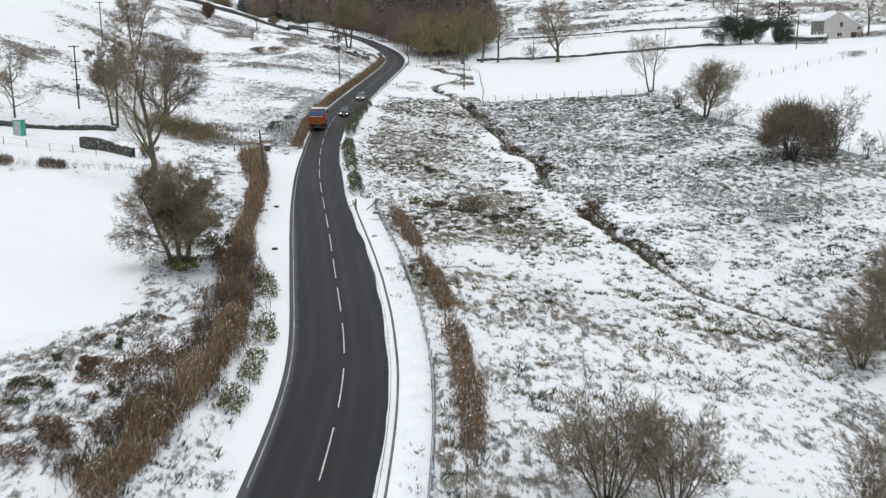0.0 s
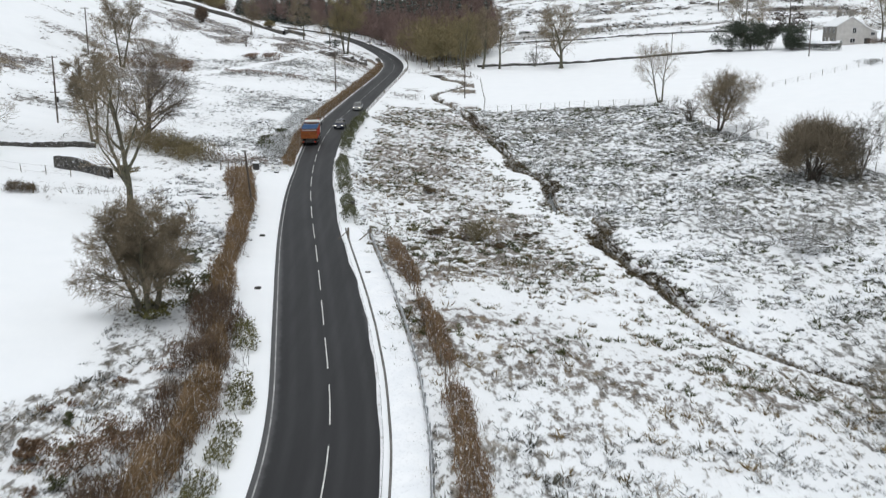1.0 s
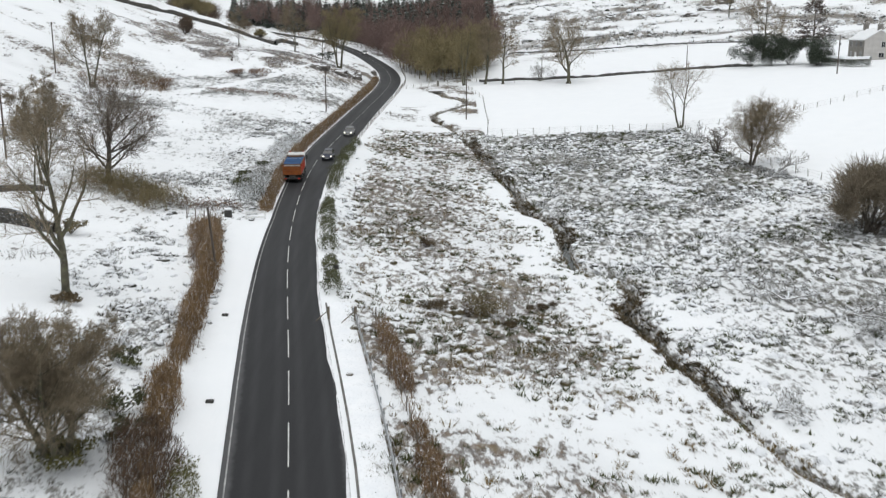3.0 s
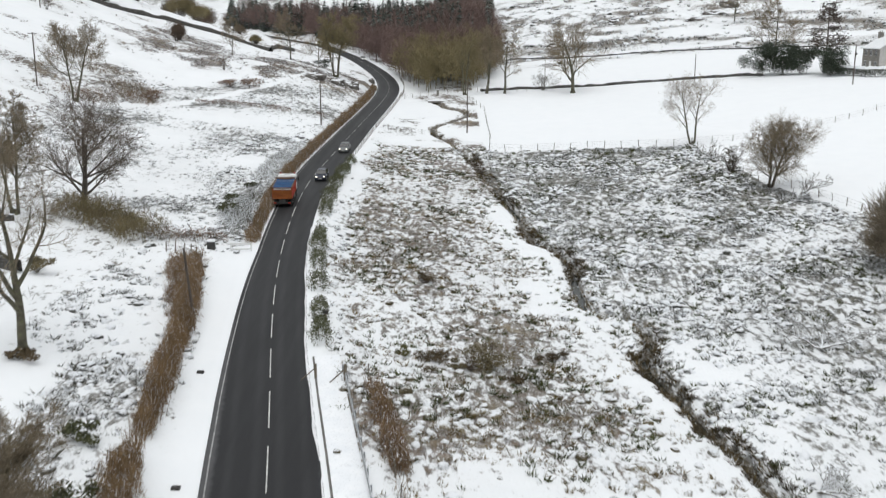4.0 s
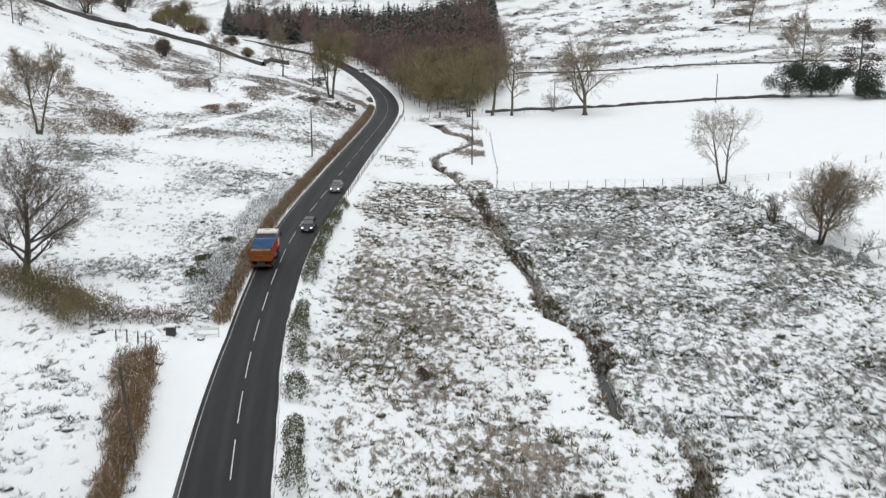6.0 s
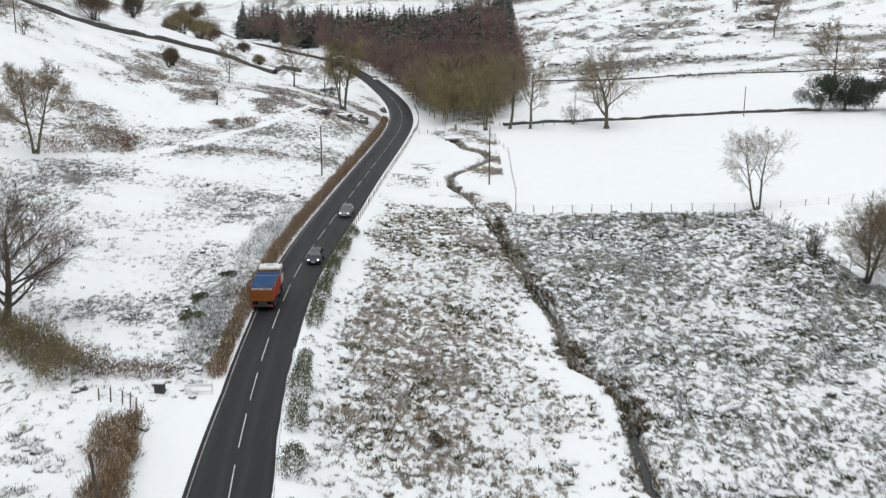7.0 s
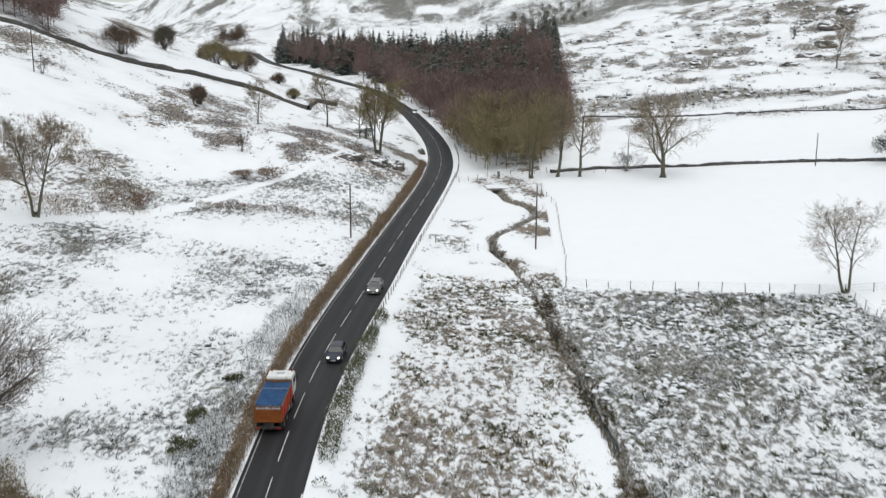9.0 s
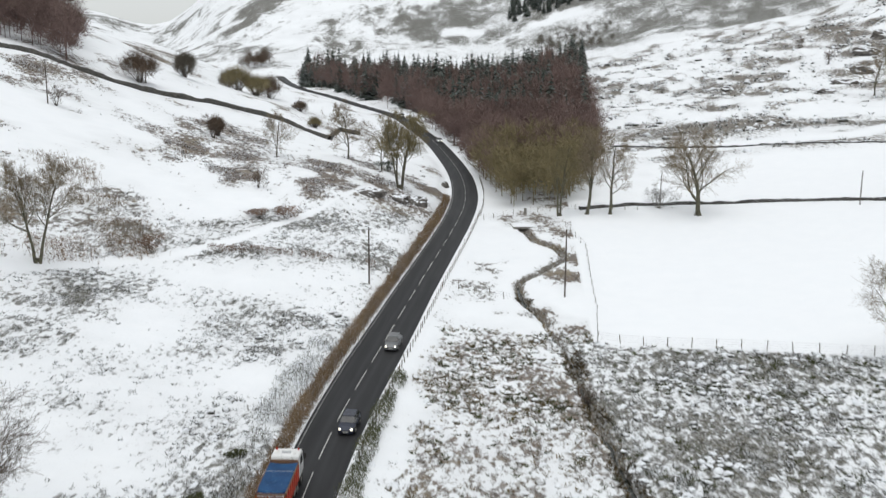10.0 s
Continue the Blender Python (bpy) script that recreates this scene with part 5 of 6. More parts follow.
def sow(name, label, category, shapes, spots, material, seed, lo=0.75, hi=1.2):
    """Many trees joined in one mesh, each a turned and scaled shape."""
    rng = np.random.default_rng(seed)
    Vs, Fs, base = [], [], 0
    z = ground_z(spots[:, 0], spots[:, 1])
    for (x, y), zz in zip(spots, z):
        V, F = shapes[rng.integers(len(shapes))]
        a, s, st = rng.random() * 6.283, rng.uniform(lo, hi), rng.uniform(0.85, 1.15)
        ca, sa = math.cos(a) * s, math.sin(a) * s
        W = np.stack([V[:, 0] * ca - V[:, 1] * sa + x, V[:, 0] * sa + V[:, 1] * ca + y, V[:, 2] * s * st + zz], -1)
        Vs.append(W)
        Fs.append(F + base)
        base += len(V)
    return tagged(solid(name, np.vstack(Vs), np.vstack(Fs), material), label, category, kind="stuff")


def round_tree(h, seed, per=85):
    """A leafless woodland tree with a rounded, finely twigged crown."""
    rng = np.random.default_rng(seed)
    R = h * 0.35
    k = 7
    a = np.arange(k) * 2.4 + rng.random(k)
    f = np.sqrt((np.arange(k) + 0.3) / k)
    lobes = [(R * 0.75 * f[i] * math.cos(a[i]), R * 0.75 * f[i] * math.sin(a[i]), h * (0.76 - 0.44 * f[i] ** 2 + rng.uniform(-0.07, 0.07)), R * 0.6, h * 0.2) for i in range(k)]
    S = [(0, 0, -0.4, rng.normal(0, 0.2), rng.normal(0, 0.2), h * 0.5, h * 0.009, h * 0.005)]
    for x, y, z, r, hh in lobes:
        z0 = h * rng.uniform(0.2, 0.48)
        S.append((0, 0, z0, x * 0.9, y * 0.9, z, h * 0.007, 0.03))
    V0, F0 = tubes(np.array(S), 4)
    V1, F1 = crown(rng, lobes, per, h * 0.115, 0.055)
    return np.vstack([V0, V1]), np.vstack([F0, F1 + len(V0)])


def conifer(height, seed):
    rng = random.Random(seed)
    V, F = [], []
    Vt, Ft = tubes([(0, 0, -0.3, 0, 0, height * 0.96, height * 0.016, 0.02)], 5)
    V += Vt.tolist()
    F += [tuple(f) for f in Ft]
    tiers = 15
    for t in range(tiers):
        f = t / (tiers - 1)
        z = height * (0.12 + 0.86 * f)
        R = height * 0.25 * (1 - f) ** 0.7 + 0.2
        k = max(4, int(9 - 4 * f))
        for j in range(k):
            a = 2 * math.pi * (j + rng.random() * 0.7) / k
            r = R * rng.uniform(0.6, 1.15)
            zz = z + rng.uniform(-0.3, 0.3)
            drop = r * rng.uniform(0.25, 0.5)
            w = r * rng.uniform(0.34, 0.5)
            c, s = math.cos(a), math.sin(a)
            i = len(V)
            V += [(0, 0, zz + 0.15), (c * r * 0.6 - s * w, s * r * 0.6 + c * w, zz - drop * 0.7), (c * r, s * r, zz - drop), (c * r * 0.6 + s * w, s * r * 0.6 - c * w, zz - drop * 0.7), (c * r * 0.55, s * r * 0.55, zz - drop * 0.25)]
            F += [(i, i + 1, i + 4), (i + 1, i + 2, i + 4), (i + 2, i + 3, i + 4), (i + 3, i, i + 4)]
    return V, F


def conifer_arrays(height, seed):
    V, F = conifer(height, seed)
    tri = []
    for f in F:
        tri.append(f if len(f) == 3 else f[:3])
        if len(f) == 4:
            tri.append((f[0], f[2], f[3]))
    return np.array(V, float), np.array(tri)


def wood_spots(n, y0, y1, left, right, seed, gap):
    rng = np.random.default_rng(seed)
    got = []
    tries = 0
    while len(got) < n and tries < n * 30:
        tries += 1
        y = rng.uniform(y0, y1)
        lo, hi = left(y), right(y)
        if hi <= lo:
            continue
        x = rng.uniform(lo, hi)
        if all((x - a) ** 2 + (y - b) ** 2 > gap * gap for a, b in got[-400:]):
            got.append((x, y))
    return np.array(got)


def wood_left(y):
    return float(np.interp(y, _yy, _road)) + np.interp(y, [295, 330, 400, 760], [10, 5.2, 5.0, 9])


def wood_right(y):
    return float(np.interp(y, [292, 300, 340, 386, 447, 524, 600, 760], [7, 9, 16, 20, 22.5, 22, 26, 36]))


bare = [round_tree(h, 70 + i) for i, h in enumerate((11.0, 12.5, 9.5, 13.5, 11.5))]
sow("bare_woodland", "dense leafless red-brown woodland beside the road", "woodland", bare, wood_spots(300, 318, 470, wood_left, wood_right, 81, 2.4), TWIG_RED, 82)
sow("bare_woodland", "tall leafless red-brown woodland further up the valley", "woodland", bare, wood_spots(220, 470, 690, wood_left, wood_right, 95, 2.8), TWIG_RED, 96, 1.05, 1.55)
dark = [conifer_arrays(h, 90 + i) for i, h in enumerate((12.5, 14.5, 11))]
sow("bare_woodland", "olive-tinged leafless trees at the wood's lower edge", "woodland", bare, wood_spots(84, 295, 352, wood_left, wood_right, 89, 2.7), TWIG_OLIVE, 90, 0.85, 1.2)
sow("conifer_plantation", "dark conifer plantation dusted with snow", "woodland", dark, wood_spots(200, 430, 540, lambda y: wood_left(y) + 10, wood_right, 83, 3.0), NEEDLE, 84, 0.85, 1.25)
sow("conifer_plantation", "tall dark conifers at the head of the wood", "woodland", dark, wood_spots(300, 540, 750, lambda y: wood_left(y) + 4, wood_right, 99, 3.2), NEEDLE, 100, 1.1, 1.5)
sow("bare_woodland", "leafless brown wood on the upper hillside", "woodland", bare, wood_spots(210, 330, 392, lambda y: -200.0, lambda y: -119.0 - 0.4 * (y - 335), 85, 2.0), TWIG_RED, 86)
sow("conifer_plantation", "row of conifers along the far road", "woodland", dark, wood_spots(26, 640, 720, lambda y: -132.0, lambda y: -100.0, 87, 4.0), NEEDLE, 88, 0.9, 1.3)

sow("conifer_plantation", "dark conifers on the mountain at the valley head", "woodland", dark, wood_spots(90, 955, 1010, lambda y: -20.0, lambda y: 75.0, 91, 4.0), NEEDLE, 92, 0.7, 1.1)
sow("bare_woodland", "distant brown copse on the shoulder of the hill", "woodland", bare, wood_spots(16, 790, 812, lambda y: -212.0, lambda y: -192.0, 97, 3.0), TWIG_BROWN, 98, 0.9, 1.2)
sow("bare_woodland", "thin grey wood at the foot of the mountain", "woodland", bare, wood_spots(34, 812, 880, lambda y: 5.0, lambda y: 62.0, 93, 4.5), TWIG, 94, 0.5, 0.85)

# ---- dry stone walls ----


def stone_wall(label, path, h, w, seed, grain=9.0, material=None):
    P = np.array(path, float)
    L = np.concatenate([[0], np.cumsum(np.linalg.norm(np.diff(P, axis=0), axis=1))])
    d = np.arange(0, L[-1], 0.6)
    x, y = np.interp(d, L, P[:, 0]), np.interp(d, L, P[:, 1])
    rng = np.random.default_rng(seed)
    z = ground_z(x, y)
    tx, ty = np.gradient(x), np.gradient(y)
    m = np.hypot(tx, ty)
    nxv, nyv = ty / m, -tx / m
    top = h * (0.85 + 0.8 * (fbm(d, d * 0, grain, seed, 3) - 0.5))
    rows = []
    for o, zz in ((-0.62, -0.3), (-0.55, 0.45), (-0.42, 1.0), (0.0, 1.08), (0.42, 1.0), (0.55, 0.45), (0.62, -0.3)):
        j = rng.normal(0, 0.05, len(d))
        rows.append(np.stack([x + nxv * (o * w + j), y + nyv * (o * w + j), z + np.where(zz < 0, zz, zz * top) + rng.normal(0, 0.04, len(d))], -1))
    n, k = len(d), len(rows)
    V = np.stack(rows, 1).reshape(-1, 3)
    i = np.arange(n * k).reshape(n, k)
    Q = np.stack([i[:-1, :-1], i[:-1, 1:], i[1:, 1:], i[1:, :-1]], -1).reshape(-1, 4)
    return tagged(solid("stone_wall", V, Q, material or STONE), label, "wall")


stone_wall("long dark dry stone wall up the snowy hillside", [(-150, 324), (-132, 323), (-118, 324), (-106, 329), (-96, 340.6), (-85, 355), (-72, 364.5), (-60, 356), (-55.5, 353.5)], 1.3, 0.55, 1, 6.0)
stone_wall("short dry stone wall turning up the slope", [(-55.5, 353.5), (-57, 366), (-58, 379), (-52, 383)], 1.4, 0.6, 2)
stone_wall("low dark stone wall between snowy fields", [(10, 288.5), (21, 294), (31, 294.6), (45.5, 292.6), (58.4, 288), (70, 280.6), (79, 275.5)], 0.75, 0.6, 3, 2.2, STONE_RIM)
stone_wall("old stone wall along the lane", [(-66, 128.5), (-60, 132), (-53, 136.4), (-47.7, 141.7)], 0.8, 0.6, 4, 1.6, STONE_RIM)
stone_wall("ruined dark stone wall in the snow", [(-47.5, 125.8), (-45, 125.6), (-42.5, 125.0), (-39.8, 123.8)], 1.6, 0.6, 5, 3.0, STONE_RIM)
hedge("field_scrub", "dark scrub along the top of the snowy field", [(-60, 109.5), (-51, 110.6), (-46, 111.4), (-40, 113), (-36.5, 117)], 2.6, 0.8, 240, LEAF_BANK, 112, 0.09, 0.47, uneven=1.0, fur=60)
leafy_bush("shrub", "low grey shrub under snow along the field fence", 92.0, 219.4, 4.4, 1.4, 900, LEAF_FROST, 241, 0.12)
leafy_bush("shrub", "dark brown shrub leaning on the ruined wall", -38.6, 124.6, 2.6, 1.9, 900, LEAF_OLIVE, 240, 0.12)
stone_wall("low stone wall on the far slope", [(24, 384), (40, 372), (56, 363), (94, 357), (130, 364)], 0.5, 0.6, 6, 2.0, STONE_RIM)
hedge("bracken_bank", "brown bracken along the bank under the track", [(-50, 232), (-44, 233.5), (-36, 235.5), (-29, 237), (-24, 238)], 3.0, 0.6, 120, LEAF_BRACKEN, 111, 0.1, 0.4)

# ---- vehicles ----
WHITE_PAINT = plain("white_cab_paint", (0.66, 0.66, 0.65), (0.76, 0.76, 0.75), 1.0, 0.35, 0.05, spots=(0.42, 0.4, 0.37))
RED_PAINT = plain("red_tipper_paint", (0.42, 0.045, 0.025), (0.55, 0.075, 0.035), 1.2, 0.45, 0.1, spots=(0.25, 0.07, 0.03))
ORANGE_PAINT = plain("orange_tailgate_paint", (0.24, 0.062, 0.01), (0.34, 0.105, 0.018), 1.6, 0.5, 0.15, spots=(0.11, 0.04, 0.016))
RUST = plain("rusty_steel", (0.11, 0.06, 0.04), (0.22, 0.12, 0.07), 3.0, 0.85, 0.4)
DIRTY_BLACK = plain("road_dirty_black", (0.02, 0.02, 0.02), (0.055, 0.05, 0.045), 3.0, 0.7, 0.3)
TYRE = plain("tyre_rubber", (0.018, 0.018, 0.018), (0.04, 0.038, 0.036), 5.0, 0.85, 0.5)
RIM = plain("wheel_rim", (0.22, 0.2, 0.18), (0.4, 0.38, 0.36), 4.0, 0.5, 0.2, metal=0.4)
TARP = plain("blue_tarpaulin", (0.005, 0.036, 0.11), (0.012, 0.066, 0.17), 0.8, 0.9, 0.3, spots=(0.05, 0.13, 0.22))
GLASS = plain("dark_window_glass", (0.012, 0.014, 0.016), (0.02, 0.022, 0.025), 1.0, 0.06, 0)
RED_LENS = plain("red_lens", (0.4, 0.02, 0.015), (0.5, 0.04, 0.02), 2.0, 0.25, 0)
LAMP_GREY = plain("grey_hatch", (0.32, 0.33, 0.34), (0.42, 0.43, 0.44), 2.0, 0.5, 0.1)


def glow(name, colour, power):
    m, nt, bs = nodes_of(name)
    bs.inputs["Base Color"].default_value = (0.8, 0.8, 0.75, 1)
    bs.inputs["Emission Color"].default_value = (*colour, 1)
    bs.inputs["Emission Strength"].default_value = power
    return m


HEADLIGHT = glow("lit_headlight", (1.0, 0.93, 0.75), 3.0)


def wheel(parent, x, y, r, w, side):
    """Tyre with a dished rim; side is +1 for the right-hand wheels."""
    bm = bmesh.new()
    prof = [(r * 0.6, -w / 2), (r * 0.93, -w / 2), (r, -w * 0.33), (r, w * 0.33), (r * 0.93, w / 2), (r * 0.6, w / 2)]
    n = 20
    rings = [[bm.verts.new((px, math.cos(2 * math.pi * k / n) * pr, math.sin(2 * math.pi * k / n) * pr)) for k in range(n)] for pr, px in prof]
    for a, b in zip(rings, rings[1:] + rings[:1]):
        for k in range(n):
            bm.faces.new((a[k], a[(k + 1) % n], b[(k + 1) % n], b[k]))
    tyre = part("wheel", bm, TYRE, parent, smooth=True)
    tyre.location = (x, y, r)
    bm = bmesh.new()
    o = side * w * 0.3
    rod(bm, (o - 0.03, 0, 0), (o + 0.03, 0, 0), r * 0.6, r * 0.6, 18)
    rod(bm, (o, 0, 0), (o + side * 0.09, 0, 0), r * 0.24, r * 0.2, 12)
    part("rim", bm, RIM, tyre)


def lorry(m):
    t = thing("tipper_lorry", m, "dirty orange and red tipper lorry with white cab and blue tarpaulin", "lorry")
    # chassis
    boxed("chassis", (-0.45, 0.45, 0.15, 8.0, 0.75, 1.08), DIRTY_BLACK, t, bev=0.02)
    boxed("rear_bumper", (-1.15, 1.15, 0.0, 0.14, 0.55, 0.78), DIRTY_BLACK, t, bev=0.02)
    for s in (-1, 1):
        boxed("tail_light", (s * 0.95 - 0.17, s * 0.95 + 0.17, -0.03, 0.02, 0.58, 0.74), RED_LENS, t)
        boxed("mudguard", (s * 1.0 - 0.24, s * 1.0 + 0.24, 0.6, 3.4, 1.09, 1.14), DIRTY_BLACK, t, bev=0.02)
        boxed("fuel_tank" if s > 0 else "air_tank", (s * 0.9 - 0.3, s * 0.9 + 0.3, 3.9, 4.9, 0.5, 1.05), RIM, t, bev=0.12)
        for y in (1.3, 2.65, 5.4, 7.15):
            wheel(t, s * 1.03, y, 0.52, 0.36 if y > 4 else 0.46, s)
    # tipper body
    body = boxed("tipper_body", (-1.2, 1.2, 0.3, 5.75, 1.16, 1.28), RED_PAINT, t, bev=0.02)
    for s in (-1, 1):
        boxed("side_panel", (s * 1.22 - 0.03, s * 1.22 + 0.03, 0.3, 5.75, 1.2, 2.62), RED_PAINT, body, "dirty red side panel")
        boxed("top_rail", (s * 1.23 - 0.06, s * 1.23 + 0.06, 0.2, 5.8, 2.6, 2.74), RUST, body)
        for k in range(7):
            y = 0.42 + k * 0.86
            boxed("side_rib", (s * 1.27 - 0.035, s * 1.27 + 0.035, y - 0.06, y + 0.06, 1.2, 2.62), RED_PAINT, body)
    boxed("headboard", (-1.22, 1.22, 5.72, 5.82, 1.2, 2.95), RUST, body)
    gate = boxed("tailgate", (-1.22, 1.22, 0.2, 0.28, 1.2, 2.3), ORANGE_PAINT, t, "scuffed orange tailgate")
    for dims in ((-1.25, 1.25, 0.14, 0.22, 1.16, 1.28), (-1.25, 1.25, 0.14, 0.22, 1.7, 1.79), (-1.25, 1.25, 0.12, 0.24, 2.24, 2.36), (-0.06, 0.06, 0.14, 0.22, 1.2, 2.3), (-1.25, -1.13, 0.14, 0.22, 1.2, 2.62), (1.13, 1.25, 0.14, 0.22, 1.2, 2.62)):
        boxed("gate_rib", dims, ORANGE_PAINT, gate, bev=0.01)
    boxed("gate_bar", (-1.25, 1.25, 0.14, 0.26, 2.58, 2.68), RUST, gate, bev=0.01)
    # tarpaulin, sagging between the rails
    V, F, nu, nv = [], [], 14, 26
    rng = random.Random(4)
    for j in range(nv):
        for i in range(nu):
            u, v = i / (nu - 1) * 2 - 1, j / (nv - 1)
            z = 2.78 - 0.16 * (1 - u * u) * (0.6 + 0.4 * math.sin(v * 9)) + rng.uniform(-0.015, 0.015) - 0.12 * max(0, 0.12 - v) / 0.12
            V.append((u * 1.2, 0.55 + v * 5.15, z))
    for j in range(nv - 1):
        for i in range(nu - 1):
            a = j * nu + i
            F.append((a, a + 1, a + nu + 1, a + nu))
    tarp = solid("tarpaulin", V, F, TARP, body, "blue tarpaulin with pale creases", smooth=True)
    sol = tarp.modifiers.new("thick", "SOLIDIFY")
    sol.thickness = 0.02
    bm = bmesh.new()
    rod(bm, (-1.21, 3.9, 2.84), (1.21, 3.9, 2.84), 0.02, 0.02, 6)
    part("tarp_rope", bm, LAMP_GREY, body)
    bm = bmesh.new()
    rod(bm, (-1.3, 4.0, 2.7), (-1.38, 3.7, 2.3), 0.06, 0.09, 7)
    part("tarp_bundle", bm, WHITE_PAINT, body, "bundled white sheet")
    # load showing behind the tarpaulin
    rng = np.random.default_rng(6)
    P = np.stack([rng.uniform(-1.1, 1.1, 160), rng.uniform(0.3, 0.75, 160), rng.uniform(2.3, 2.5, 160)], -1)
    Vl, Fl = leaves(P, 0.1, rng)
    solid("load", Vl, Fl, SLUSH, body, "pale rubble load")
    # cab
    bm = bmesh.new()
    profile(bm, [(6.05, 0.95), (8.25, 0.95), (8.35, 1.3), (8.3, 1.9), (8.0, 2.95), (7.7, 3.1), (6.15, 3.12), (6.05, 3.0)], -1.2, 1.2)
    bmesh.ops.bevel(bm, geom=list(bm.edges), offset=0.07, segments=2, affect="EDGES")
    cab = part("cab", bm, WHITE_PAINT, t, "white cab spattered with road dirt", smooth=False)
    boxed("roof_hatch", (-0.4, 0.4, 6.75, 7.2, 3.1, 3.15), LAMP_GREY, cab, bev=0.03)
    boxed("windscreen", (-1.05, 1.05, 8.14, 8.2, 1.95, 2.75), GLASS, cab, m=Matrix.Translation((0, 8.14, 2.3)) @ Matrix.Rotation(radians(16), 4, "X") @ Matrix.Translation((0, -8.14, -2.3)))
    boxed("rear_window", (-0.7, 0.7, 6.03, 6.06, 2.2, 2.8), GLASS, cab)
    for s in (-1, 1):
        boxed("side_window", (s * 1.2 - 0.015, s * 1.2 + 0.015, 6.9, 7.85, 1.95, 2.65), GLASS, cab, bev=0.01)
        boxed("door_line", (s * 1.2 - 0.006, s * 1.2 + 0.006, 6.8, 6.83, 1.1, 2.8), DIRTY_BLACK, cab)
        mir = boxed("mirror", (s * 1.42 - 0.09, s * 1.42 + 0.09, 7.95, 8.05, 2.05, 2.6), DIRTY_BLACK, cab, "black wing mirror", bev=0.03)
        bm = bmesh.new()
        rod(bm, (s * 1.18, 8.0, 2.55), (s * 1.42, 8.0, 2.55), 0.02, 0.02, 6)
        part("mirror_arm", bm, DIRTY_BLACK, mir)
        bm = bmesh.new()
        rod(bm, (s * 0.95, 7.5, 3.1), (s * 0.95, 7.5, 3.3), 0.09, 0.07, 10)
        part("beacon", bm, RED_LENS, cab, "red roof beacon")
        bm = bmesh.new()
        rod(bm, (s * 0.5, 7.5, 3.22), (s * 0.9, 7.5, 3.22), 0.02, 0.02, 6)
        part("beacon_bar", bm, DIRTY_BLACK, cab)
    bm = bmesh.new()
    rod(bm, (0.75, 5.9, 1.1), (0.75, 5.9, 3.0), 0.07, 0.07, 8)
    part("exhaust_stack", bm, RIM, t)
    return t


def turned(y, off, extra=0.0):
    p = road_point(y, off, 0.035)
    pitch = math.degrees(math.atan(0.047))
    return Matrix.Translation(p) @ Matrix.Rotation(radians(heading(y) + extra), 4, "Z") @ Matrix.Rotation(radians(pitch if not extra else -pitch), 4, "X")


lorry(turned(160.4, -1.7))


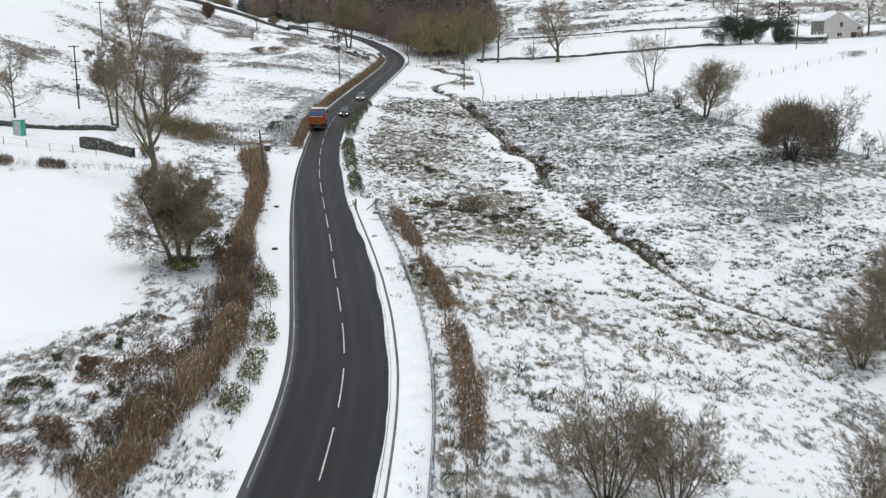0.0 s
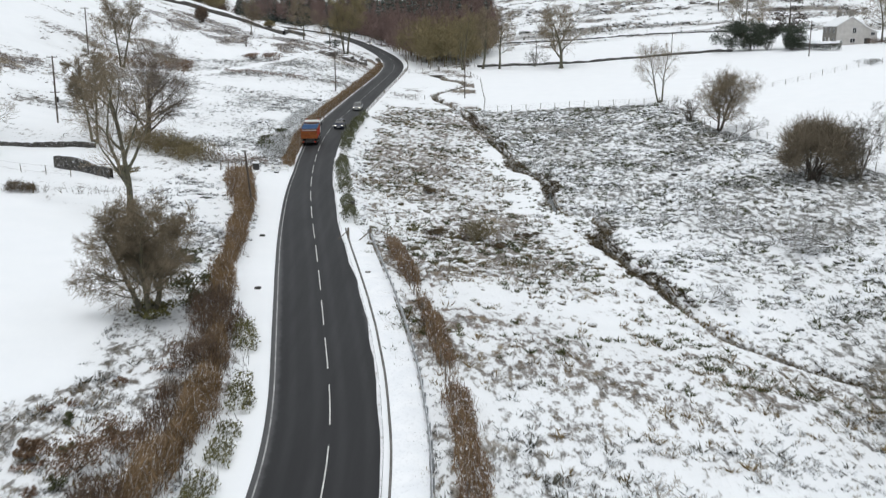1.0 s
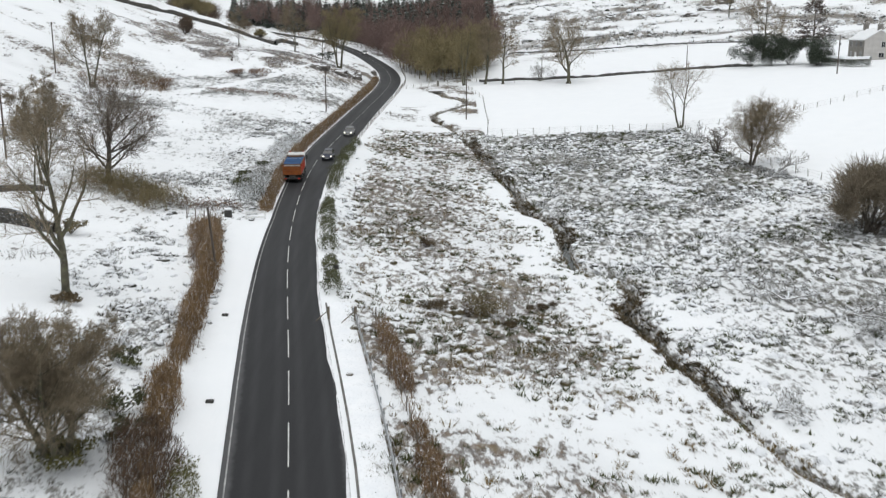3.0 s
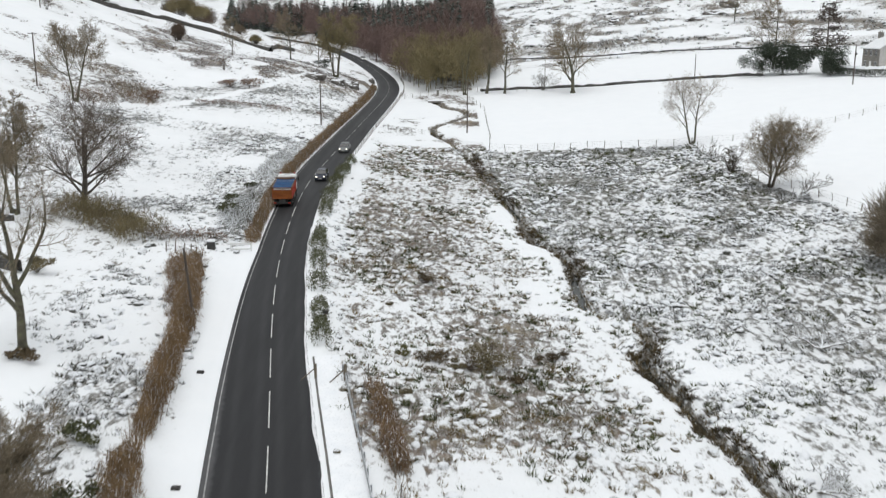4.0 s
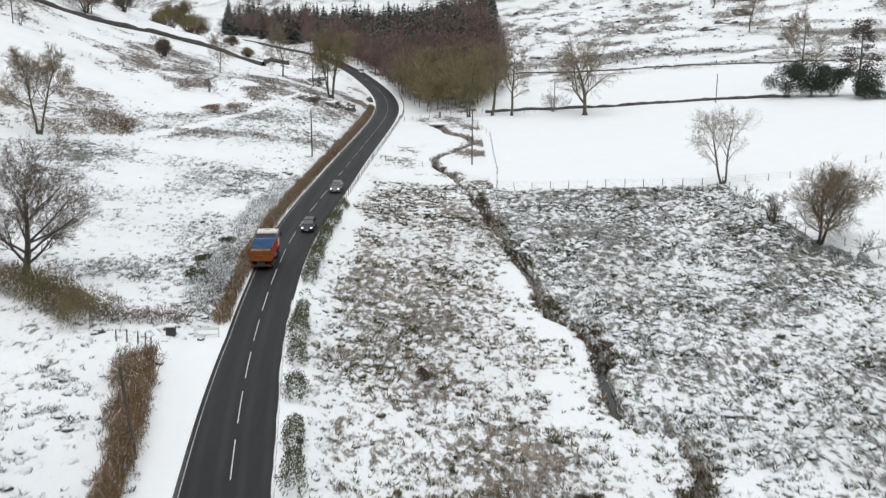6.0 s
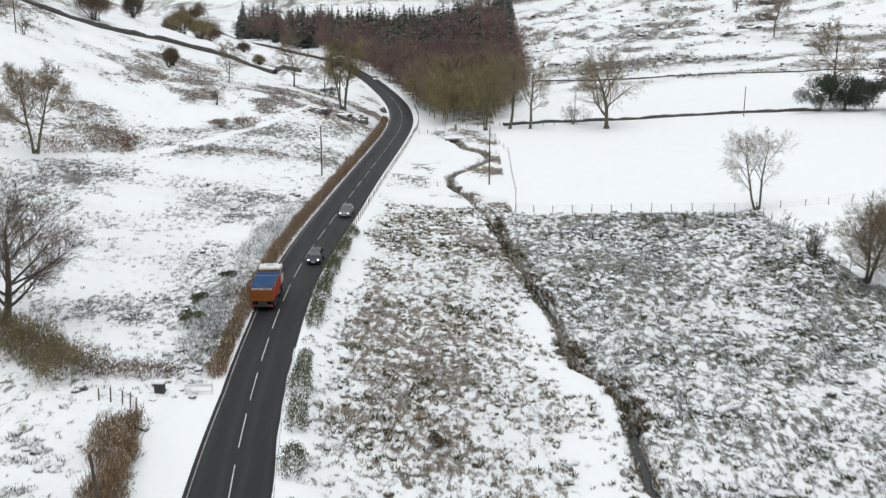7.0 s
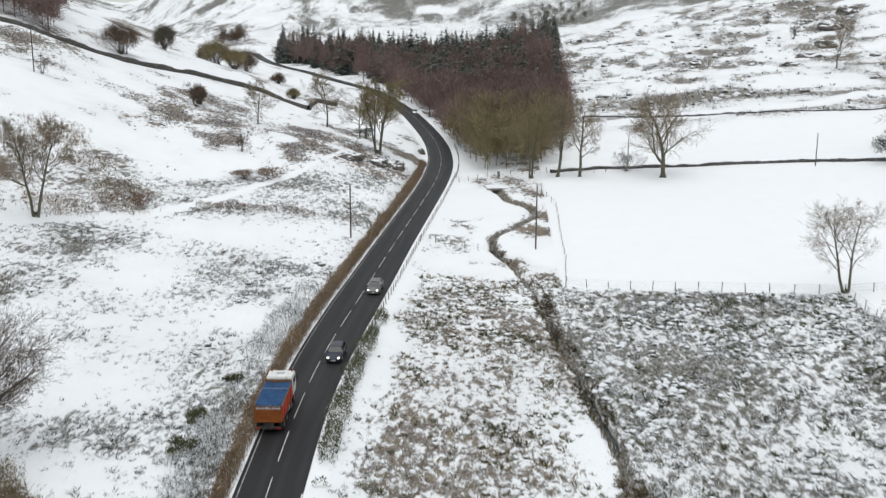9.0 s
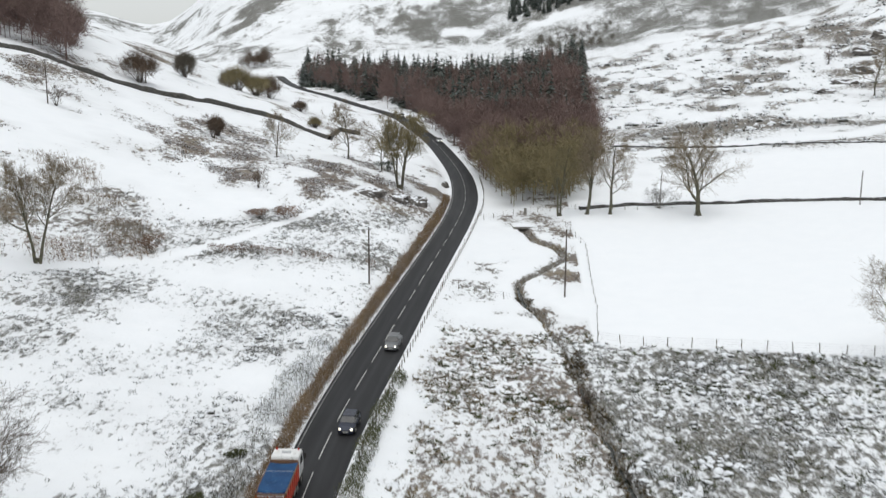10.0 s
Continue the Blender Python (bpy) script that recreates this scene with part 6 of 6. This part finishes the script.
def car(m, label, paint, lit=True, tall=1.42, length=4.0):
    """Hatchback: shell with glasshouse, wheels with rims, lamps. Faces +y, origin at its middle."""
    c = thing("car", m, label, "car", "oncoming cars")
    L, W = length / 2, 0.84
    # stations: y, half-width low, half-width at belt, height of belt
    st = [(-L, 0.72, 0.66, 0.82), (-L + 0.12, 0.84, 0.8, 0.95), (-L + 0.7, W, 0.85, 0.98), (0, W, 0.86, 0.96), (L - 1.25, W, 0.85, 0.93), (L - 0.4, 0.86, 0.78, 0.8), (L - 0.08, 0.78, 0.7, 0.66), (L, 0.66, 0.6, 0.56)]
    bm = bmesh.new()
    rows = []
    for y, a, b, h in st:
        rows.append([bm.verts.new(v) for v in ((-a * 0.94, y, 0.24), (-a, y, 0.45), (-b, y, h * 0.96), (-b * 0.8, y, h), (b * 0.8, y, h), (b, y, h * 0.96), (a, y, 0.45), (a * 0.94, y, 0.24))])
    for p, q in zip(rows, rows[1:]):
        for k in range(8):
            bm.faces.new((p[k], p[(k + 1) % 8], q[(k + 1) % 8], q[k]))
    bm.faces.new(rows[0])
    bm.faces.new(rows[-1])
    part("body", bm, paint, c, smooth=False)
    bm = bmesh.new()
    top = [(-L + 0.2, 0.78, 0.95), (-L + 0.62, 0.62, tall - 0.05), (-0.1, 0.64, tall), (0.35, 0.62, tall - 0.04), (L - 1.2, 0.78, 0.93)]
    low = [bm.verts.new((s * w, y, 0.93)) for y, w in ((-L + 0.2, 0.8), (L - 1.15, 0.8)) for s in (-1, 1)]
    a = [bm.verts.new((s * w, y, z)) for y, w, z in top[1:4] for s in (-1, 1)]
    bm.faces.new((low[0], low[1], a[1], a[0]))
    bm.faces.new((a[4], a[5], low[3], low[2]))
    bm.faces.new((low[0], a[0], a[2], a[4], low[2]))
    bm.faces.new((low[1], a[1], a[3], a[5], low[3]))
    bm.faces.new((a[0], a[1], a[3], a[2]))
    bm.faces.new((a[2], a[3], a[5], a[4]))
    part("windows", bm, GLASS, c, "dark glass")
    bm = bmesh.new()
    box(bm, -0.6, 0.6, -L + 0.66, 0.3, tall - 0.045, tall + 0.015, 0.02)
    part("roof", bm, paint, c)
    for s in (-1, 1):
        for y in (-L + 0.85, L - 0.85):
            wheel(c, s * 0.78, y, 0.32, 0.21, s)
        boxed("headlight", (s * 0.58 - 0.11, s * 0.58 + 0.11, L - 0.2, L - 0.03, 0.6, 0.72), HEADLIGHT if lit else GLASS, c, "lit headlight", bev=0.03)
        boxed("tail_light", (s * 0.68 - 0.1, s * 0.68 + 0.1, -L - 0.01, -L + 0.08, 0.68, 0.86), RED_LENS, c)
        boxed("door_mirror", (s * 0.95 - 0.08, s * 0.95 + 0.08, 0.62, 0.78, 0.92, 1.06), paint, c, bev=0.03)
    boxed("grille", (-0.36, 0.36, L - 0.06, L + 0.01, 0.42, 0.56), DIRTY_BLACK, c)
    boxed("number_plate", (-0.26, 0.26, L + 0.0, L + 0.02, 0.34, 0.45), WHITE_PAINT, c)
    return c


BLUE_CAR = plain("dark_blue_car_paint", (0.02, 0.024, 0.04), (0.035, 0.04, 0.06), 0.8, 0.25, 0, metal=0.2)
GREY_CAR = plain("grey_car_paint", (0.14, 0.145, 0.15), (0.2, 0.205, 0.21), 0.8, 0.28, 0, metal=0.4)
WHITE_CAR = plain("silver_car_paint", (0.5, 0.51, 0.52), (0.62, 0.63, 0.64), 0.8, 0.3, 0, metal=0.3)
car(turned(179.7, 1.55, 180), "dark blue car with lit headlights on the wet road", BLUE_CAR)
car(turned(204.2, 1.5, 180), "grey car with lit headlights on the wet road", GREY_CAR)
car(turned(403, 1.6, 180), "silver car coming down past the wood", WHITE_CAR)
car(turned(481, 1.6, 180), "dark car with lit headlights far up the road", GREY_CAR)

# ---- farmhouse ----
RENDER = plain("pale_render", (0.44, 0.42, 0.40), (0.53, 0.51, 0.485), 0.9, 0.9, 0.3, spots=(0.38, 0.36, 0.33))
HOUSE_STONE = plain("house_stone", (0.16, 0.15, 0.135), (0.32, 0.3, 0.27), 2.5, 0.95, 1.0)
SLATE_SNOW = plain("snow_on_slates", (0.78, 0.8, 0.82), (0.86, 0.87, 0.88), 0.8, 0.8, 0.3)
FRAME_WHITE = plain("white_window_paint", (0.7, 0.7, 0.69), (0.78, 0.78, 0.77), 2.0, 0.5, 0.05)
# near-black that stands for the unlit room behind the doorway
INTERIOR_DARK = plain("dark_interior", (0.03, 0.03, 0.03), (0.06, 0.058, 0.055), 1.0, 0.9, 0)


def house_window(parent, m, w, h):
    f = boxed("window", (-w / 2 - 0.07, w / 2 + 0.07, -0.05, 0.03, -h / 2 - 0.07, h / 2 + 0.07), FRAME_WHITE, parent, m=m)
    boxed("pane", (-w / 2, w / 2, -0.07, -0.045, -h / 2, h / 2), GLASS, f, m=m)
    boxed("glazing_bar", (-0.03, 0.03, -0.09, -0.068, -h / 2, h / 2), FRAME_WHITE, f, m=m)
    boxed("window_sill", (-w / 2 - 0.12, w / 2 + 0.12, -0.16, 0.0, -h / 2 - 0.17, -h / 2 - 0.07), HOUSE_STONE, f, m=m)


def farmhouse(x, y):
    z = gz(x + 4, y + 4) - 0.2
    h = thing("farmhouse", Matrix.Translation((x, y, z)), "two-storey stone farmhouse with rendered gable and snowy roof", "house")
    W, D, E, RZ = 7.4, 9.2, 5.0, 7.3
    bm = bmesh.new()
    profile(bm, [(0, -1.5), (W, -1.5), (W, E), (W / 2, RZ), (0, E)], 0, D)
    bm.transform(Matrix(((0, 1, 0, 0), (1, 0, 0, 0), (0, 0, 1, 0), (0, 0, 0, 1))))
    part("wall", bm, RENDER, h, "pale rendered walls")
    boxed("front_wall", (-0.06, -0.005, 0.0, D, -1.5, E - 0.05), HOUSE_STONE, h, "grey stone front")
    for s in (0, 1):
        a, b = (-0.35, W / 2) if s == 0 else (W / 2, W + 0.35)
        za, zb = (E - 0.22, RZ) if s == 0 else (RZ, E - 0.22)
        bm = bmesh.new()
        profile(bm, [(a, za + 0.02), (b, zb + 0.02), (b, zb + 0.26), (a, za + 0.22)], -0.2, D + 0.2)
        bm.transform(Matrix(((0, 1, 0, 0), (1, 0, 0, 0), (0, 0, 1, 0), (0, 0, 0, 1))))
        roof = part("roof", bm, SLATE_SNOW, h, "slate roof under snow")
    for yy in (0.5, D - 0.5):
        ch = boxed("chimney", (W / 2 - 0.55, W / 2 + 0.55, yy - 0.4, yy + 0.4, RZ - 0.5, RZ + 1.3), HOUSE_STONE, h, bev=0.03)
        boxed("chimney_cap", (W / 2 - 0.65, W / 2 + 0.65, yy - 0.5, yy + 0.5, RZ + 1.3, RZ + 1.42), HOUSE_STONE, ch)
        for k in (-0.25, 0.25):
            bm = bmesh.new()
            rod(bm, (W / 2 + k, yy, RZ + 1.4), (W / 2 + k, yy, RZ + 1.8), 0.13, 0.11, 9)
            part("chimney_pot", bm, HOUSE_STONE, ch)
    # lean-to on the east
    bm = bmesh.new()
    profile(bm, [(W, -1.5), (W + 3.4, -1.5), (W + 3.4, 3.4), (W, 5.0)], 0.4, 6.5)
    bm.transform(Matrix(((0, 1, 0, 0), (1, 0, 0, 0), (0, 0, 1, 0), (0, 0, 0, 1))))
    lean = part("lean_to", bm, RENDER, h, "rendered lean-to")
    bm = bmesh.new()
    profile(bm, [(W - 0.02, 5.02), (W + 3.7, 3.3), (W + 3.7, 3.5), (W - 0.02, 5.24)], 0.2, 6.7)
    bm.transform(Matrix(((0, 1, 0, 0), (1, 0, 0, 0), (0, 0, 1, 0), (0, 0, 0, 1))))
    part("lean_to_roof", bm, SLATE_SNOW, lean)
    for cx, cz, w, hh in ((W * 0.62, 3.9, 0.9, 1.3), (W * 0.58, 1.3, 1.2, 1.0), (W + 2.2, 3.0, 1.0, 0.8)):
        house_window(h, Matrix.Translation((cx, 0 if cx < W else 0.4, cz)), w, hh)
    # flat dark panel on the wall paints the shade inside the doorway
    boxed("doorway_dark_panel", (W + 0.1, W + 1.6, 0.3, 0.42, -0.2, 1.9), INTERIOR_DARK, h, "doorway with its inner shade painted as a dark panel")
    for yy in (1.8, 4.6, 7.4):
        for cz in (1.3, 3.9):
            if (yy, cz) != (4.6, 1.3):
                house_window(h, Matrix.Translation((-0.06, yy, cz)) @ Matrix.Rotation(radians(-90), 4, "Z"), 0.9, 1.3)
    boxed("front_door", (-0.12, -0.05, 4.1, 5.1, -0.2, 1.95), FRAME_WHITE, h, "white front door", bev=0.01)
    return h


farmhouse(103.0, 266.5)
hedge("garden_hedge", "clipped dark garden hedge capped with snow", [(90.8, 268), (93, 260.5), (95.5, 255.2), (98.6, 252)], 1.6, 2.1, 260, NEEDLE_DARK, 121, 0.13, uneven=0.1)
cap = stone_wall("smooth snow lying along the garden hedge top", [(90.8, 268), (93, 260.5), (95.5, 255.2), (98.6, 252)], 0.3, 1.1, 12, 6.0, SNOW)
cap.name = "snow_cap"
cap.location.z = 2.0
tagged(cap, category="snow")
hedge("garden_hedge", "dark low shrubs before the lean-to", [(109, 261.5), (114, 262), (119, 264)], 1.8, 1.5, 120, TWIG_BROWN, 122, 0.13, uneven=0.5)
for i, (x, y, s) in enumerate(((78.5, 276, 1.0), (82.5, 273, 1.1), (86.5, 271, 0.9), (90.5, 263, 0.9))):
    leafy_bush("yew_tree", "dark evergreen yew tree at the field wall", x, y, 7.4 * s, 8.0 * s, 8500, NEEDLE_DARK, 220 + i, 0.15, "tree", "yews by the wall")


def pine(x, y, hgt, seed, label):
    rng = np.random.default_rng(seed)
    root = thing("pine_tree", Matrix.Translation((x, y, gz(x, y) - 0.1)), label, "tree")
    S = [(0, 0, -0.3, 0.2, 0, hgt * 0.5, 0.28, 0.18), (0.2, 0, hgt * 0.5, 0, 0.1, hgt, 0.18, 0.03)]
    P = []
    for k in range(60):
        f = rng.uniform(0.25, 0.98)
        a, r = rng.random() * 6.283, hgt * 0.4 * (1.08 - f) + 0.9
        q = (math.cos(a) * r, math.sin(a) * r, hgt * f + r * rng.uniform(-0.15, 0.2))
        S.append((0.1, 0, hgt * f, *q, 0.06, 0.02))
        for j in range(60):
            w = rng.uniform(0.35, 1.0)
            P.append((q[0] * w + rng.normal(0, 0.45), q[1] * w + rng.normal(0, 0.45), hgt * f + (q[2] - hgt * f) * w + rng.normal(0, 0.3)))
    V, F = tubes(S, 6)
    solid("trunk", V, F, BARK_DARK, root, smooth=True)
    V, F = leaves(np.array(P), 0.2, rng, 0.4)
    solid("crown", V, F, NEEDLE_RUST, root)
    return root


pine(90.8, 268.0, 16.5, 31, "ragged dark pine beside the farmhouse")
again(ash2, 86, 290, 1.35, 20, "bare ash behind the yews")
again(ash2, 118, 273, 1.2, 260, "bare ash beside the farmhouse")
again(ash2, 121, 268, 1.1, 100, "bare ash beside the farmhouse")
bare_tree("fallen_branches", "heap of snow-covered cut branches by the wall", 26.6, 291.6, 4.6, 7, dict(SHRUB, kids=(7, 6, 5, 3)), 63, TWIG_SNOW, TWIG_SNOW, 1.1, 0.2, "branches")

# ---- poles ----


def pole(x, y, h, arms, label, lean=(0, 0), r=0.14):
    root = thing("utility_pole", Matrix.Translation((x, y, gz(x, y))) @ Matrix.Rotation(radians(lean[0]), 4, "Y") @ Matrix.Rotation(radians(lean[1]), 4, "X"), label, "pole", "utility poles")
    bm = bmesh.new()
    rod(bm, (0, 0, -0.8), (0, 0, h), r, r * 0.7, 10)
    part("shaft", bm, POLE, root)
    for z, w in arms:
        arm = boxed("crossarm", (-w / 2, w / 2, -r - 0.06, -r + 0.04, z - 0.06, z + 0.06), POLE, root)
        for k in (-0.45, 0.45):
            bm = bmesh.new()
            rod(bm, (k * w, -r, z + 0.05), (k * w, -r, z + 0.24), 0.045, 0.035, 7)
            part("insulator", bm, LAMP_GREY, arm)
    return root


p = pole(-57.4, 152.7, 9.8, ((9.6, 1.6), (7.3, 1.5), (4.5, 1.4)), "wooden power pole with crossarms and transformer box")
boxed("transformer", (-0.25, 0.25, 0.12, 0.5, 3.0, 3.8), DIRTY_BLACK, p, bev=0.04)
pole(-73.7, 212.7, 9.6, ((9.4, 1.6),), "wooden power pole on the snowy hillside")
pole(-101, 284.5, 9.0, ((8.8, 1.4),), "wooden power pole on the upper hillside")
pole(-21.4, 115.0, 6.8, (), "leaning bare telegraph pole in the hedge", (-4, 3))
pole(-24.3, 229.0, 8.6, (), "slim telegraph pole beside the road")
pole(5.0, 231.0, 10.3, (), "slim telegraph pole in the stream field")
pole(63.2, 280.0, 6.6, (), "slim telegraph pole by the field wall", r=0.12)
p = pole(88.0, 244.5, 8.4, (), "telegraph pole before the farmhouse")
boxed("junction_box", (-0.2, 0.2, -0.4, -0.1, 6.2, 6.7), DIRTY_BLACK, p, bev=0.03)
pole(27.2, 294.5, 6.5, (), "slim telegraph pole by the field wall", r=0.11)

# ---- culvert ----
z = gz(-4.8, 276.5) + 0.3
culvert = thing("culvert", Matrix.Translation((-1.4, 274.5, z)) @ Matrix.Rotation(radians(8), 4, "Z"), "low stone culvert under the snowy field track", "culvert")
boxed("deck", (-2.0, 2.0, 0, 4.2, -0.35, 0.0), HOUSE_STONE, culvert, bev=0.05)
boxed("snow_cap", (-2.05, 2.05, -0.02, 4.25, 0.004, 0.14), SNOW, culvert, bev=0.05)
for s in (-1, 1):
    boxed("abutment", (s * 1.6 - 0.4, s * 1.6 + 0.4, 0.05, 4.1, -2.4, -0.35), HOUSE_STONE, culvert, bev=0.05)
# added black panel across the passage, standing for the darkness inside
boxed("dark_end_panel", (-1.2, 1.2, 3.6, 3.8, -2.4, -0.35), DIRTY_BLACK, culvert)
gatepost = thing("gate_pillar", Matrix.Translation((-1.2, 286.2, gz(-1.2, 286.2))), "pale stone gate pillar by the culvert track", "pillar")
boxed("shaft", (-0.3, 0.3, -0.3, 0.3, -0.3, 1.5), HOUSE_STONE, gatepost, bev=0.05)
boxed("cap", (-0.38, 0.38, -0.38, 0.38, 1.5, 1.64), SNOW, gatepost, bev=0.05)

# ---- gateway and lane ----
boxm = thing("cable_cabinet", Matrix.Translation((-25.4, 138.6, gz(-25.4, 138.6))), "small dark roadside cabinet with a snowy lid", "cabinet")
boxed("body", (-0.4, 0.4, -0.3, 0.3, -0.1, 0.85), DIRTY_BLACK, boxm, bev=0.02)
boxed("lid", (-0.45, 0.45, -0.35, 0.35, 0.85, 1.05), SNOW, boxm, bev=0.06)
gate = thing("field_gate", Matrix.Translation((-22.3, 139.3, gz(-22.3, 139.3))) @ Matrix.Rotation(radians(6), 4, "Z"), "short white-painted rail beside the gateway", "gate")
for k in (-1.1, 1.1):
    boxed("post", (k - 0.07, k + 0.07, -0.07, 0.07, -0.4, 1.0), FRAME_WHITE, gate, bev=0.01)
boxed("rail", (-1.1, 1.1, -0.09, -0.03, 0.72, 0.98), FRAME_WHITE, gate, bev=0.01)
boxed("rail", (-1.1, 1.1, -0.09, -0.03, 0.2, 0.36), FRAME_WHITE, gate, bev=0.01)
fence("low wooden fence at the field gateway", [(-29.6, 136), (-27.2, 135.6), (-26.0, 134.4)], 1.0, 1.2, 0.07, 3, 12)
TEAL = plain("teal_plastic", (0.01, 0.30, 0.22), (0.02, 0.38, 0.28), 1.0, 0.5, 0.1)
hut = thing("storage_hut", Matrix.Translation((-56.2, 127.8, gz(-56.2, 127.8))), "teal-green plastic hut beside the lane wall", "hut")
boxed("wall", (-0.6, 0.6, -0.6, 0.6, -0.2, 2.0), TEAL, hut, bev=0.04)
boxed("roof", (-0.68, 0.68, -0.68, 0.68, 2.0, 2.2), SNOW, hut, bev=0.06)
boxed("door", (-0.45, 0.45, -0.63, -0.59, 0.0, 1.85), LAMP_GREY, hut)
for y, o in ((88.6, -1.35), (65.4, -1.2), (106.0, -1.55)):
    p = road_point(y, -float(half_left(y)) + o, 0.12)
    d = thing("drain_cover", Matrix.Translation(p), "dark iron drain cover showing in the snowy verge", "drain", "verge drains")
    boxed("frame_ring", (-0.26, 0.26, -0.18, 0.18, -0.15, 0.02), DIRTY_BLACK, d, bev=0.02)
    for k in range(4):
        boxed("bar", (-0.22, 0.22, -0.12 + k * 0.07, -0.08 + k * 0.07, 0.02, 0.035), DIRTY_BLACK, d)
mk = thing("verge_marker", Matrix.Translation(road_point(116, float(half_right(116)) + 1.7, 0)), "dark verge marker post with a square head", "marker")
boxed("post", (-0.05, 0.05, -0.05, 0.05, -0.2, 1.0), WOOD, mk)
boxed("head", (-0.22, 0.22, -0.06, 0.06, 0.75, 1.1), DIRTY_BLACK, mk, bev=0.02)

# ---- fallen boughs on the heath ----
for i, (x, y, s, tw) in enumerate(((33.0, 115.5, 1.0, 20), (36.5, 110.5, 1.1, 130), (40.5, 106.5, 0.9, 250), (24.0, 92.2, 0.6, 80), (43.0, 186, 0.8, 10), (48.2, 163.0, 0.8, 170), (58.0, 128.5, 1.0, 90))):
    rng = random.Random(500 + i)
    out = [[] for _ in range(4)]
    for k in range(5):
        a = radians(tw) + rng.gauss(0, 0.7)
        grow(rng, out, (0, 0, 0.25), (math.sin(a), math.cos(a), rng.uniform(0.0, 0.45)), 5.2 * s, 0.1, 0,
             dict(BROAD, kids=(6, 4, 3), step=(0.5, 0.45, 0.4, 0.4), clear=(0.1, 0.1, 0.1), wob=(0.14, 0.16, 0.16, 0.1), up=(-0.03, 0.0, 0.0, 0.0), ratio=(0.5, 0.5, 0.5), fine=0.04))
    root = thing("fallen_bough", Matrix.Translation((x, y, gz(x, y))), "fallen bare bough coated with snow", "branch", "fallen boughs")
    V, F = tubes(out[0], 5)
    solid("limb", V, F, TWIG_SNOW, root)
    V, F = tubes([s2 for lv in out[1:] for s2 in lv], 3)
    V[:, 2] = np.maximum(V[:, 2], 0.02)
    tagged(solid("twig_spray", V, F, TWIG_SNOW, root), kind="stuff")


# ---- rocks ----
def rock(x, y, w, h, seed, label):
    bm = bmesh.new()
    bmesh.ops.create_icosphere(bm, subdivisions=3, radius=1.0)
    for v in bm.verts:
        n1 = noise.noise(v.co * 1.3 + Vector((seed * 3.1, 0, 0))) * 0.45 + noise.noise(v.co * 3.4 + Vector((0, seed * 1.7, 0))) * 0.22
        v.co *= 1 + n1
        v.co.x *= w / 2
        v.co.y *= w * 0.4
        v.co.z *= h
    ob = part("rock_outcrop", bm, ROCK)
    ob.matrix_world = Matrix.Translation((x, y, gz(x, y))) @ Matrix.Rotation(seed, 4, "Z")
    return tagged(ob, label, "rock", "rock outcrops")


for i, (x, y, w, h) in enumerate(((-23.5, 285, 5.5, 1.5), (-27, 281.5, 5.0, 1.2), (-32.5, 278, 6.0, 1.3), (-20.6, 318, 2.4, 1.3), (112, 470, 9, 1.6), (126, 496, 10, 2.2), (82, 505, 7, 1.3), (140, 520, 10, 2.5), (155, 560, 12, 3.5), (175, 600, 14, 4))):
    rock(x, y, w, h, i + 1.3, "snow-capped grey rock outcrop on the slope")
